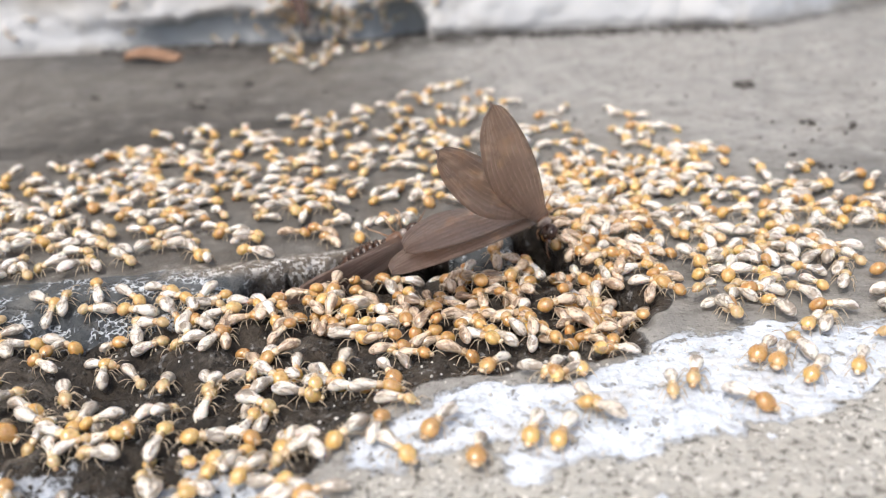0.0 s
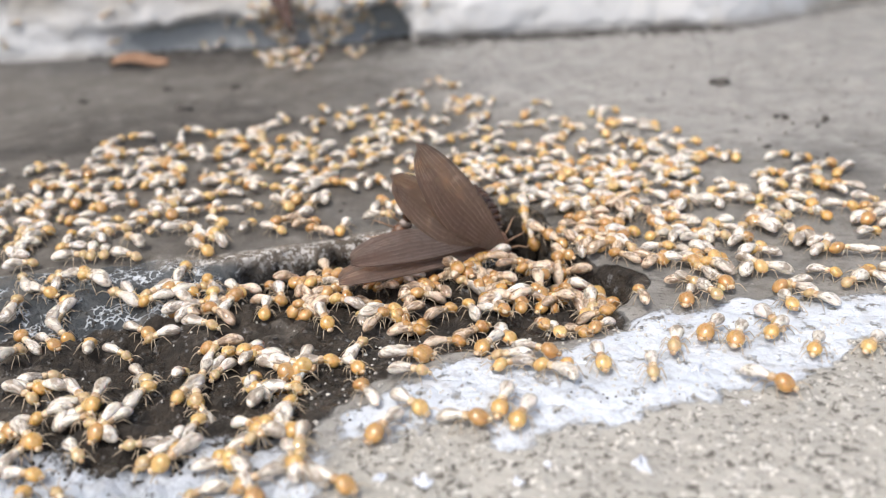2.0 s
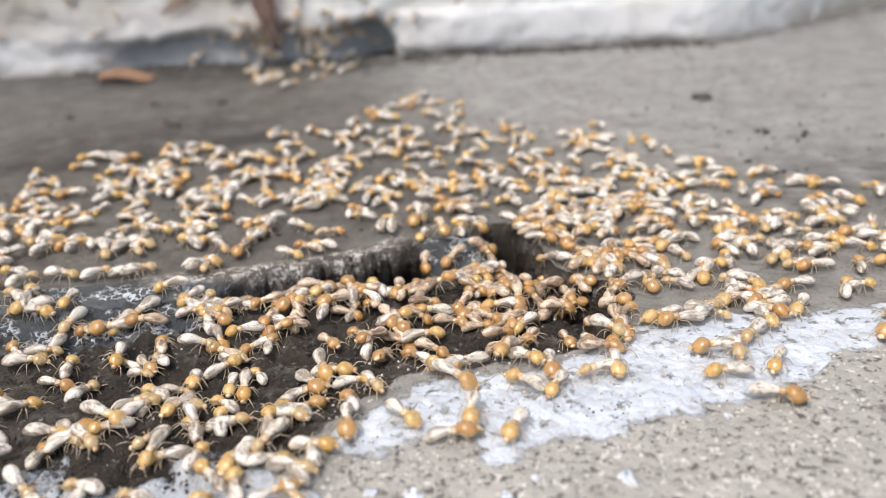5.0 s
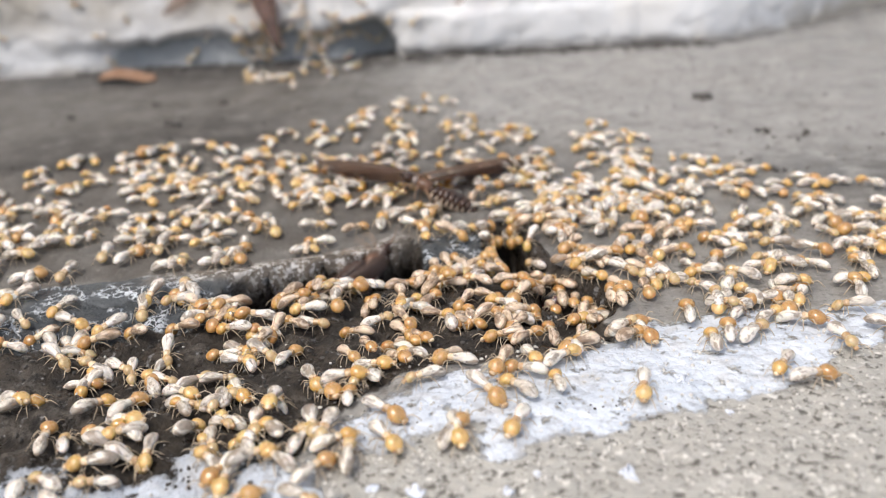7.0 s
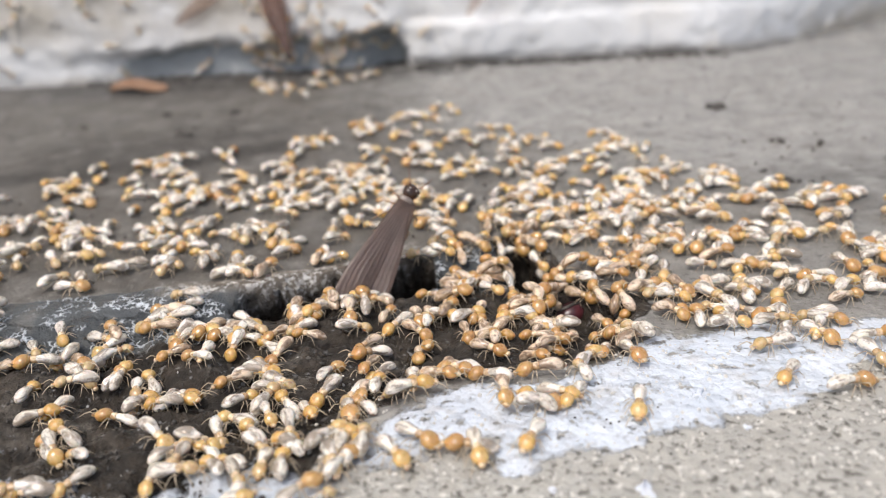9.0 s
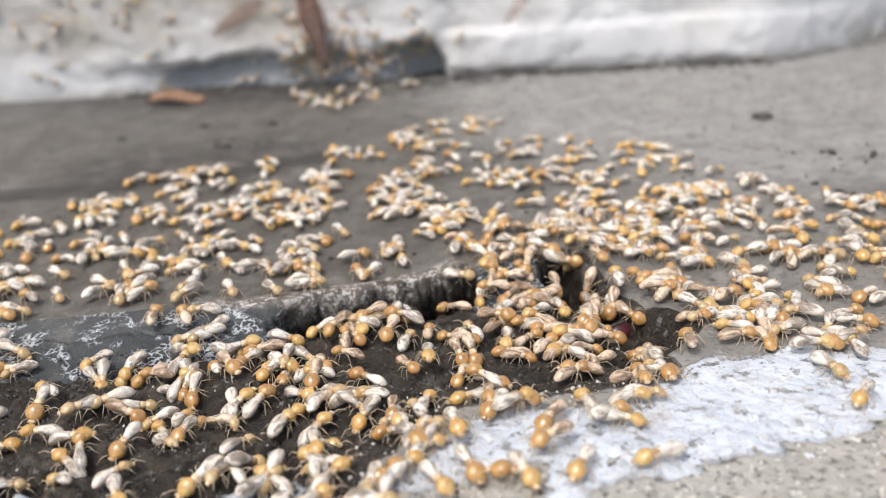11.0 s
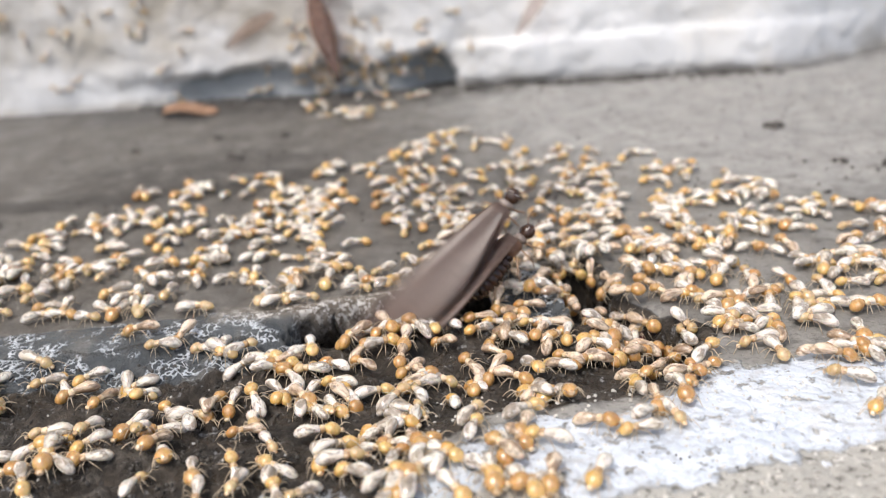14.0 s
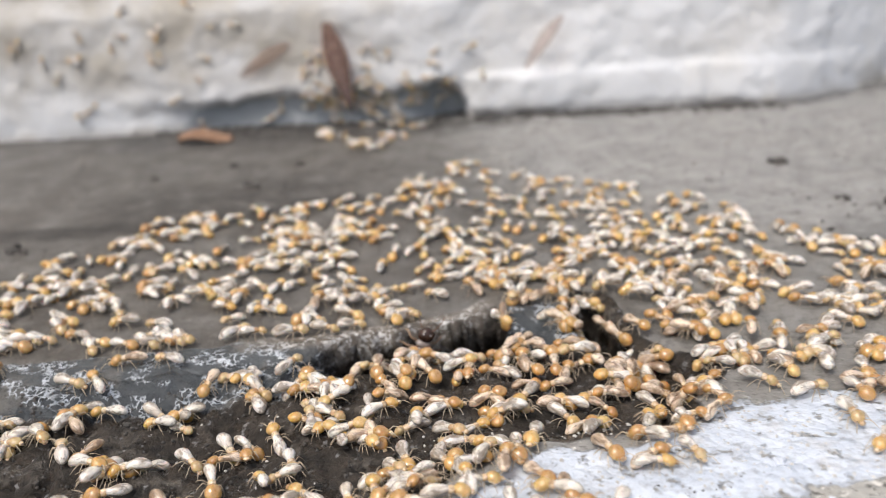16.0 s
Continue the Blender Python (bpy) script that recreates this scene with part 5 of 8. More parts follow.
    ("young", [(0, -1.65, -4.00, -91), (0.5, -1.51, -4.35, -91), (1, -1.49, -4.41, -91), (1.5, -1.44, -4.47, -91), (2, -1.42, -4.52, -91), (2.5, -1.41, -4.55, -91), (3, -1.51, -4.61, -91), (3.5, -1.58, -4.75, -91), (4, -1.67, -4.77, -91), (4.62, -1.50, -4.74, -46), (5.25, -1.34, -4.71, -2), (5.88, -1.18, -4.68, 43), (6.5, -1.02, -4.64, 88), (7, -0.90, -4.65, 88), (7.5, -0.99, -4.47, 88), (8, -0.94, -4.13, 88), (8.5, -0.94, -4.14, 88), (9, -0.91, -4.13, 88), (9.5, -0.90, -4.01, 88), (10.12, -0.79, -3.83, 82), (10.75, -0.67, -3.65, 76), (11.38, -0.55, -3.47, 69), (12, -0.44, -3.29, 63), (12.5, -0.50, -3.02, 63), (13, -0.42, -2.86, 63), (13.5, -0.35, -2.98, 63), (14, -0.39, -3.00, 63), (14.5, -0.40, -3.10, 63), (15, -0.40, -3.03, 63), (15.5, -0.45, -3.05, 63), (16, -0.48, -3.09, 63)]),
    ("worker", [(0, -1.54, -4.73, 132), (0.5, -1.46, -4.79, 132), (1, -1.41, -4.84, 132), (1.5, -1.96, -4.71, 132), (2, -2.05, -4.56, 132), (2.5, -2.04, -4.60, 132), (3, -2.02, -4.63, 132), (3.5, -2.05, -4.69, 132), (4.25, -2.04, -4.51, 133), (5, -2.03, -4.33, 134), (5.75, -2.03, -4.14, 135), (6.5, -2.02, -3.96, 136), (7, -2.06, -3.96, 136), (7.5, -2.12, -3.92, 136), (8, -2.19, -3.92, 136), (8.5, -2.24, -3.96, 136), (9, -2.34, -4.03, 136), (9.5, -2.47, -3.93, 136), (10.12, -2.41, -3.91, 139), (10.75, -2.35, -3.88, 141), (11.38, -2.29, -3.86, 143), (12, -2.22, -3.83, 145), (12.5, -2.44, -3.40, 145), (13, -2.59, -3.26, 145), (13.3, -2.57, -3.32, 145), (16, -2.57, -3.32, 145)]),
    ("worker", [(0, -3.13, -3.67, 78), (0.5, -3.17, -3.65, 78), (1, -3.28, -3.70, 78), (1.5, -3.05, -3.84, 78), (2, -2.70, -3.81, 78), (2.5, -2.52, -3.86, 78), (3, -2.42, -3.82, 78), (3.5, -2.46, -3.60, 78), (4, -2.38, -3.36, 78), (5, -2.36, -3.36, 98), (6, -2.34, -3.35, 118), (7, -2.31, -3.35, 139), (8, -2.29, -3.34, 159), (8.5, -2.39, -3.34, 159), (9, -2.41, -3.23, 159), (9.5, -2.42, -3.16, 159), (10.12, -2.42, -3.02, 122), (10.75, -2.42, -2.89, 85), (11.38, -2.42, -2.76, 48), (12, -2.42, -2.63, 11), (12.5, -2.40, -2.24, 11), (13, -2.37, -2.24, 11), (13.5, -2.22, -2.83, 11), (14, -2.16, -2.86, 11), (14.5, -2.10, -2.60, 11), (15, -2.07, -2.27, 11), (15.5, -2.17, -2.25, 11), (16, -2.17, -2.13, 11)]),
    ("worker", [(0, -2.40, -4.14, -127), (0.5, -2.37, -3.91, -127), (1, -2.38, -3.77, -127), (1.5, -2.32, -3.72, -127), (2, -2.86, -3.21, -127), (2.5, -3.07, -3.40, -127), (3, -3.01, -3.60, -127), (3.5, -2.90, -3.87, -127), (4, -2.90, -3.97, -127), (4.62, -2.94, -3.97, -120), (5.25, -2.98, -3.96, -113), (5.88, -3.02, -3.96, -106), (6.5, -3.06, -3.96, -99), (7, -3.03, -3.95, -99), (7.5, -2.90, -3.94, -99), (8, -2.89, -3.87, -99), (8.5, -3.10, -4.17, -99), (9, -3.09, -4.17, -99), (9.7, -3.64, -3.99, -143), (10.4, -4.19, -3.81, -187), (11.1, -4.75, -3.63, -231), (11.8, -5.30, -3.45, -275), (12, -5.28, -3.24, -275), (12.5, -5.18, -3.01, -275), (13, -5.09, -3.00, -275), (13.5, -5.27, -2.79, -275), (14, -5.22, -2.75, -275), (14.5, -5.23, -2.79, -275), (15, -5.28, -2.75, -275), (15.5, -5.22, -2.75, -275), (16, -5.21, -2.72, -275)]),
    ("worker", [(0, -2.23, -3.99, 73), (0.5, -2.27, -3.70, 73), (1, -2.32, -3.36, 73), (1.5, -2.11, -3.58, 73), (2, -2.09, -3.22, 73), (2.5, -2.02, -3.33, 73), (3, -1.99, -3.31, 73), (3.5, -1.92, -3.63, 73), (4, -1.76, -3.58, 73), (4.62, -1.77, -3.66, 85), (5.25, -1.78, -3.73, 97), (5.88, -1.78, -3.80, 109), (6.5, -1.79, -3.87, 121), (7, -1.74, -3.92, 121), (7.5, -1.76, -3.92, 121), (8, -1.74, -4.01, 121), (8.5, -1.73, -3.97, 121), (9, -1.73, -3.95, 121), (9.5, -1.73, -4.03, 121), (10.07, -1.13, -3.50, 150), (10.65, -0.53, -2.97, 179), (11.23, 0.07, -2.44, 208), (11.8, 0.67, -1.91, 237), (12, 0.57, -1.96, 237), (12.5, 0.46, -2.53, 237), (13, 0.35, -2.46, 237), (13.5, 0.43, -2.13, 237), (14, 0.31, -2.16, 237), (14.5, 0.30, -1.94, 237), (15, 0.21, -1.67, 237), (15.5, 0.10, -1.62, 237), (16, 0.04, -1.49, 237)]),
    ("young", [(0, -1.62, -4.17, -155), (0.5, -1.60, -4.37, -155), (1, -1.74, -4.35, -155), (1.5, -1.79, -4.36, -155), (2, -1.83, -4.31, -155), (2.5, -1.89, -4.17, -155), (3, -1.88, -4.30, -155), (3.5, -2.06, -4.18, -155), (4, -2.11, -4.21, -155), (4.62, -1.87, -4.12, -142), (5.25, -1.63, -4.04, -130), (5.88, -1.38, -3.95, -117), (6.5, -1.14, -3.86, -105), (7, -1.14, -4.18, -105), (7.5, -1.24, -4.14, -105), (8, -1.26, -4.18, -105), (8.5, -1.24, -4.36, -105), (9, -1.16, -4.35, -105), (9.5, -1.22, -4.42, -105), (16, -1.22, -4.42, -105)]),
    ("worker", [(0, -1.28, -2.37, -102), (0.5, -1.06, -2.75, -102), (1, -1.09, -2.76, -102), (1.5, -1.37, -2.83, -102), (2, -1.68, -2.68, -102), (2.5, -1.56, -3.19, -102), (3, -1.70, -2.96, -102), (3.5, -1.97, -2.61, -102), (4, -2.08, -2.72, -102), (4.2, -2.16, -2.67, -102), (4.78, -2.20, -2.70, -93), (5.35, -2.24, -2.72, -83), (5.92, -2.28, -2.74, -74), (6.5, -2.32, -2.77, -64), (7, -2.26, -2.85, -64), (7.5, -2.10, -2.99, -64), (8, -1.85, -3.30, -64), (8.5, -1.71, -3.33, -64), (9, -1.58, -3.13, -64), (9.5, -1.50, -3.52, -64), (10.07, -1.64, -3.50, -68), (10.65, -1.79, -3.47, -71), (11.23, -1.93, -3.45, -75), (11.8, -2.07, -3.43, -78), (12, -2.23, -3.43, -78), (12.5, -2.05, -3.58, -78), (13, -2.12, -3.46, -78), (13.5, -2.10, -3.40, -78), (14, -2.08, -3.43, -78), (14.5, -2.02, -3.64, -78), (15, -2.00, -3.63, -78), (16, -2.00, -3.63, -78)]),
    ("young", [(0, -2.78, -2.95, 78), (0.7, -2.77, -2.88, 78), (1, -2.82, -2.66, 78), (1.5, -2.75, -2.38, 78), (2, -2.78, -2.27, 78), (2.5, -2.81, -1.98, 78), (3, -2.65, -1.98, 78), (3.5, -2.62, -1.80, 78), (4, -2.76, -1.78, 78), (4.62, -2.89, -1.78, 34), (5.25, -3.02, -1.78, -9), (5.88, -3.15, -1.78, -53), (6.5, -3.28, -1.78, -97), (7, -3.29, -1.86, -97), (7.5, -3.25, -1.95, -97), (8, -3.22, -1.97, -97), (8.5, -3.04, -2.18, -97), (9, -3.05, -1.77, -97), (9.5, -3.05, -1.74, -97), (10.07, -3.05, -1.92, -91), (10.65, -3.05, -2.10, -85), (11.23, -3.05, -2.28, -79), (11.8, -3.05, -2.46, -73), (12, -3.07, -2.43, -73), (12.5, -3.07, -2.65, -73), (13, -3.07, -2.61, -73), (13.5, -3.16, -2.18, -73), (14, -2.99, -2.47, -73), (14.5, -2.81, -2.86, -73), (16, -2.81, -2.86, -73)]),
    ("worker", [(0, -2.28, -2.10, -112), (2.5, -2.38, -2.33, -112), (3, -2.28, -2.58, -112), (3.5, -2.52, -2.65, -112), (4, -2.68, -2.56, -112), (4.2, -2.76, -2.42, -112), (4.78, -2.84, -2.47, -92), (5.35, -2.93, -2.51, -72), (5.92, -3.01, -2.55, -52), (6.5, -3.09, -2.60, -32), (7, -2.97, -2.87, -32), (7.5, -2.98, -2.91, -32), (8, -2.94, -3.20, -32), (8.5, -2.94, -3.00, -32), (9, -3.10, -2.62, -32), (9.5, -3.11, -2.58, -32), (10.12, -3.06, -2.43, 4), (10.75, -3.01, -2.29, 39), (11.38, -2.96, -2.15, 74), (12, -2.91, -2.01, 109), (12.5, -2.94, -2.06, 109), (13, -2.98, -2.03, 109), (13.5, -3.04, -1.97, 109), (14, -3.02, -2.00, 109), (14.5, -3.13, -1.89, 109), (15, -3.12, -1.86, 109), (15.5, -3.12, -1.89, 109), (16, -3.11, -2.10, 109)]),
    ("young", [(0, -2.74, -3.39, -169), (0.5, -2.65, -3.62, -169), (1, -2.86, -3.68, -169), (1.5, -3.18, -3.84, -169), (2, -3.27, -3.90, -169), (2.5, -3.28, -4.05, -169), (3, -3.32, -4.08, -169), (3.5, -3.46, -4.12, -169), (4, -3.58, -4.29, -169), (4.58, -3.35, -3.92, -152), (5.15, -3.12, -3.55, -135), (5.72, -2.89, -3.18, -118), (6.3, -2.66, -2.81, -102), (6.5, -2.71, -2.77, -102), (7, -2.54, -3.09, -102), (7.5, -2.60, -3.34, -102), (8, -2.59, -3.69, -102), (8.5, -2.64, -4.04, -102), (9, -2.92, -3.92, -102), (9.5, -2.92, -3.80, -102), (9.7, -2.92, -3.78, -102), (16, -2.92, -3.78, -102)]),
    ("worker", [(0, -3.46, -3.35, -114), (0.5, -3.51, -3.41, -114), (1, -3.68, -3.43, -114), (1.5, -3.60, -3.68, -114), (2, -3.62, -3.76, -114), (2.5, -3.60, -3.90, -114), (3, -3.91, -3.39, -114), (3.3, -3.83, -3.35, -114), (4.05, -3.92, -3.40, -142), (4.8, -4.01, -3.45, -170), (5.55, -4.10, -3.51, -198), (6.3, -4.20, -3.56, -227), (6.5, -4.41, -3.30, -227), (7, -3.73, -3.63, -227), (7.5, -3.67, -3.35, -227), (8, -3.75, -2.95, -227), (9, -3.87, -2.99, -187), (10, -3.98, -3.03, -147), (11, -4.10, -3.07, -107), (12, -4.21, -3.12, -67), (12.5, -4.14, -3.25, -67), (13, -4.18, -3.24, -67), (13.5, -4.09, -3.24, -67), (14, -3.82, -3.26, -67), (14.5, -3.68, -3.37, -67), (15, -3.63, -3.40, -67), (15.5, -3.68, -3.35, -67), (16, -3.68, -3.35, -67)]),
    ("worker", [(0, -5.05, -3.24, -44), (0.5, -5.01, -3.27, -44), (1, -4.94, -3.28, -44), (1.5, -4.61, -3.81, -44), (2, -4.46, -3.91, -44), (2.5, -4.43, -3.90, -44), (3, -4.48, -3.88, -44), (3.2, -4.58, -3.93, -44), (4.38, -4.39, -3.63, -17), (5.55, -4.20, -3.33, 11), (6.73, -4.01, -3.03, 38), (7.9, -3.83, -2.73, 65), (8, -3.85, -2.65, 65), (8.5, -3.69, -2.88, 65), (9, -3.62, -2.67, 65), (9.5, -3.39, -2.74, 65), (10.12, -3.47, -2.66, 79), (10.75, -3.55, -2.57, 92), (11.38, -3.63, -2.49, 106), (12, -3.72, -2.40, 119), (12.5, -3.74, -2.41, 119), (13, -3.77, -2.42, 119), (13.5, -3.82, -2.28, 119), (14, -3.82, -2.26, 119), (14.5, -3.85, -2.26, 119), (15, -3.86, -1.73, 119), (15.5, -3.68, -1.32, 119), (16, -3.57, -1.26, 119)]),
    ("worker", [(0, -4.63, -4.34, -18), (1, -4.54, -4.37, -18), (1.5, -4.35, -4.40, -18), (2, -4.31, -4.42, -18), (2.5, -4.23, -4.42, -18), (3, -4.27, -4.31, -18), (3.5, -4.40, -4.45, -18), (4.2, -3.86, -3.74, 19), (4.9, -3.32, -3.02, 56), (5.6, -2.78, -2.31, 93), (6.3, -2.25, -1.60, 130), (6.5, -2.26, -1.57, 130), (7, -2.22, -1.59, 130), (7.5, -2.22, -1.58, 130), (8, -2.22, -1.59, 130), (8.5, -2.29, -1.56, 130), (9, -2.24, -1.51, 130), (9.5, -2.23, -1.54, 130), (10.07, -2.19, -1.64, 137), (10.65, -2.14, -1.73, 144), (11.23, -2.10, -1.83, 151), (11.8, -2.06, -1.93, 158), (12, -2.05, -1.95, 158), (12.5, -2.12, -1.93, 158), (13, -2.06, -1.96, 158), (13.5, -2.06, -1.93, 158), (14, -2.05, -1.86, 158), (14.5, -2.05, -1.86, 158), (15, -2.07, -1.74, 158), (15.5, -2.43, -1.08, 158), (16, -2.47, -1.01, 158)]),
    ("worker", [(0, -4.17, -3.16, -101), (0.5, -4.15, -2.66, -101), (1, -3.98, -2.85, -101), (1.5, -3.79, -3.29, -101), (2, -3.79, -3.36, -101), (2.5, -3.83, -3.42, -101), (3, -3.89, -3.40, -101), (3.3, -3.80, -3.36, -101), (4.1, -3.72, -3.41, -131), (4.9, -3.63, -3.46, -162), (5.7, -3.55, -3.51, -193), (6.5, -3.46, -3.56, -223), (7, -3.42, -3.64, -223), (7.5, -3.59, -3.57, -223), (8, -3.71, -3.64, -223), (8.5, -4.08, -3.11, -223), (9, -4.30, -3.29, -223), (9.5, -4.54, -3.28, -223), (10.12, -4.59, -3.32, -222), (10.75, -4.64, -3.35, -220), (11.38, -4.69, -3.38, -218), (12, -4.74, -3.42, -216), (12.5, -4.67, -3.63, -216), (13, -4.90, -3.17, -216), (13.5, -5.02, -3.16, -216), (14, -5.05, -3.21, -216), (14.5, -5.07, -3.26, -216), (15, -5.06, -3.33, -216), (15.5, -5.08, -2.70, -216), (16, -5.10, -2.61, -216)]),
    ("worker", [(0, -4.24, -2.06, 99), (0.6, -4.25, -2.00, 99), (1, -4.29, -1.98, 99), (1.5, -4.42, -1.87, 99), (2, -4.48, -1.89, 99), (2.5, -4.49, -1.99, 99), (3, -4.57, -2.00, 99), (3.5, -4.71, -1.86, 99), (4, -4.65, -1.97, 99), (4.2, -4.74, -1.82, 99), (4.78, -4.62, -1.93, 94), (5.35, -4.50, -2.04, 90), (5.92, -4.38, -2.15, 85), (6.5, -4.26, -2.26, 81), (7, -4.26, -2.16, 81), (7.5, -4.14, -2.23, 81), (8, -4.08, -2.14, 81), (8.5, -4.13, -1.98, 81), (9, -4.09, -1.92, 81), (9.5, -4.07, -1.88, 81), (10.07, -4.00, -1.56, 39), (10.65, -3.92, -1.24, -3), (11.23, -3.85, -0.92, -45), (11.8, -3.78, -0.60, -86), (12, -3.80, -0.56, -86), (12.5, -3.96, -0.65, -86), (13, -3.91, -0.62, -86), (13.5, -3.73, -0.77, -86), (13.8, -3.71, -0.81, -86), (16, -3.71, -0.81, -86)]),
    ("worker", [(0, -5.45, -0.57, -25), (6.5, -5.17, -0.70, -25), (7, -4.82, -0.98, -25), (7.5, -4.74, -0.89, -25), (8, -4.52, -1.06, -25), (8.5, -4.43, -0.97, -25), (9, -4.53, -1.02, -25), (9.2, -4.54, -0.97, -25), (9.85, -4.55, -1.07, -57), (10.5, -4.57, -1.18, -89), (11.15, -4.58, -1.28, -121), (11.8, -4.60, -1.39, -153), (12, -4.83, -1.19, -153), (12.5, -4.83, -1.24, -153), (13, -4.83, -1.37, -153), (13.5, -4.70, -1.38, -153), (14, -4.75, -1.27, -153), (14.5, -4.68, -1.38, -153), (15, -4.70, -1.24, -153), (15.5, -4.56, -1.36, -153), (16, -4.52, -1.35, -153)]),
    ("young", [(0, -6.51, -0.81, -23), (12, -6.23, -0.93, -23), (12.5, -6.22, -0.93, -23), (13, -6.21, -0.92, -23), (13.5, -6.21, -0.92, -23), (14, -6.20, -0.91, -23), (14.5, -6.20, -0.90, -23), (14.9, -6.23, -0.79, -23), (16, -6.23, -0.79, -23)]),
    ("young", [(0, -5.81, -1.19, -148), (11.8, -6.06, -1.35, -148), (12, -6.06, -1.33, -148), (12.5, -6.07, -1.31, -148), (13, -6.06, -1.33, -148), (13.5, -6.03, -1.36, -148), (14, -5.96, -1.32, -148), (14.2, -5.91, -1.34, -148), (16, -5.91, -1.34, -148)]),
]


def add_crawler(proto, rows, scale):
    ob = copy_thing(proto, rows[0][1])
    ob.scale = (scale, scale, scale)
    CRAWLERS.append((ob, rows))


def build_crawlers(count):
    rng = random.Random(12)
    for caste, way in WAYS:
        poses = stand(*(np.array([r[k] for r in way]) for k in (1, 2)), np.radians([r[3] for r in way]))
        if caste == "worker" and rng.random() < 0.25:
            caste = "soldier"
        add_crawler(NEAR[caste], [(r[0], p) for r, p in zip(way, poses)], rng.uniform(0.98, 1.14))
    track = wander(count, 21, STEP, 5)
    # near the opening some climb over the backs of others
    first = track[0]
    heap = np.array([rng.uniform(0.02, 0.09) if rng.random() < 0.45 and -2.4 < px < 3.4 and -1.8 < py < 1.6 else 0.0 for px, py in zip(first[0], first[1])])
    lean = [(rng.gauss(0, 0.16), rng.gauss(0, 0.10)) for k in first[0]]
    poses = [stand(*step, heap, lean) for step in track]
    ys = np.min([step[1] for step in track], axis=0)
    for i in range(len(ys)):
        rows = [(k * STEP, p[i]) for k, p in enumerate(poses)]
        caste = ("worker", "young", "soldier", "nymph")[(i * 7 + i // 5) % 4]
        # most of those round the opening get the skin with shade painted in
        if abs(first[0][i]) < 2.9 and -2.2 < first[1][i] < 1.5 and rng.random() < 0.72:
            caste = "shaded"
        elif first[1][i] > 11:
            caste = "nymph" if i % 2 else "young"
        add_crawler((FAR if ys[i] > 1.8 else MID if ys[i] > -2.0 else NEAR)[caste], rows, rng.uniform(0.90, 1.16))


def cling(x, z, heading):
    """The pose of a crawler on the wall's face."""
    m = Matrix(((1, 0, 0, 0), (0, 0, -1, 0), (0, 1, 0, 0), (0, 0, 0, 1)))
    y = float(wall_face(np.array([x]), np.array([z]))[0][0])
    return Matrix.Translation(Vector((x, y - 0.01, z)) * S) @ m @ Matrix.Rotation(heading, 4, "Z")


def build_climbers():
    rng = random.Random(31)
    for x0, x1, z0, z1, count in ((-6.8, 0.2, 0.1, 1.0, 26), (-4.9, -2.4, 0.05, 1.3, 26), (-5.2, -2.6, 0.2, 2.2, 30), (-14.0, -7.5, 0.4, 3.8, 26), (-4.0, 0.0, 0.8, 2.6, 10)):
        for k in range(count):
            x, z, h = rng.uniform(x0, x1), rng.uniform(z0, z1), rng.uniform(0, 6.28)
            rows = []
            for t in (0.0, 4.0, 8.0, 12.0, 16.0):
                rows.append((t, cling(x, z, h)))
                x, z, h = x + rng.uniform(-0.35, 0.35), max(0.08, z + rng.uniform(-0.2, 0.2)), h + rng.uniform(-0.9, 0.9)
            add_crawler(FAR["young" if x < -7 or rng.random() < 0.5 else "nymph"], rows, rng.uniform(0.7, 0.95))


build_crawlers(920)
build_climbers()
for first in (*NEAR.values(), *MID.values(), *FAR.values()):
    for o in (*first.children_recursive, first):
        bpy.data.objects.remove(o)


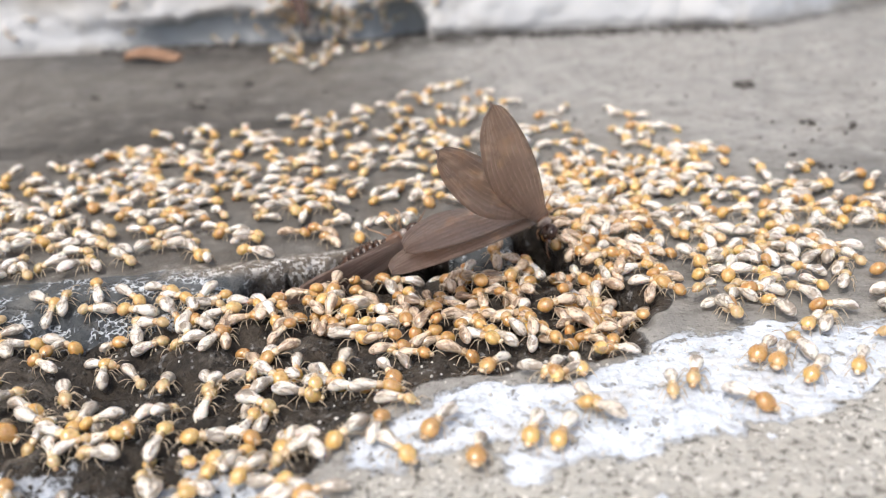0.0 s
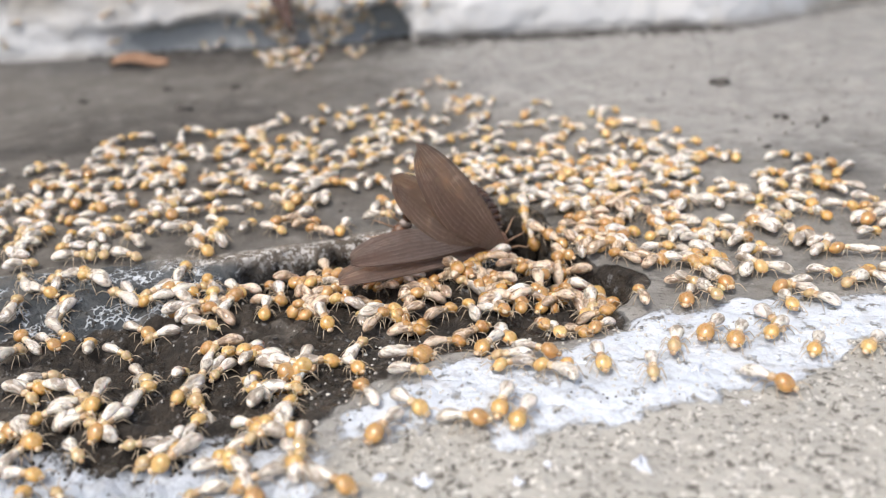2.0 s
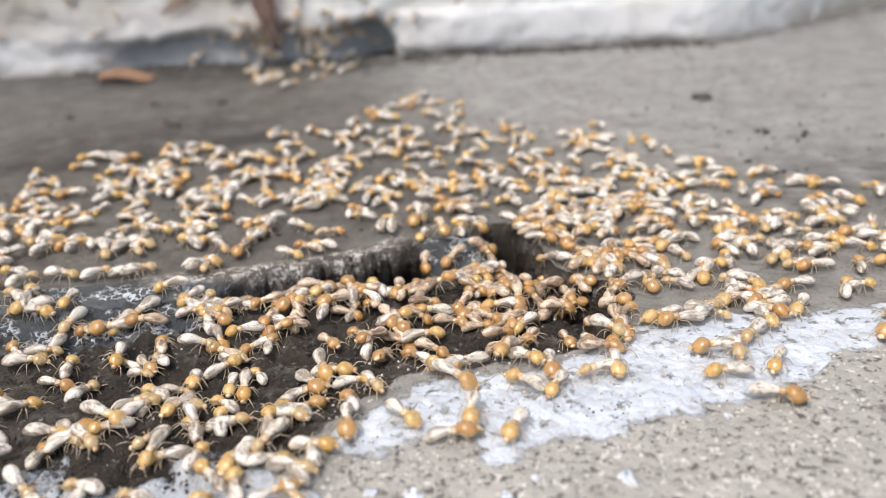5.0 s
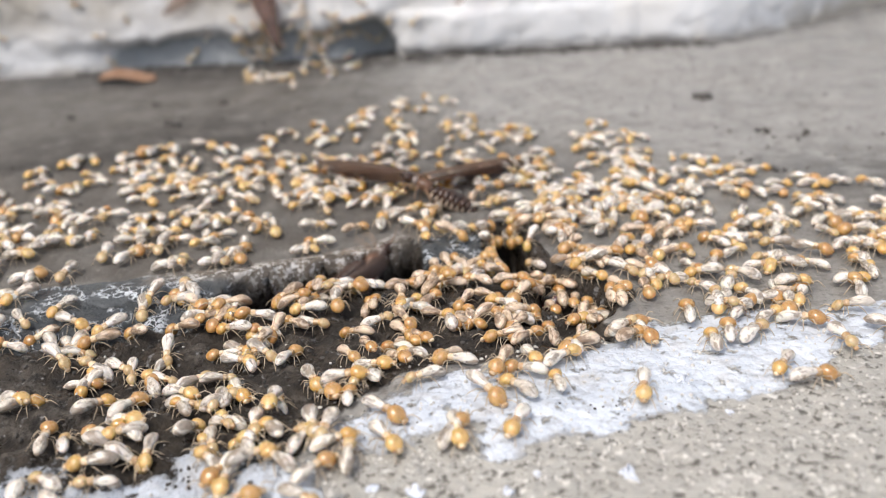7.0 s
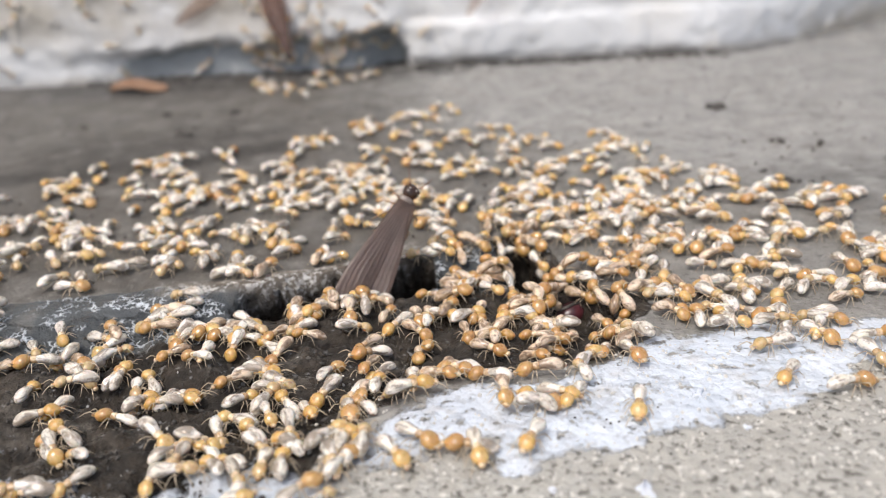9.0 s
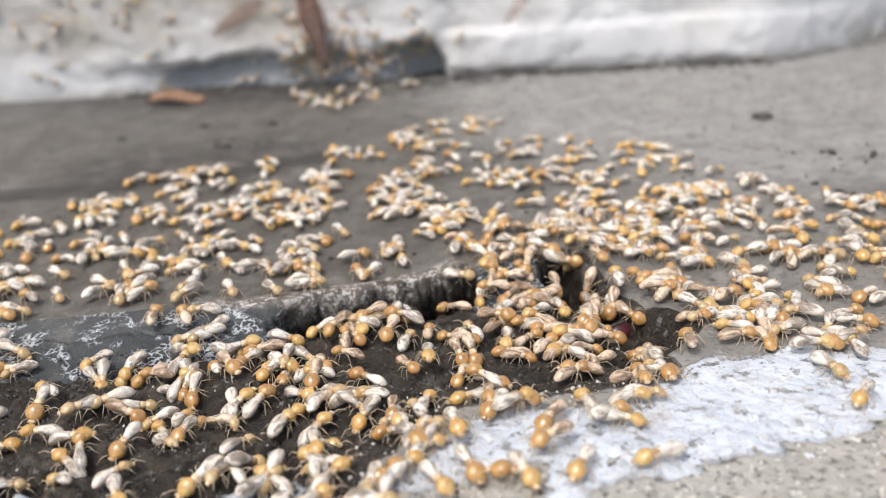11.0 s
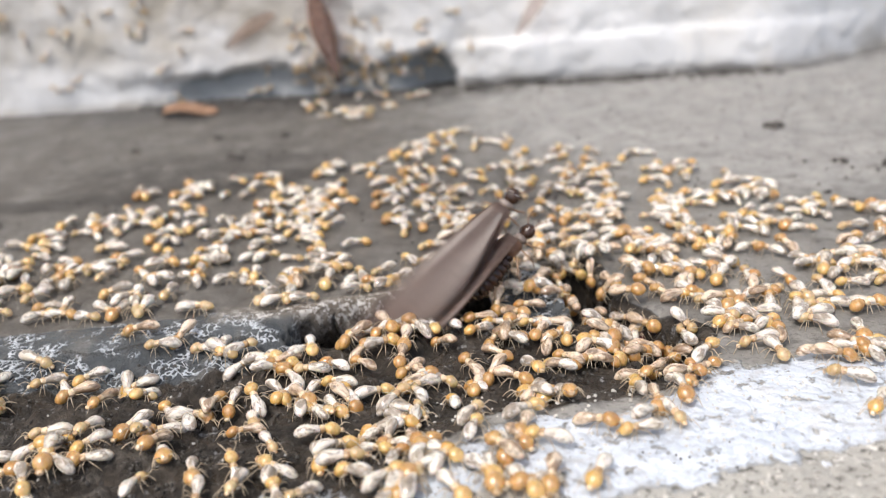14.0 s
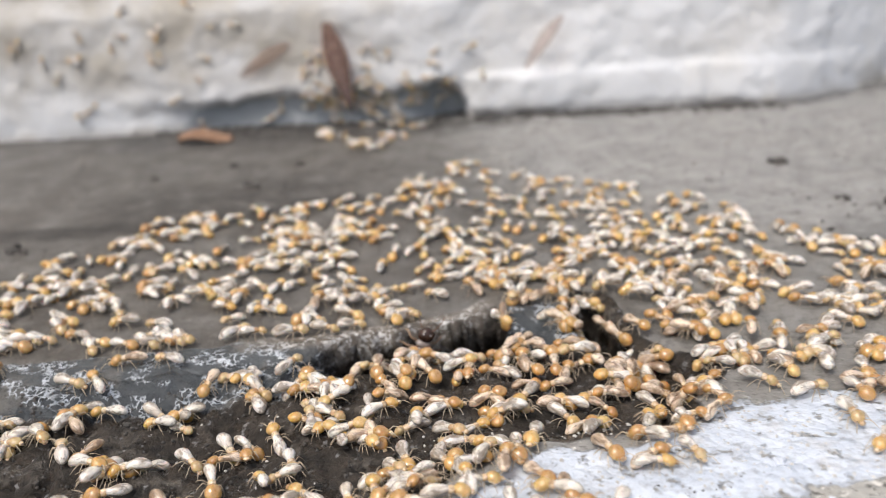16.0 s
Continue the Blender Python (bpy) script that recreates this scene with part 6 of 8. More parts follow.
# ---- the winged termites' ways ----
ALATES = [
    ([
        (0, 1.418, 0.371, 0.267, 0.399, -0.648, -0.648, -0.494, -0.748, 0.443),
        (0.25, 1.332, 0.371, -0.023, 0.399, -0.648, -0.648, -0.494, -0.748, 0.443),
        (0.5, 1.207, 0.321, -0.297, 0.399, -0.648, -0.648, -0.494, -0.748, 0.443),
        (0.75, 1.178, 0.321, -0.345, 0.399, -0.648, -0.648, -0.494, -0.748, 0.443),
        (1, 1.167, 0.321, -0.375, 0.399, -0.648, -0.648, -0.494, -0.748, 0.443),
        (1.5, 1.273, 0.321, -0.609, 0.399, -0.648, -0.648, -0.494, -0.748, 0.443),
        (2, 1.08, 0.321, -0.333, 0.399, -0.648, -0.648, -0.494, -0.748, 0.443),
        (2.3, 1.086, 0.321, -0.363, 0.399, -0.648, -0.648, -0.494, -0.748, 0.443),
        (2.5, 1.095, 0.321, -0.389, 0.399, -0.648, -0.648, -0.494, -0.748, 0.443),
        (3, 1.103, 0.271, -0.61, 0.399, -0.648, -0.648, -0.494, -0.748, 0.443),
        (3.12, 1.183, 0.355, -0.588, 0.505, -0.303, -0.808, -0.822, -0.456, -0.343),
        (3.25, 1.176, 0.368, -0.604, 0.503, 0.121, -0.856, -0.815, 0.396, -0.423),
        (3.5, 1.123, 0.275, -0.619, 0.503, 0.121, -0.856, -0.502, 0.847, -0.176),
        (4, 1.035, 0.225, -0.455, 0.503, 0.121, -0.856, -0.502, 0.847, -0.176),
        (4.3, 1.047, 0.225, -0.468, 0.503, 0.121, -0.856, -0.502, 0.847, -0.176),
        (4.6, 0.91, -0.15, 0.05, 0.61, 0, -0.79, -0.5, 0.87, 0.12),
        (4.66, 1.32, 0.85, 3.05, 0, 0.3, 1, 0, -1, 0.3),
        (4.76, 2.75, 6.92, 9.08, 0, 0.3, 1, 0, -1, 0.3),
        (5.1, 5, 15.55, 9, 0, 0.05, 1, 0, -1, 0),
    ], {
        ("front_wing", 1): [(0, -0.201, 0.33, 0.922, 0.961, 0.248, 0.121), (0.25, -0.44, 0.389, 0.809, 0.894, 0.268, 0.358), (0.5, -0.854, 0.351, 0.383, 0.515, 0.47, 0.717), (0.75, -0.481, 0.365, 0.797, 0.868, 0.324, 0.375), (1, -0.356, 0.299, 0.885, 0.898, 0.372, 0.235), (1.5, -0.207, 0.261, 0.943, 0.902, 0.424, 0.081), (2, -0.274, 0.208, 0.939, 0.859, 0.492, 0.142), (2.3, -0.587, 0.332, 0.738, 0.799, 0.385, 0.462), (2.5, -0.842, 0.363, 0.399, 0.535, 0.467, 0.705), (3, -0.76, 0.471, 0.448, 0.635, 0.394, 0.664), (3.12, -0.808, 0.586, -0.062, 0.561, 0.797, 0.222), (3.25, -0.46, -0.733, 0.501, -0.861, 0.23, -0.454), (3.5, -0.264, 0.085, 0.961, -0.936, 0.22, -0.276), (4, -0.147, 0.187, 0.971, -0.913, 0.353, -0.206), (4.3, -0.148, 0.186, 0.971, -0.913, 0.353, -0.207), (4.5, -1, 0.01, 0.05, 0, 0.08, 1), (16, -1, 0.01, 0.05, 0, 0.08, 1)],
        ("hind_wing", 1): [(0, -0.149, 0.019, 0.989, 0.761, 0.641, 0.103), (0.25, -0.328, 0.088, 0.941, 0.827, 0.509, 0.24), (0.5, -0.491, 0.152, 0.858, 0.813, 0.435, 0.387), (0.75, -0.421, 0.109, 0.901, 0.813, 0.487, 0.321), (1, -0.361, 0.044, 0.931, 0.781, 0.56, 0.277), (1.5, -0.166, -0.03, 0.986, 0.672, 0.728, 0.135), (2, -0.219, 0.01, 0.976, 0.745, 0.647, 0.161), (2.3, -0.475, 0.06, 0.878, 0.772, 0.507, 0.383), (2.5, -0.804, 0.036, 0.593, 0.539, 0.464, 0.703), (3, -0.867, 0.215, 0.449, 0.497, 0.43, 0.754), (3.12, -0.994, 0.105, 0.004, 0.104, 0.977, 0.185), (3.25, -0.42, -0.634, 0.649, -0.906, 0.338, -0.256), (3.5, -0.127, 0.111, 0.986, -0.897, 0.412, -0.162), (4, -0.029, 0.175, 0.984, -0.843, 0.525, -0.118), (4.3, -0.029, 0.175, 0.984, -0.843, 0.525, -0.118), (4.5, -1, 0.02, 0.05, 0, 0.08, 1), (16, -1, 0.02, 0.05, 0, 0.08, 1)],
        ("front_wing", -1): [(0, 0.137, -0.348, 0.927, -0.57, 0.738, 0.361), (0.25, 0.076, -0.301, 0.951, -0.522, 0.8, 0.295), (0.5, 0.003, -0.29, 0.957, -0.471, 0.844, 0.257), (0.75, 0.032, -0.278, 0.96, -0.49, 0.833, 0.257), (1, 0.022, -0.315, 0.949, -0.492, 0.823, 0.285), (1.5, 0.021, -0.141, 0.99, -0.407, 0.903, 0.137), (2, 0.009, -0.38, 0.925, -0.488, 0.806, 0.336), (2.3, 0.004, -0.346, 0.938, -0.471, 0.827, 0.307), (2.5, -0.013, -0.326, 0.945, -0.449, 0.847, 0.286), (3, -0.093, -0.277, 0.957, -0.378, 0.898, 0.223), (3.12, -0.448, 0.451, 0.772, -0.492, 0.597, -0.634), (3.25, -0.698, 0.67, 0.255, -0.587, -0.33, -0.739), (3.5, -0.696, 0.701, -0.154, -0.598, -0.685, -0.415), (4, -0.622, 0.711, -0.328, -0.636, -0.703, -0.318), (4.3, -0.622, 0.711, -0.327, -0.636, -0.703, -0.319), (4.5, -1, -0.01, 0.05, 0, -0.08, 1), (16, -1, -0.01, 0.05, 0, -0.08, 1)],
        ("hind_wing", -1): [(0, 0.128, -0.31, 0.942, -0.406, 0.85, 0.335), (0.25, 0.069, -0.267, 0.961, -0.351, 0.895, 0.274), (0.5, 0.008, -0.223, 0.975, -0.286, 0.934, 0.216), (0.75, 0.029, -0.202, 0.979, -0.293, 0.935, 0.202), (1, 0.02, -0.239, 0.971, -0.3, 0.925, 0.234), (1.5, -0.022, -0.135, 0.991, -0.188, 0.974, 0.129), (2, -0.012, -0.358, 0.934, -0.311, 0.889, 0.337), (2.3, -0.023, -0.329, 0.944, -0.287, 0.907, 0.309), (2.5, -0.024, -0.294, 0.956, -0.268, 0.923, 0.277), (3, -0.123, -0.226, 0.966, -0.159, 0.966, 0.206), (3.12, -0.477, 0.49, 0.729, -0.287, 0.697, -0.657), (3.25, -0.73, 0.645, 0.228, -0.459, -0.215, -0.862), (3.5, -0.721, 0.67, -0.178, -0.477, -0.666, -0.573), (4, -0.62, 0.692, -0.37, -0.534, -0.718, -0.446), (4.3, -0.62, 0.692, -0.369, -0.535, -0.717, -0.447), (4.5, -1, -0.02, 0.05, 0, -0.08, 1), (16, -1, -0.02, 0.05, 0, -0.08, 1)],
    }),
    ([
        (0, -0.43, 0.25, 0.58, 0.85, 0, 0.53, 0.45, -0.92, 0.03),
        (0.4, -0.16, 0.25, 0.61, 0.87, 0, 0.49, 0.45, -0.92, 0.02),
        (0.8, -0.02, 0.25, 0.85, 0.83, 0, 0.56, 0.45, -0.92, 0.02),
        (1.2, 0.04, 0.25, 1.09, 0.76, 0, 0.65, 0.45, -0.92, 0.02),
        (1.5, 0.29, 0.25, 1.15, 0.8, 0, 0.6, 0.45, -0.92, 0.02),
        (1.65, 0.12, 0.25, 1.22, 0.77, 0, 0.64, 0.45, -0.92, 0.02),
        (1.85, -0.4, 0.25, 0.63, 0.56, 0, 0.83, 0.75, -0.63, 0.05),
        (2.2, -0.15, 0.25, 0.81, 0.5, 0, 0.86, 0.75, -0.63, 0.05),
        (2.6, -0.08, 0.25, 1.29, 0.32, 0, 0.95, 0.75, -0.59, 0.15),
        (3, -0.2, 0.25, 1.2, 0.29, 0, 0.96, 0.7, -0.68, 0.18),
        (3.35, 0.36, 1, 1.65, 0.34, 0.51, 0.79, 0.5, -0.78, 0.22),
        (3.6, 0.46, 1.3, 1.61, 0.36, 0.63, 0.69, 0.4, -0.83, 0.35),
        (3.8, 0.95, 1.5, 1.13, 0.59, 0.69, 0.43, 0.5, -0.81, 0.13),
        (4, 1.14, 1.7, 1.27, 0.62, 0.64, 0.45, 0.4, -0.91, 0.17),
        (4.2, 0, 0.8, 2.38, 0.5, 0, 0.87, 0, -0.75, 0.53),
        (4.26, -0.4, 1.8, 5.38, 0, 0.3, 1, 0, -1, 0.3),
        (4.36, -1.8, 7.44, 11.71, 0, 0.3, 1, 0, -1, 0.3),
        (4.7, -4, 15.55, 12, 0, 0.05, 1, 0, -1, 0),
    ], {
        ("front_wing", 1): [(0, -1, 0.01, 0.05, 0, 0.08, 1), (3.97, -1, 0.01, 0.05, 0, 0.08, 1), (4.12, 0.92, -0.09, 0.39, -0.22, 0.63, 0.81), (4.32, 0.62, -0.78, -0.07, 0.41, 0, 0.96), (4.62, 0.51, -0.84, -0.16, 0.41, 0, 0.96), (4.92, -1, 0.01, 0.05, 0, 0.08, 1), (16, -1, 0.01, 0.05, 0, 0.08, 1)],
        ("hind_wing", 1): [(0, -1, 0.02, 0.05, 0, 0.08, 1), (3.97, -1, 0.02, 0.05, 0, 0.08, 1), (4.12, 0.8, -0.39, 0.46, -0.22, 0.63, 0.81), (4.32, 0.33, -0.94, -0.04, 0.41, 0, 0.96), (4.62, 0.21, -0.97, -0.14, 0.41, 0, 0.96), (4.92, -1, 0.02, 0.05, 0, 0.08, 1), (16, -1, 0.02, 0.05, 0, 0.08, 1)],
        ("front_wing", -1): [(0, -1, -0.01, 0.05, 0, -0.08, 1), (3.97, -1, -0.01, 0.05, 0, -0.08, 1), (4.12, -0.13, 0.8, -0.59, -0.22, 0.63, 0.81), (4.32, 0.62, 0.78, -0.07, 0.41, 0, 0.96), (4.62, 0.51, 0.84, -0.16, 0.41, 0, 0.96), (4.92, -1, -0.01, 0.05, 0, -0.08, 1), (16, -1, -0.01, 0.05, 0, -0.08, 1)],
        ("hind_wing", -1): [(0, -1, -0.02, 0.05, 0, -0.08, 1), (3.97, -1, -0.02, 0.05, 0, -0.08, 1), (4.12, -0.4, 0.64, -0.66, -0.22, 0.63, 0.81), (4.32, 0.33, 0.94, -0.04, 0.41, 0, 0.96), (4.62, 0.21, 0.97, -0.14, 0.41, 0, 0.96), (4.92, -1, -0.02, 0.05, 0, -0.08, 1), (16, -1, -0.02, 0.05, 0, -0.08, 1)],
    }),
    ([
        (0, -1.81, 0.2, -3.2, 0.33, 0, 0.94, 0.5, -0.83, 0.36),
        (0.75, -1.81, 0.2, -1.6, 0.33, 0, 0.94, 0.5, -0.83, 0.36),
        (0.95, -1.48, 0.2, 0.66, 0.33, 0, 0.94, 0.5, -0.83, 0.36),
        (1.2, -1.56, 0.2, 0.98, 0.23, 0, 0.97, 0.5, -0.83, 0.36),
        (1.5, -1.35, 0.2, 1.31, 0.32, 0, 0.95, 0.5, -0.83, 0.36),
        (1.65, -1.45, 0.2, 1.44, 0.23, 0, 0.97, 0.6, -0.73, 0.32),
        (1.82, -1.51, 0.2, 2.11, 0.06, 0, 1, 0.2, -0.92, 0.4),
        (1.89, -1.37, 0.8, 2.54, 0.04, 0, 1, 0, -0.88, 0.49),
        (1.95, -1.93, 1.8, 5.54, 0, 0.3, 1, 0, -1, 0.3),
        (2.05, -3.9, 7.44, 10.9, 0, 0.3, 1, 0, -1, 0.3),
        (2.39, -7, 15.55, 10, 0, 0.05, 1, 0, -1, 0),
    ], {
        ("front_wing", 1): [(0, -1, 0.01, 0.05, 0, 0.08, 1), (1.8, -1, 0.01, 0.05, 0, 0.08, 1), (1.95, 0.51, -0.84, -0.17, 0.41, 0, 0.96), (2.15, 0.62, -0.78, -0.07, 0.41, 0, 0.96), (2.45, 0.46, -0.84, -0.28, 0.63, 0, 0.83), (2.75, -1, 0.01, 0.05, 0, 0.08, 1), (16, -1, 0.01, 0.05, 0, 0.08, 1)],
        ("hind_wing", 1): [(0, -1, 0.02, 0.05, 0, 0.08, 1), (1.8, -1, 0.02, 0.05, 0, 0.08, 1), (1.95, 0.21, -0.97, -0.14, 0.41, 0, 0.96), (2.15, 0.33, -0.94, -0.04, 0.41, 0, 0.96), (2.45, 0.17, -0.97, -0.19, 0.63, 0, 0.83), (2.75, -1, 0.02, 0.05, 0, 0.08, 1), (16, -1, 0.02, 0.05, 0, 0.08, 1)],
        ("front_wing", -1): [(0, -1, -0.01, 0.05, 0, -0.08, 1), (1.8, -1, -0.01, 0.05, 0, -0.08, 1), (1.95, 0.51, 0.84, -0.17, 0.41, 0, 0.96), (2.15, 0.62, 0.78, -0.07, 0.41, 0, 0.96), (2.45, 0.46, 0.84, -0.28, 0.63, 0, 0.83), (2.75, -1, -0.01, 0.05, 0, -0.08, 1), (16, -1, -0.01, 0.05, 0, -0.08, 1)],
        ("hind_wing", -1): [(0, -1, -0.02, 0.05, 0, -0.08, 1), (1.8, -1, -0.02, 0.05, 0, -0.08, 1), (1.95, 0.21, 0.97, -0.14, 0.41, 0, 0.96), (2.15, 0.33, 0.94, -0.04, 0.41, 0, 0.96), (2.45, 0.17, 0.97, -0.19, 0.63, 0, 0.83), (2.75, -1, -0.02, 0.05, 0, -0.08, 1), (16, -1, -0.02, 0.05, 0, -0.08, 1)],
    }),
    ([
        (0, -1.76, 0.15, -3.2, 0.31, 0, 0.95, 0.2, -0.92, 0.39),
        (2.9, -1.76, 0.15, -1.6, 0.31, 0, 0.95, 0.2, -0.92, 0.39),
        (3.2, -1.45, 0.15, 0.09, 0.31, 0, 0.95, 0.2, -0.92, 0.39),
        (3.6, -1.62, 0.15, 0.31, 0.13, 0, 0.99, 0.2, -0.92, 0.39),
        (3.85, -1.65, 0.15, 0.54, 0.06, 0, 1, 0.2, -0.92, 0.39),
        (4, -1.53, 0.15, 1.2, 0.03, 0, 1, 0.1, -0.92, 0.39),
        (4.3, -1.57, 0.15, 1.23, 0.06, 0, 1, 0.1, -0.92, 0.39),
        (4.6, -1.57, 0.15, 1.23, 0.06, 0, 1, 0.1, -0.92, 0.39),
        (4.66, -2.41, 1.15, 4.23, 0, 0.3, 1, 0, -1, 0.3),
        (4.76, -5.36, 7.06, 10.63, 0, 0.3, 1, 0, -1, 0.3),
        (5.1, -10, 15.5, 11, 0, 0.05, 1, 0, -1, 0),
    ], {
        ("front_wing", 1): [(0, -1, 0.01, 0.05, 0, 0.08, 1), (4.55, -1, 0.01, 0.05, 0, 0.08, 1), (4.7, 0.51, -0.84, -0.16, 0.4, 0, 0.96), (4.9, 0.62, -0.78, -0.07, 0.4, 0, 0.96), (5.2, 0.46, -0.84, -0.28, 0.62, 0, 0.84), (5.5, -1, 0.01, 0.05, 0, 0.08, 1), (16, -1, 0.01, 0.05, 0, 0.08, 1)],
        ("hind_wing", 1): [(0, -1, 0.02, 0.05, 0, 0.08, 1), (4.55, -1, 0.02, 0.05, 0, 0.08, 1), (4.7, 0.21, -0.97, -0.14, 0.4, 0, 0.96), (4.9, 0.33, -0.94, -0.04, 0.4, 0, 0.96), (5.2, 0.18, -0.97, -0.18, 0.62, 0, 0.84), (5.5, -1, 0.02, 0.05, 0, 0.08, 1), (16, -1, 0.02, 0.05, 0, 0.08, 1)],
        ("front_wing", -1): [(0, -1, -0.01, 0.05, 0, -0.08, 1), (4.55, -1, -0.01, 0.05, 0, -0.08, 1), (4.7, 0.51, 0.84, -0.16, 0.4, 0, 0.96), (4.9, 0.62, 0.78, -0.07, 0.4, 0, 0.96), (5.2, 0.46, 0.84, -0.28, 0.62, 0, 0.84), (5.5, -1, -0.01, 0.05, 0, -0.08, 1), (16, -1, -0.01, 0.05, 0, -0.08, 1)],
        ("hind_wing", -1): [(0, -1, -0.02, 0.05, 0, -0.08, 1), (4.55, -1, -0.02, 0.05, 0, -0.08, 1), (4.7, 0.21, 0.97, -0.14, 0.4, 0, 0.96), (4.9, 0.33, 0.94, -0.04, 0.4, 0, 0.96), (5.2, 0.18, 0.97, -0.18, 0.62, 0, 0.84), (5.5, -1, -0.02, 0.05, 0, -0.08, 1), (16, -1, -0.02, 0.05, 0, -0.08, 1)],
    }),
    ([
        (0, 0.32, 2.01, -3.2, -0.62, 0.74, 0.24, 0.05, -0.57, 0.84),
        (5, 0.32, 2.01, -1.6, -0.62, 0.74, 0.24, 0.05, -0.57, 0.84),
        (6, -0.457, 2.77, 0.557, -0.869, 0.307, 0.388, 0.473, 0.286, 0.833),
        (6.5, -0.436, 2.77, 0.541, -0.869, 0.307, 0.388, 0.473, 0.286, 0.833),
        (6.8, -0.407, 2.77, 0.563, -0.869, 0.307, 0.388, 0.473, 0.286, 0.833),
        (7, -0.338, 2.77, 0.575, -0.869, 0.307, 0.388, 0.473, 0.286, 0.833),
        (7.2, -0.422, 2.77, 0.61, -0.869, 0.307, 0.388, 0.473, 0.286, 0.833),
        (7.5, -0.664, 2.72, 0.694, -0.869, 0.307, 0.388, 0.473, 0.286, 0.833),
        (8, -0.97, 2.667, 0.699, -0.889, 0.303, 0.343, 0.431, 0.298, 0.852),
        (8.3, -0.886, 2.667, 0.776, -0.889, 0.303, 0.343, 0.431, 0.298, 0.852),
        (8.5, -0.836, 2.667, 0.837, -0.889, 0.303, 0.343, 0.431, 0.298, 0.852),
        (8.65, -0.58, 2.6, 0.79, -0.88, 0.25, 0.41, 0.05, -0.58, 0.83),
        (8.72, -0.58, 2.6, 0.79, -0.88, 0.25, 0.41, 0.05, -0.58, 0.83),
        (8.78, -0.32, 3.6, 3.79, 0, 0.3, 1, 0, -1, 0.3),
        (8.88, 0.58, 8.43, 11.28, 0, 0.3, 1, 0, -1, 0.3),
        (9.22, 2, 15.55, 13, 0, 0.05, 1, 0, -1, 0),
    ], {
        ("front_wing", 1): [(0, -1, 0.01, 0.05, 0, 0.08, 1), (5.2, -1, 0.01, 0.05, 0, 0.08, 1), (6, -0.662, -0.661, 0.354, 0.518, -0.061, 0.853), (6.5, -0.663, -0.659, 0.355, 0.517, -0.061, 0.854), (6.8, -0.41, -0.859, 0.306, 0.605, -0.005, 0.796), (7, -0.353, -0.87, 0.344, 0.682, 0.013, 0.731), (7.2, -0.364, -0.888, 0.281, 0.603, 0.005, 0.798), (7.5, -0.378, -0.894, 0.24, 0.541, -0.003, 0.841), (8, -0.606, -0.691, 0.394, 0.571, -0.032, 0.821), (8.3, -0.571, -0.69, 0.445, 0.627, -0.016, 0.779), (8.5, -0.557, -0.66, 0.504, 0.675, -0.006, 0.738), (8.7, 0.17, -0.84, 0.51, 0.06, 0.28, 1), (9.6, -1, 0.01, 0.05, 0, 0.08, 1), (16, -1, 0.01, 0.05, 0, 0.08, 1)],
        ("hind_wing", 1): [(0, -1, 0.02, 0.05, 0, 0.08, 1), (5.2, -1, 0.02, 0.05, 0, 0.08, 1), (6, -0.613, -0.716, 0.334, 0.562, -0.098, 0.821), (6.5, -0.614, -0.715, 0.335, 0.561, -0.097, 0.822), (6.8, -0.373, -0.883, 0.284, 0.649, -0.03, 0.76), (7, -0.32, -0.897, 0.306, 0.71, -0.013, 0.704), (7.2, -0.323, -0.911, 0.255, 0.648, -0.016, 0.762), (7.5, -0.332, -0.916, 0.226, 0.601, -0.021, 0.799), (8, -0.556, -0.736, 0.387, 0.627, -0.066, 0.776), (8.3, -0.515, -0.737, 0.438, 0.686, -0.049, 0.726), (8.5, -0.496, -0.709, 0.502, 0.738, -0.04, 0.673), (8.7, 0.06, -0.86, 0.51, 0.06, 0.28, 1), (9.6, -1, 0.02, 0.05, 0, 0.08, 1), (16, -1, 0.02, 0.05, 0, 0.08, 1)],
        ("front_wing", -1): [(0, -1, -0.01, 0.05, 0, -0.08, 1), (5.2, -1, -0.01, 0.05, 0, -0.08, 1), (6, -0.661, -0.678, 0.322, 0.214, 0.241, 0.947), (6.5, -0.662, -0.676, 0.323, 0.214, 0.242, 0.946), (6.8, -0.452, -0.856, 0.25, 0.172, 0.191, 0.966), (7, 0.789, -0.577, -0.212, 0.174, -0.122, 0.977), (7.2, -0.347, -0.914, 0.208, 0.15, 0.164, 0.975), (7.5, -0.366, -0.908, 0.202, 0.13, 0.165, 0.978), (8, -0.596, -0.717, 0.362, 0.26, 0.254, 0.932), (8.3, -0.56, -0.717, 0.414, 0.324, 0.27, 0.907), (8.5, -0.542, -0.694, 0.474, 0.391, 0.29, 0.873), (8.7, 0.73, -0.56, 0.4, 0.06, 0.28, 1), (9.6, -1, -0.01, 0.05, 0, -0.08, 1), (16, -1, -0.01, 0.05, 0, -0.08, 1)],
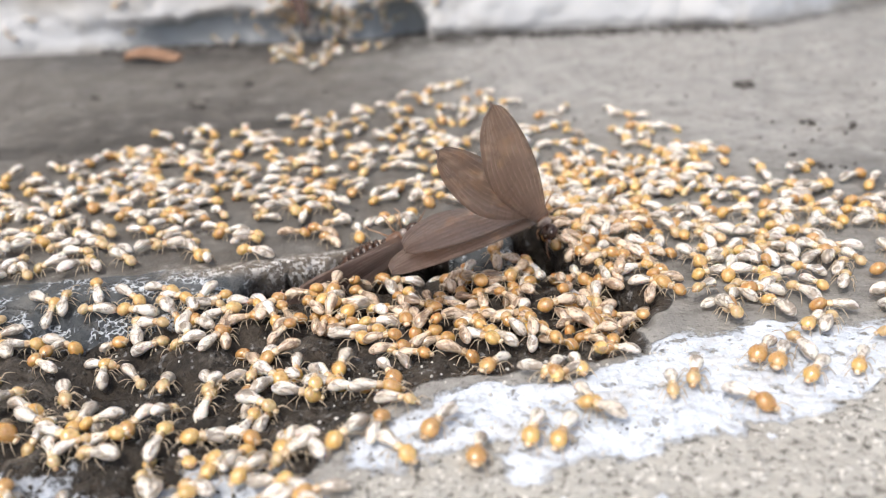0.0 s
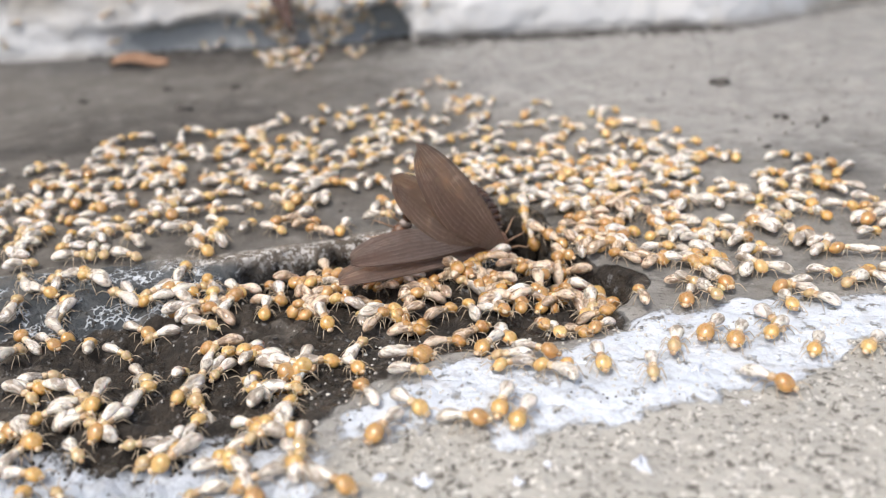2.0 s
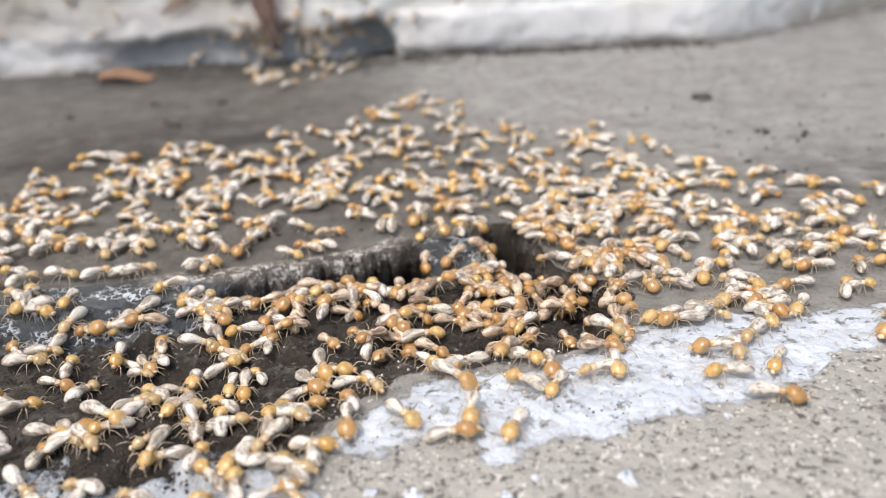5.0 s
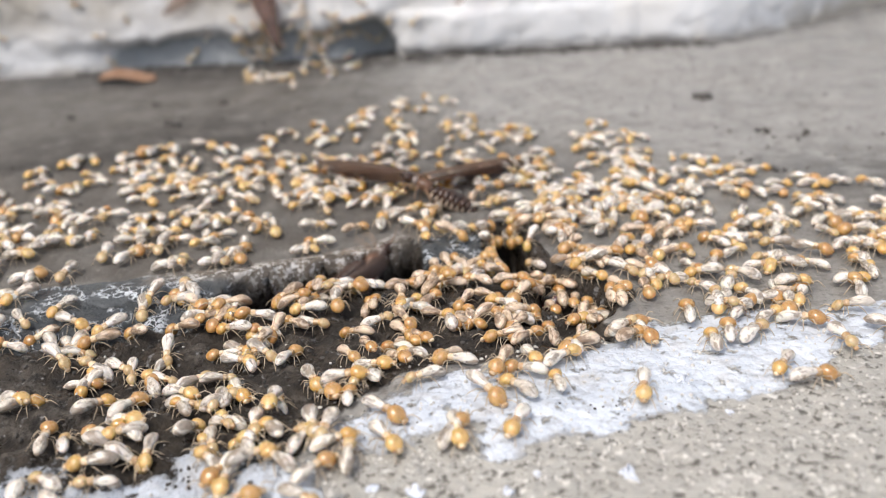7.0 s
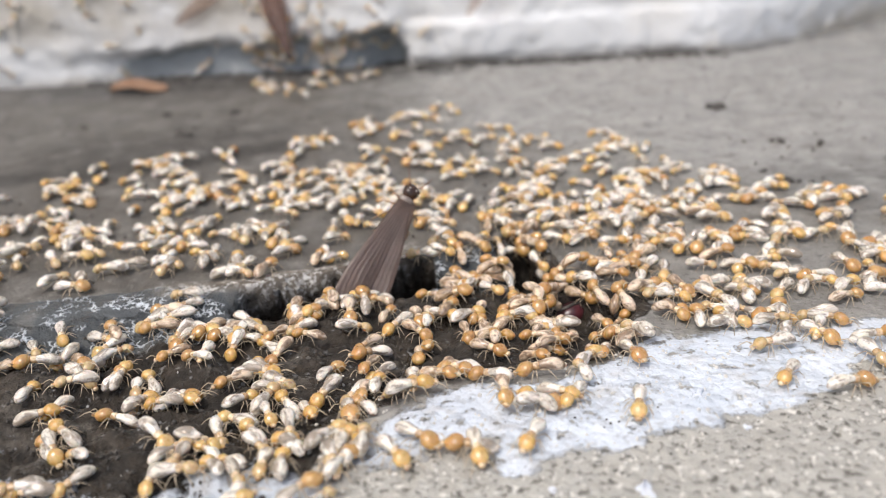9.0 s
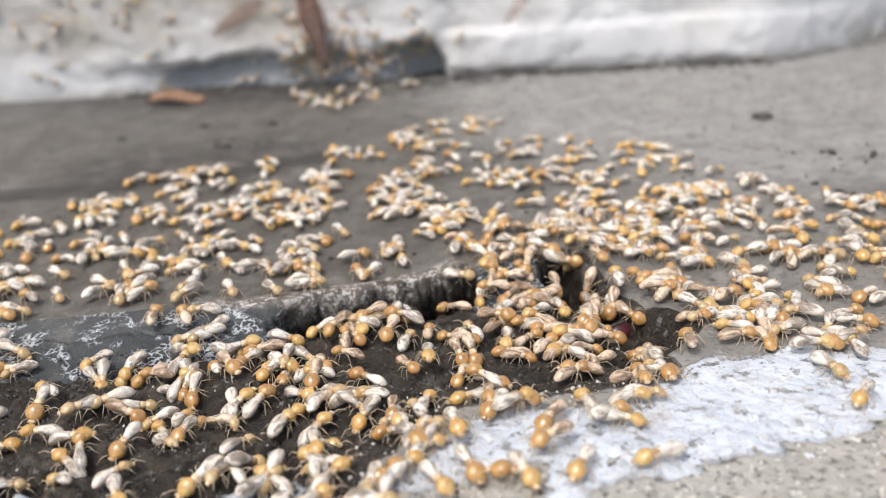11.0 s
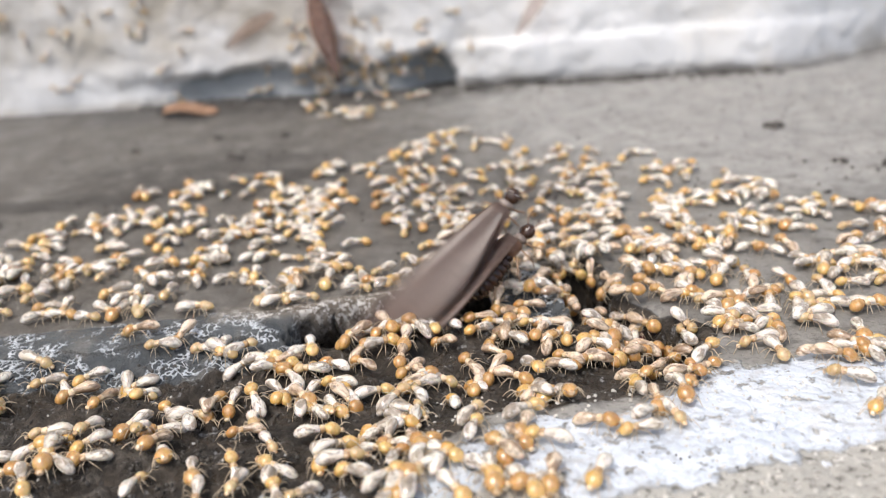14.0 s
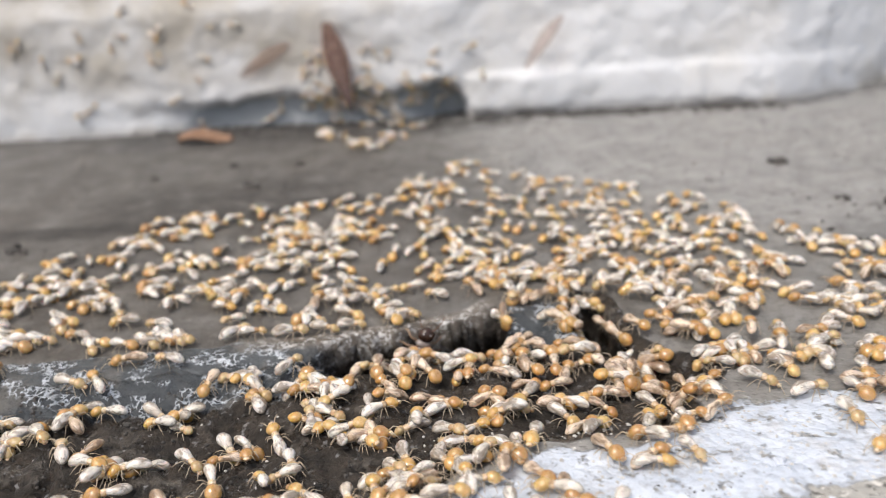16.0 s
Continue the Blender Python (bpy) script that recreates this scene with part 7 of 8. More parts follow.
        ("hind_wing", -1): [(0, -1, -0.02, 0.05, 0, -0.08, 1), (5.2, -1, -0.02, 0.05, 0, -0.08, 1), (6, -0.58, -0.759, 0.297, 0.155, 0.255, 0.955), (6.5, -0.582, -0.757, 0.297, 0.155, 0.256, 0.954), (6.8, -0.393, -0.89, 0.23, 0.12, 0.198, 0.973), (7, 0.799, -0.549, -0.244, 0.175, -0.176, 0.969), (7.2, -0.299, -0.935, 0.192, 0.101, 0.169, 0.98), (7.5, -0.297, -0.937, 0.185, 0.087, 0.167, 0.982), (8, -0.519, -0.781, 0.348, 0.221, 0.271, 0.937), (8.3, -0.48, -0.783, 0.397, 0.289, 0.286, 0.914), (8.5, -0.472, -0.748, 0.466, 0.369, 0.312, 0.875), (8.7, 0.8, -0.48, 0.36, 0.06, 0.28, 1), (9.6, -1, -0.02, 0.05, 0, -0.08, 1), (16, -1, -0.02, 0.05, 0, -0.08, 1)],
    }),
    ([
        (0, -1.79, 0.15, -3.2, 0.2, 0, 0.98, 0.2, -0.92, 0.39),
        (5.9, -1.79, 0.15, -1.6, 0.2, 0, 0.98, 0.2, -0.92, 0.39),
        (6.3, -1.59, 0.15, 0.21, 0.2, 0, 0.98, 0.2, -0.92, 0.39),
        (6.5, -1.23, 0.15, 0.65, 0.32, 0, 0.95, 0.15, -0.92, 0.38),
        (6.7, -1.26, 0.15, 1.15, 0.26, 0, 0.96, 0.1, -0.92, 0.38),
        (6.88, -0.86, 0.15, 1.3, 0.44, 0, 0.9, 0.1, -0.92, 0.38),
        (6.93, -1.2, 0.8, 1.77, 0.14, 0, 0.99, 0, -0.88, 0.48),
        (6.98, -1.09, 0.8, 4.23, 0.09, 0, 1, 0, -0.88, 0.48),
        (7.04, -2.18, 1.8, 7.23, 0, 0.3, 1, 0, -1, 0.3),
        (7.14, -6, 7.37, 11.38, 0, 0.3, 1, 0, -1, 0.3),
        (7.48, -12, 15.4, 9, 0, 0.05, 1, 0, -1, 0),
    ], {
        ("front_wing", 1): [(0, -1, 0.01, 0.05, 0, 0.08, 1), (6.8, -1, 0.01, 0.05, 0, 0.08, 1), (6.95, 0.56, -0.75, -0.36, 0.66, 0.03, 0.81), (7.15, 0.62, -0.78, -0.06, 0.4, 0, 0.96), (7.45, 0.51, -0.84, -0.16, 0.4, 0, 0.96), (7.75, -1, 0.01, 0.05, 0, 0.08, 1), (16, -1, 0.01, 0.05, 0, 0.08, 1)],
        ("hind_wing", 1): [(0, -1, 0.02, 0.05, 0, 0.08, 1), (6.8, -1, 0.02, 0.05, 0, 0.08, 1), (6.95, 0.3, -0.92, -0.26, 0.66, 0.03, 0.81), (7.15, 0.33, -0.94, -0.03, 0.4, 0, 0.96), (7.45, 0.21, -0.97, -0.14, 0.4, 0, 0.96), (7.75, -1, 0.02, 0.05, 0, 0.08, 1), (16, -1, 0.02, 0.05, 0, 0.08, 1)],
        ("front_wing", -1): [(0, -1, -0.01, 0.05, 0, -0.08, 1), (6.8, -1, -0.01, 0.05, 0, -0.08, 1), (6.95, 0.33, 0.92, -0.23, 0.66, 0.03, 0.81), (7.15, 0.62, 0.78, -0.06, 0.4, 0, 0.96), (7.45, 0.51, 0.84, -0.16, 0.4, 0, 0.96), (7.75, -1, -0.01, 0.05, 0, -0.08, 1), (16, -1, -0.01, 0.05, 0, -0.08, 1)],
        ("hind_wing", -1): [(0, -1, -0.02, 0.05, 0, -0.08, 1), (6.8, -1, -0.02, 0.05, 0, -0.08, 1), (6.95, 0.03, 0.99, -0.12, 0.66, 0.03, 0.81), (7.15, 0.33, 0.94, -0.03, 0.4, 0, 0.96), (7.45, 0.21, 0.97, -0.14, 0.4, 0, 0.96), (7.75, -1, -0.02, 0.05, 0, -0.08, 1), (16, -1, -0.02, 0.05, 0, -0.08, 1)],
    }),
    ([
        (0, -1.18, 0.26, -3.2, 0.62, 0.74, 0.25, 0.3, -0.93, -0.15),
        (6.7, -1.18, 0.26, -1.6, 0.62, 0.74, 0.25, 0.3, -0.93, -0.15),
        (7, -0.56, 1, 0.01, 0.62, 0.74, 0.25, 0.3, -0.93, -0.15),
        (7.3, -0.33, 1, 0.35, 0.65, 0.65, 0.38, 0.3, -0.93, -0.15),
        (7.5, -0.4, 1, 0.62, 0.61, 0.6, 0.52, 0.3, -0.93, -0.15),
        (7.7, 0.08, 1, 0.59, 0.65, 0.57, 0.5, 0.3, -0.93, -0.15),
        (8.1, -0.09, 1, 0.77, 0.58, 0.57, 0.58, 0.2, -0.95, 0.07),
        (8.5, -0.23, 1, 0.8, 0.54, 0.58, 0.62, 0.15, -0.96, 0.29),
        (8.7, -0.32, 1, 1.07, 0.52, 0.51, 0.68, 0.15, -0.96, 0.29),
        (9, -0.32, 1, 1.14, 0.49, 0.49, 0.72, 0.15, -0.96, 0.28),
        (9.3, -0.47, 1, 1.24, 0.47, 0.48, 0.74, 0.15, -0.96, 0.28),
        (9.5, -0.69, 1, 1.31, 0.41, 0.49, 0.77, -0.1, -0.93, 0.37),
        (9.7, -0.88, 1, 1.47, 0.34, 0.47, 0.81, -0.1, -0.93, 0.37),
        (10.3, -0.88, 1, 1.47, 0.34, 0.47, 0.81, -0.1, -0.93, 0.37),
        (10.36, 0.01, 2, 4.47, 0, 0.3, 1, 0, -1, 0.3),
        (10.46, 3.12, 7.55, 10.76, 0, 0.3, 1, 0, -1, 0.3),
        (10.8, 8, 15.55, 11, 0, 0.05, 1, 0, -1, 0),
    ], {
        ("front_wing", 1): [(0, -1, 0.01, 0.05, 0, 0.08, 1), (10.25, -1, 0.01, 0.05, 0, 0.08, 1), (10.4, 0.52, -0.84, -0.15, 0.39, 0, 0.97), (10.6, 0.62, -0.78, -0.05, 0.38, 0, 0.97), (10.9, 0.47, -0.84, -0.27, 0.6, 0, 0.85), (11.2, -1, 0.01, 0.05, 0, 0.08, 1), (16, -1, 0.01, 0.05, 0, 0.08, 1)],
        ("hind_wing", 1): [(0, -1, 0.02, 0.05, 0, 0.08, 1), (10.25, -1, 0.02, 0.05, 0, 0.08, 1), (10.4, 0.22, -0.97, -0.13, 0.39, 0, 0.97), (10.6, 0.33, -0.94, -0.03, 0.38, 0, 0.97), (10.9, 0.18, -0.97, -0.18, 0.6, 0, 0.85), (11.2, -1, 0.02, 0.05, 0, 0.08, 1), (16, -1, 0.02, 0.05, 0, 0.08, 1)],
        ("front_wing", -1): [(0, -1, -0.01, 0.05, 0, -0.08, 1), (10.25, -1, -0.01, 0.05, 0, -0.08, 1), (10.4, 0.52, 0.84, -0.15, 0.39, 0, 0.97), (10.6, 0.62, 0.78, -0.05, 0.38, 0, 0.97), (10.9, 0.47, 0.84, -0.27, 0.6, 0, 0.85), (11.2, -1, -0.01, 0.05, 0, -0.08, 1), (16, -1, -0.01, 0.05, 0, -0.08, 1)],
        ("hind_wing", -1): [(0, -1, -0.02, 0.05, 0, -0.08, 1), (10.25, -1, -0.02, 0.05, 0, -0.08, 1), (10.4, 0.22, 0.97, -0.13, 0.39, 0, 0.97), (10.6, 0.33, 0.94, -0.03, 0.38, 0, 0.97), (10.9, 0.18, 0.97, -0.18, 0.6, 0, 0.85), (11.2, -1, -0.02, 0.05, 0, -0.08, 1), (16, -1, -0.02, 0.05, 0, -0.08, 1)],
    }),
    ([
        (0, -0.43, 0.19, -3.2, 0.62, 0.41, 0.67, -0.8, -0.02, 0.65),
        (11.3, -0.43, 0.19, -1.6, 0.62, 0.41, 0.67, -0.8, -0.02, 0.65),
        (11.8, 0.19, 0.6, 0.9, 0.62, 0.41, 0.67, -0.8, -0.02, 0.65),
        (12, 0.31, 0.6, 0.87, 0.71, 0.37, 0.6, -0.8, -0.02, 0.65),
        (12.5, 0.46, 0.6, 0.9, 0.73, 0.35, 0.58, -0.8, -0.02, 0.65),
        (13, 0.49, 0.6, 0.8, 0.75, 0.36, 0.55, -0.8, -0.02, 0.65),
        (13.4, 0.5, 0.6, 0.9, 0.72, 0.34, 0.6, -0.8, -0.02, 0.65),
        (13.8, 0.66, 0.6, 0.99, 0.75, 0.31, 0.59, -0.8, -0.02, 0.65),
        (14.1, 0.53, 0.6, 0.98, 0.72, 0.32, 0.61, -0.5, -0.64, 0.56),
        (14.4, 0.65, 0.6, 0.75, 0.83, 0.31, 0.46, -0.4, -0.61, 0.65),
        (14.52, 1.19, 0.6, 0.92, 0.87, 0.29, 0.4, -0.4, -0.58, 0.75),
        (14.7, 1.07, 0.6, 1.6, 0.64, 0.27, 0.72, -0.3, -0.74, 0.59),
        (14.8, 0.72, 0.3, 1.96, 0.14, 0, 0.99, -0.1, -0.87, 0.53),
        (14.86, 1, 1.3, 4.96, 0, 0.3, 1, 0, -1, 0.3),
        (14.96, 1.97, 7.16, 13.28, 0, 0.3, 1, 0, -1, 0.3),
        (15.3, 3.5, 15.55, 16, 0, 0.05, 1, 0, -1, 0),
    ], {
        ("front_wing", 1): [(0, -1, 0.01, 0.05, 0, 0.08, 1), (14.63, -1, 0.01, 0.05, 0, 0.08, 1), (14.78, 0.95, -0.24, -0.22, 0.22, -0.25, 0.99), (14.98, 0.62, -0.78, -0.03, 0.36, 0, 0.98), (15.28, 0.52, -0.84, -0.13, 0.35, 0, 0.98), (15.58, -1, 0.01, 0.05, 0, 0.08, 1), (16, -1, 0.01, 0.05, 0, 0.08, 1)],
        ("hind_wing", 1): [(0, -1, 0.02, 0.05, 0, 0.08, 1), (14.63, -1, 0.02, 0.05, 0, 0.08, 1), (14.78, 0.8, -0.49, -0.35, 0.22, -0.25, 0.99), (14.98, 0.33, -0.94, -0.02, 0.36, 0, 0.98), (15.28, 0.22, -0.97, -0.13, 0.35, 0, 0.98), (15.58, -1, 0.02, 0.05, 0, 0.08, 1), (16, -1, 0.02, 0.05, 0, 0.08, 1)],
        ("front_wing", -1): [(0, -1, -0.01, 0.05, 0, -0.08, 1), (14.63, -1, -0.01, 0.05, 0, -0.08, 1), (14.78, -0.14, 0.94, 0.32, 0.22, -0.25, 0.99), (14.98, 0.62, 0.78, -0.03, 0.36, 0, 0.98), (15.28, 0.52, 0.84, -0.13, 0.35, 0, 0.98), (15.58, -1, -0.01, 0.05, 0, -0.08, 1), (16, -1, -0.01, 0.05, 0, -0.08, 1)],
        ("hind_wing", -1): [(0, -1, -0.02, 0.05, 0, -0.08, 1), (14.63, -1, -0.02, 0.05, 0, -0.08, 1), (14.78, -0.45, 0.85, 0.27, 0.22, -0.25, 0.99), (14.98, 0.33, 0.94, -0.02, 0.36, 0, 0.98), (15.28, 0.22, 0.97, -0.13, 0.35, 0, 0.98), (15.58, -1, -0.02, 0.05, 0, -0.08, 1), (16, -1, -0.02, 0.05, 0, -0.08, 1)],
    }),
    ([
        (0, -1.39, 0.1, -3.2, 0.68, 0.6, 0.43, 0.6, -0.76, -0.24),
        (11.6, -1.39, 0.1, -1.6, 0.68, 0.6, 0.43, 0.6, -0.76, -0.24),
        (12.1, -0.71, 0.7, 0.23, 0.68, 0.6, 0.43, 0.6, -0.76, -0.24),
        (12.5, -0.55, 0.7, 0.54, 0.65, 0.5, 0.57, 0.6, -0.76, -0.24),
        (12.8, -0.27, 0.7, 0.71, 0.69, 0.42, 0.59, 0.6, -0.76, -0.24),
        (13, -0.24, 0.7, 0.91, 0.62, 0.39, 0.68, 0.6, -0.76, -0.24),
        (13.4, -0.13, 0.7, 1.11, 0.59, 0.37, 0.72, 0.6, -0.76, -0.24),
        (13.6, -0.12, 0.7, 1.33, 0.53, 0.34, 0.78, 0.6, -0.76, -0.24),
        (13.8, -0.53, 0.7, 1.4, 0.33, 0.37, 0.87, 0.3, -0.91, 0.13),
        (13.95, 0.14, 0.7, 1.53, 0.56, 0.33, 0.76, -0.1, -0.97, 0.26),
        (14.2, 0.54, 0.7, 1.33, 0.71, 0.28, 0.64, -0.2, -0.94, 0.35),
        (14.5, 0.28, 0.7, 1.85, 0.5, 0.27, 0.82, -0.25, -0.94, 0.35),
        (14.7, 0.12, 0.7, 1.81, 0.42, 0.29, 0.86, -0.3, -0.94, 0.34),
        (14.8, -0.02, 0.6, 2.86, -0.14, 0, 0.99, 0, -0.91, 0.44),
        (14.86, -0.22, 1.6, 5.86, 0, 0.3, 1, 0, -1, 0.3),
        (14.96, -0.91, 7.33, 13.32, 0, 0.3, 1, 0, -1, 0.3),
        (15.3, -2, 15.55, 15, 0, 0.05, 1, 0, -1, 0),
    ], {
        ("front_wing", 1): [(0, -1, 0.01, 0.05, 0, 0.08, 1), (13.98, -1, 0.01, 0.05, 0, 0.08, 1), (14.1, -0.64, 0.74, 0.21, 0.64, 0.43, 0.64), (14.2, -0.67, 0.74, 0.08, 0.54, 0.48, 0.7), (14.3, -0.19, 0.97, 0.13, 0.54, 0.47, 0.7), (14.4, -0.46, 0.88, 0.11, 0.54, 0.47, 0.7), (14.5, -0.15, 0.97, 0.21, 0.71, 0.27, 0.65), (14.6, -0.39, 0.9, 0.21, 0.71, 0.27, 0.65), (14.7, -0.28, 0.93, 0.26, 0.74, 0.17, 0.65), (14.8, 0.76, 0.59, -0.28, 0.95, -0.12, 0.3), (15.2, -1, 0.01, 0.05, 0, 0.08, 1), (16, -1, 0.01, 0.05, 0, 0.08, 1)],
        ("hind_wing", 1): [(0, -1, 0.02, 0.05, 0, 0.08, 1), (13.98, -1, 0.02, 0.05, 0, 0.08, 1), (14.1, -0.69, 0.69, 0.2, 0.64, 0.43, 0.64), (14.2, -0.72, 0.69, 0.07, 0.54, 0.48, 0.7), (14.3, -0.25, 0.96, 0.13, 0.54, 0.47, 0.7), (14.4, -0.52, 0.85, 0.1, 0.54, 0.47, 0.7), (14.5, -0.22, 0.95, 0.21, 0.71, 0.27, 0.65), (14.6, -0.45, 0.87, 0.2, 0.71, 0.27, 0.65), (14.7, -0.34, 0.9, 0.25, 0.74, 0.17, 0.65), (14.8, 0.73, 0.63, -0.27, 0.95, -0.12, 0.3), (15.2, -1, 0.02, 0.05, 0, 0.08, 1), (16, -1, 0.02, 0.05, 0, 0.08, 1)],
    }),
    ([
        (0, -1.84, 0.15, -3.2, 0.3, 0, 0.95, 0, -0.93, 0.36),
        (13, -1.84, 0.15, -1.6, 0.3, 0, 0.95, 0, -0.93, 0.36),
        (13.2, -1.54, 0.15, 0.42, 0.3, 0, 0.95, 0, -0.93, 0.36),
        (13.4, -1.68, 0.15, 0.8, 0.19, 0, 0.98, 0, -0.93, 0.36),
        (13.6, -1.65, 0.15, 0.92, 0.17, 0, 0.98, 0, -0.93, 0.36),
        (13.8, -1.66, 0.15, 1.84, 0.07, 0, 1, 0, -0.93, 0.36),
        (13.95, -1.75, 0.9, 2.7, 0.02, 0, 1, 0, -0.9, 0.45),
        (14.01, -2.08, 1.9, 5.7, 0, 0.3, 1, 0, -1, 0.3),
        (14.11, -3.21, 7.47, 14.14, 0, 0.3, 1, 0, -1, 0.3),
        (14.45, -5, 15.5, 17, 0, 0.05, 1, 0, -1, 0),
    ], {
        ("front_wing", 1): [(0, -1, 0.01, 0.05, 0, 0.08, 1), (13.8, -1, 0.01, 0.05, 0, 0.08, 1), (13.95, 0.47, -0.83, -0.29, 0.64, 0, 0.83), (14.15, 0.62, -0.78, -0.04, 0.37, 0, 0.98), (14.45, 0.47, -0.84, -0.26, 0.59, 0, 0.86), (14.75, -1, 0.01, 0.05, 0, 0.08, 1), (16, -1, 0.01, 0.05, 0, 0.08, 1)],
        ("hind_wing", 1): [(0, -1, 0.02, 0.05, 0, 0.08, 1), (13.8, -1, 0.02, 0.05, 0, 0.08, 1), (13.95, 0.19, -0.96, -0.2, 0.64, 0, 0.83), (14.15, 0.33, -0.94, -0.02, 0.37, 0, 0.98), (14.45, 0.18, -0.97, -0.18, 0.59, 0, 0.86), (14.75, -1, 0.02, 0.05, 0, 0.08, 1), (16, -1, 0.02, 0.05, 0, 0.08, 1)],
        ("front_wing", -1): [(0, -1, -0.01, 0.05, 0, -0.08, 1), (13.8, -1, -0.01, 0.05, 0, -0.08, 1), (13.95, 0.44, 0.85, -0.28, 0.64, 0, 0.83), (14.15, 0.62, 0.78, -0.04, 0.37, 0, 0.98), (14.45, 0.47, 0.84, -0.26, 0.59, 0, 0.86), (14.75, -1, -0.01, 0.05, 0, -0.08, 1), (16, -1, -0.01, 0.05, 0, -0.08, 1)],
        ("hind_wing", -1): [(0, -1, -0.02, 0.05, 0, -0.08, 1), (13.8, -1, -0.02, 0.05, 0, -0.08, 1), (13.95, 0.15, 0.97, -0.18, 0.64, 0, 0.83), (14.15, 0.33, 0.94, -0.02, 0.37, 0, 0.98), (14.45, 0.18, 0.97, -0.18, 0.59, 0, 0.86), (14.75, -1, -0.02, 0.05, 0, -0.08, 1), (16, -1, -0.02, 0.05, 0, -0.08, 1)],
    }),
    ([
        (0, -2.62, 0.2, -3.2, 0.7, 0, 0.72, 0.3, -0.91, 0.12),
        (14.4, -2.62, 0.2, -1.6, 0.7, 0, 0.72, 0.3, -0.91, 0.12),
        (14.9, -1.92, 0.2, -0.39, 0.7, 0, 0.72, 0.3, -0.91, 0.12),
        (15.2, -1.65, 0.2, 0.11, 0.79, 0, 0.62, 0.3, -0.91, 0.12),
        (15.6, -1.58, 0.2, 0.2, 0.55, 0, 0.84, 0.3, -0.91, 0.11),
        (16, -1.26, 0.2, 0.17, 0.31, 0, 0.95, 0.2, -0.94, 0.34),
    ], {
    }),
]
FLIERS = []


def alate_pose(x, y, z, ax, ay, az, dx, dy, dz):
    """Face at x, y, z (cm), body pointing along a, back turned towards d."""
    a = Vector((ax, ay, az)).normalized()
    d = Vector((dx, dy, dz))
    d = (d - a * d.dot(a)).normalized()
    m = Matrix((a, d.cross(a), d)).transposed().to_4x4()
    m.translation = Vector((x, y, z)) * S
    return m


def wing_pose(name, side, lx, ly, lz, ux, uy, uz):
    """A wing on its hinge, pointing along l, its upper face towards u, in the body's own space."""
    x = -Vector((lx, ly, lz)).normalized()
    z = Vector((ux, uy, uz))
    z = (z - x * z.dot(x)).normalized()
    m = Matrix((x, z.cross(x), z)).transposed().to_4x4()
    m.translation = Vector(FOLDED[name, side][:3]) * S
    return m


def to_end(rows):
    """Hold the first and the last row from the start to the end of the clip."""
    first = [(0.0, rows[0][1])] if rows[0][0] > 0 else []
    return first + rows + ([(16.0, rows[-1][1])] if rows[-1][0] < 16 else [])


for rows, wings in ALATES:
    rows = to_end([(r[0], alate_pose(*r[1:])) for r in rows])
    ob = copy_thing(ALATE, rows[0][1])
    flaps = []
    for (name, side), keys in wings.items():
        wing = [c for c in ob.children if c.name.startswith(name) and c.matrix_basis.translation.y * side > 0][0]
        flaps.append((wing, to_end([(k[0], wing_pose(name, side, *k[1:])) for k in keys])))
    FLIERS.append((ob, rows, flaps))
# one rests on the wall, head down
RESTING = copy_thing(ALATE, alate_pose(-3.95, 15.35, 0.5, 0.22, -0.05, -1, 0.15, -1, 0.05) @ Matrix.Scale(0.85, 4))
for c in RESTING.children:
    if "wing" in c.name:
        c.data = c.data.copy()
        c.data.materials[0] = M_WING_PALE
tagged(RESTING, "dark winged termite resting head down on the wall", group="winged termites resting")
for o in (*ALATE.children_recursive, ALATE):
    bpy.data.objects.remove(o)


# ---- small loose things ----
def lump(bm, x, y, z, r, rng, flat=0.7, detail=1):
    m = pose(x * S, y * S, z * S, rng.uniform(0, 360), rng.uniform(-20, 20), rng.uniform(0, 360))
    got = bmesh.ops.create_icosphere(bm, subdivisions=detail, radius=r * S, matrix=m @ Matrix.Diagonal((rng.uniform(0.8, 1.3), rng.uniform(0.7, 1.1), flat, 1)))
    for v in got["verts"]:
        v.co += Vector((rng.uniform(-1, 1), rng.uniform(-1, 1), rng.uniform(-1, 1))) * r * 0.18 * S


def at_ground(x, y):
    return float(height(np.array([x]), np.array([y]))[0])


def finish(name, bm, material, label, category, group="", kind=""):
    return tagged(part(name, bm, material, None, label), label, category, group, kind)


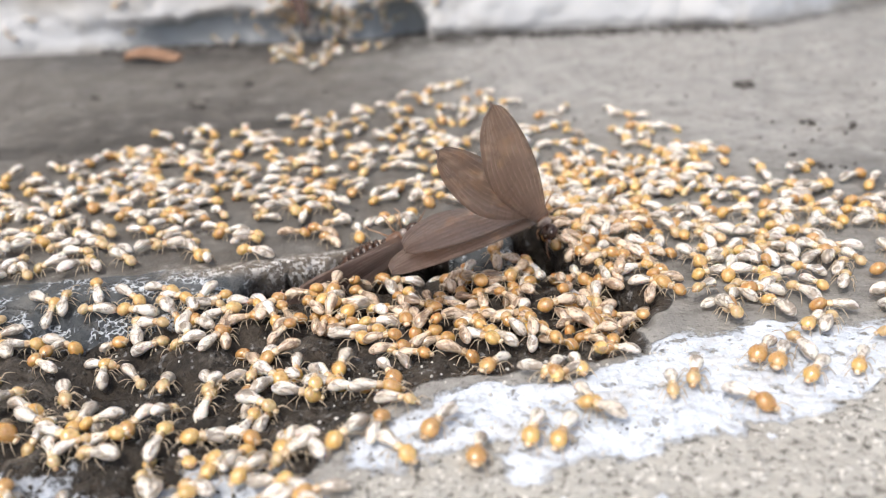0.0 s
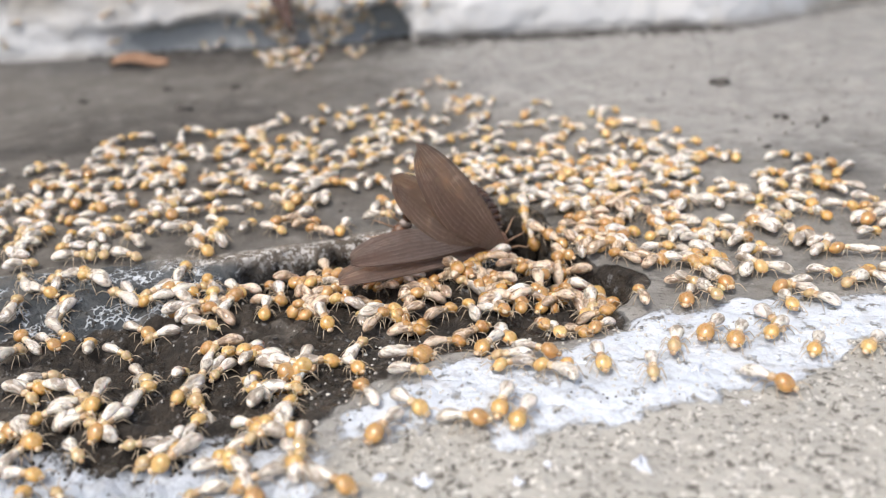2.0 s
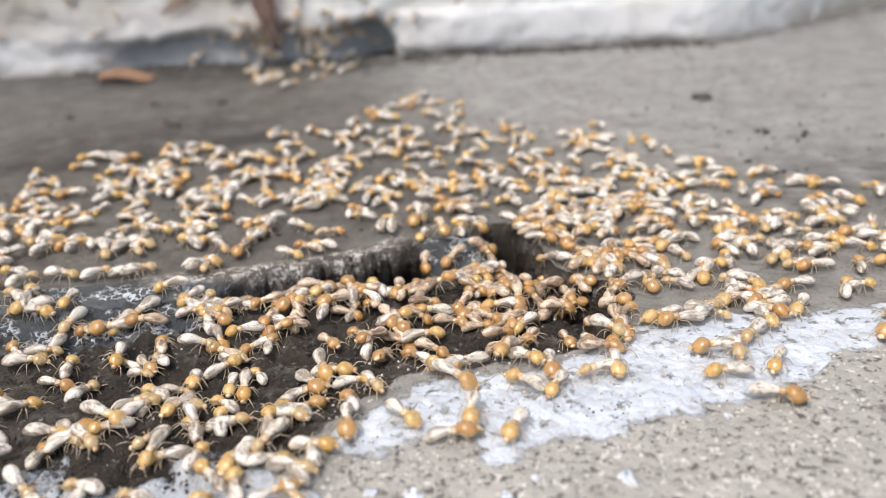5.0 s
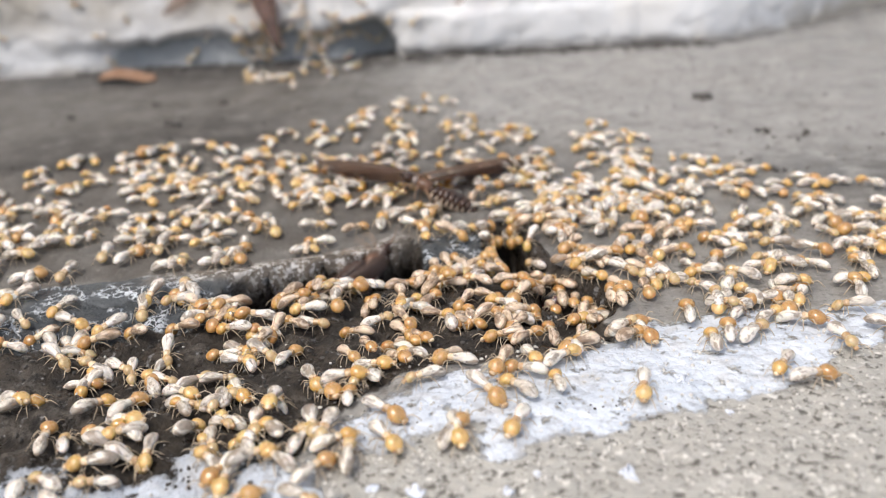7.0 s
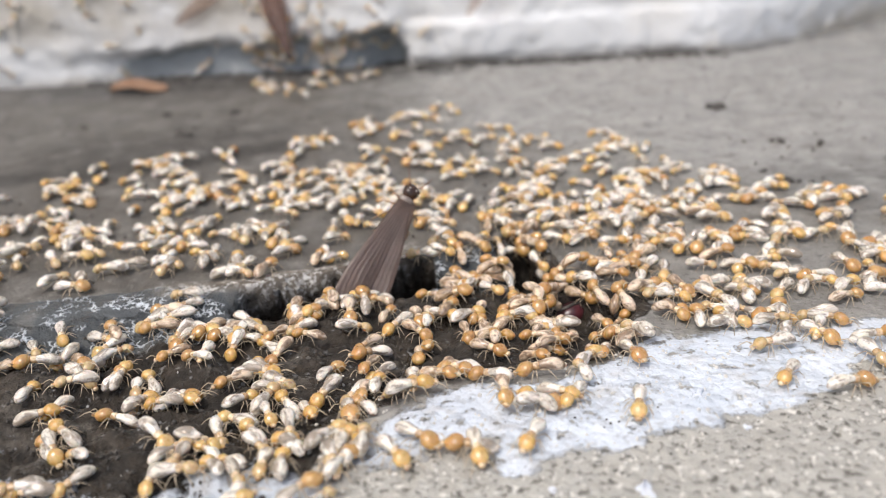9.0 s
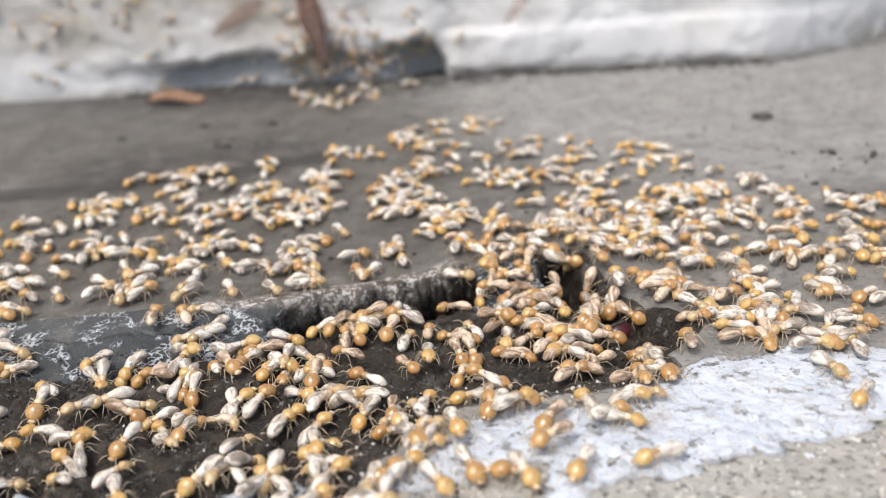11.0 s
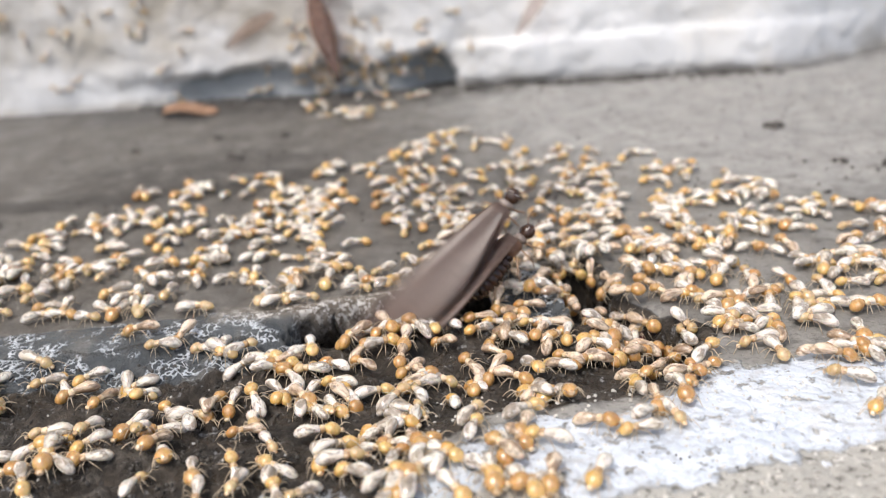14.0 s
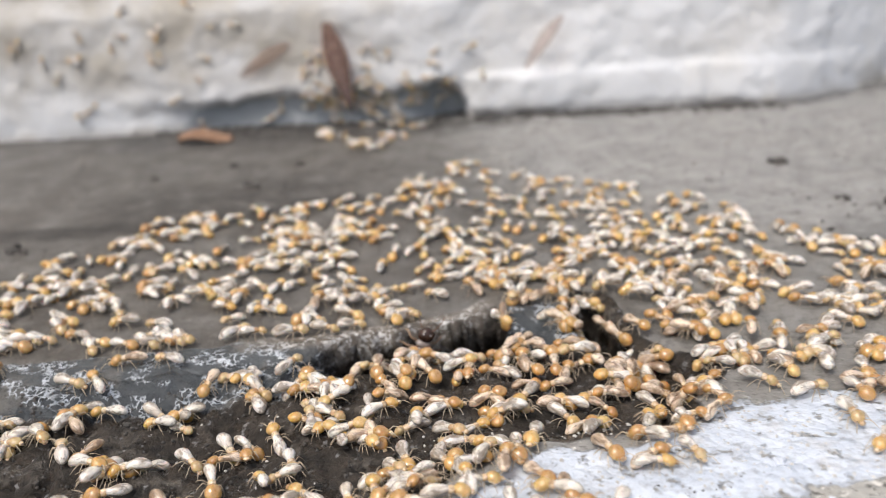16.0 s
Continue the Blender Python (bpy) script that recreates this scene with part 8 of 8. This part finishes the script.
def build_grit(name, count, region, sizes, material, label, seed, inside=False, wall=False):
    """Loose grains strewn over a stretch of ground, one mesh."""
    rng = random.Random(seed)
    rs = np.random.RandomState(seed)
    x0, x1, y0, y1 = region
    x, y = rs.uniform(x0, x1, count), rs.uniform(y0, y1, count)
    if inside:
        keep = poly_dist(x, y, RECESS) < -0.5
        x, y = x[keep], y[keep]
        count = len(x)
    if wall:
        y = wall_face(x, x * 0 + 0.1)[0] - np.abs(y) ** 2
        x = x + 0.5 * lattice(x, x * 0, 1.0, 83)
    z = height(x, y)
    base = bmesh.new()
    bmesh.ops.create_icosphere(base, subdivisions=1, radius=1)
    unit = np.array([v.co[:] for v in base.verts])
    tris = np.array([[v.index for v in f.verts] for f in base.faces])
    base.free()
    r = rs.uniform(*sizes, count) ** 1.0
    co = unit[None] * (r[:, None, None] * rs.uniform(0.6, 1.25, (count, 1, 3))) * rs.uniform(0.85, 1.15, (count, len(unit), 1))
    co += np.stack([x, y, z + 0.25 * r], -1)[:, None]
    faces = tris[None] + (np.arange(count) * len(unit))[:, None, None]
    me = bpy.data.meshes.new(name)
    me.from_pydata((co.reshape(-1, 3) * S).tolist(), [], faces.reshape(-1, 3).tolist())
    me.materials.append(material)
    return tagged(new(name, me), label, "grit", kind="stuff")


build_grit("sand_grain", 900, (-1.5, 7.0, -6.3, -2.2), (0.010, 0.028), M_GRIT_PALE, "pale sand grains on worn concrete", 3)
build_grit("soil_speck", 260, (-1.5, 7.0, -6.3, -3.6), (0.006, 0.016), M_GRIT_DARK, "dark specks of soil on worn concrete", 4)
build_grit("soil_crumb", 1500, (-8.0, 2.4, -4.7, -0.9), (0.008, 0.035), M_GRIT_DARK, "dark soil crumbs in the broken edge", 6, True)
build_grit("lime_crumb", 70, (-8.0, 2.2, -5.3, -0.9), (0.008, 0.026), M_GRIT_PALE, "pale lime crumbs among dark soil", 7, True)
build_grit("dirt_speck", 480, (-11.0, 11.0, 1.5, 14.8), (0.012, 0.045), M_GRIT_DARK, "dark specks of dirt on the damp slab", 10)
build_grit("wall_dirt", 900, (-10.0, 9.0, -0.95, 0.95), (0.015, 0.08), M_GRIT_DARK, "dark dirt lying along the foot of the wall", 9, wall=True)

crumb_rng = random.Random(8)
for x, y, r in ((6.75, 9.05, 0.22), (-5.7, 9.2, 0.17), (-9.6, 5.1, 0.2), (7.05, 6.2, 0.14), (6.5, 3.7, 0.12), (6.2, 4.3, 0.08), (7.9, 5.9, 0.12), (-6.6, 11.2, 0.12), (-4.9, 11.2, 0.12), (-8.4, 10.2, 0.1), (3.4, 12.0, 0.07)):
    lump_bm = bmesh.new()
    for k in range(5):
        lump(lump_bm, x + crumb_rng.uniform(-1, 1) * r, y + crumb_rng.uniform(-1, 1) * r, at_ground(x, y) + 0.12 * r, r * crumb_rng.uniform(0.35, 0.7), crumb_rng, 0.5, 2)
    finish("dirt_clod", lump_bm, M_GRIT_DARK, "small dark clod of dirt on the slab", "dirt", "clods on the slab")

for x, y, r in ((1.78, -5.04, 0.13), (-0.26, -5.12, 0.11), (-0.64, -5.07, 0.08), (3.09, -4.14, 0.05), (0.63, -5.19, 0.07), (2.75, -3.46, 0.10), (0.95, -5.0, 0.06)):
    lump_bm = bmesh.new()
    for k in range(4):
        lump(lump_bm, x + crumb_rng.uniform(-0.5, 0.5) * r, y + crumb_rng.uniform(-0.5, 0.5) * r, at_ground(x, y), r * crumb_rng.uniform(0.5, 0.9), crumb_rng, 0.22, 2)
    finish("paint_spatter", lump_bm, M_PAINT, "small dried drop of bluish whitewash", "paint drop", "spatters on the concrete")


def build_scrap():
    """A curled piece of dead leaf by the wall's foot."""
    bm = bmesh.new()
    lo = []
    for i in range(13):
        u = i / 12
        w = 0.36 * math.sin(math.pi * (0.08 + 0.84 * u)) ** 0.6
        for j in range(7):
            v = j / 6 - 0.5
            lo.append(bm.verts.new(((u - 0.5) * 1.5 * S, v * w * 2 * S, (0.10 + 0.5 * v * v + 0.10 * math.sin(u * 5)) * S)))
    for i in range(12):
        for j in range(6):
            a = i * 7 + j
            bm.faces.new((lo[a], lo[a + 7], lo[a + 8], lo[a + 1]))
    ob = finish("dead_leaf", bm, M_SCRAP, "curled rust-orange scrap of dead leaf by the wall", "leaf")
    so = ob.modifiers.new("thickness", "SOLIDIFY")
    so.thickness = 0.0004
    ob.matrix_basis = pose(-8.1 * S, 14.2 * S, (at_ground(-8.1, 14.2) - 0.02) * S, 8, 0, 6)


build_scrap()

SEED = new("maroon_seed")
part("shell", lathe(bmesh.new(), ovoid(0.52, 0.34, 0.30, 0, -0.26, 12, 0.5), 16), M_BERRY, SEED)
part("seam", lathe(bmesh.new(), ovoid(0.50, 0.06, 0.05, 0.145, -0.25, 10, 0.4), 8), M_GRIT_DARK, SEED, "dark seam along the shell")
tagged(SEED, "glossy maroon seed lying in the side of the nest opening", "seed")
SEED.matrix_basis = pose(1.85 * S, -0.30 * S, -0.46 * S, 10, -12, 20)


def build_shed_wing(x0, z0, x1, z1, y):
    """A lone wing that clings to the wall."""
    long = math.hypot(x1 - x0, z1 - z0)
    ob = wing_part("shed_wing", long, 0.40, 0.02, None, None)
    ob.data.materials[0] = M_SHED
    a = Vector((x0 - x1, 0, z0 - z1)).normalized()
    d = Vector((0, -1, 0))
    m = Matrix((a, d.cross(a), d)).transposed().to_4x4()
    m.translation = Vector((x0, y, z0)) * S
    ob.matrix_basis = m
    tagged(ob, "thin smoky shed wing clinging to the wall", "insect wing", "shed wings on the wall")


build_shed_wing(1.27, 1.44, 2.37, 2.94, 15.5)
build_shed_wing(-7.17, 1.6, -5.63, 2.53, 15.55)


def motions():
    for ob, rows in CRAWLERS:
        walk(ob, rows)
    for ob, rows, flaps in FLIERS:
        walk(ob, rows)
        for wing, beats in flaps:
            walk(wing, beats)


motions()
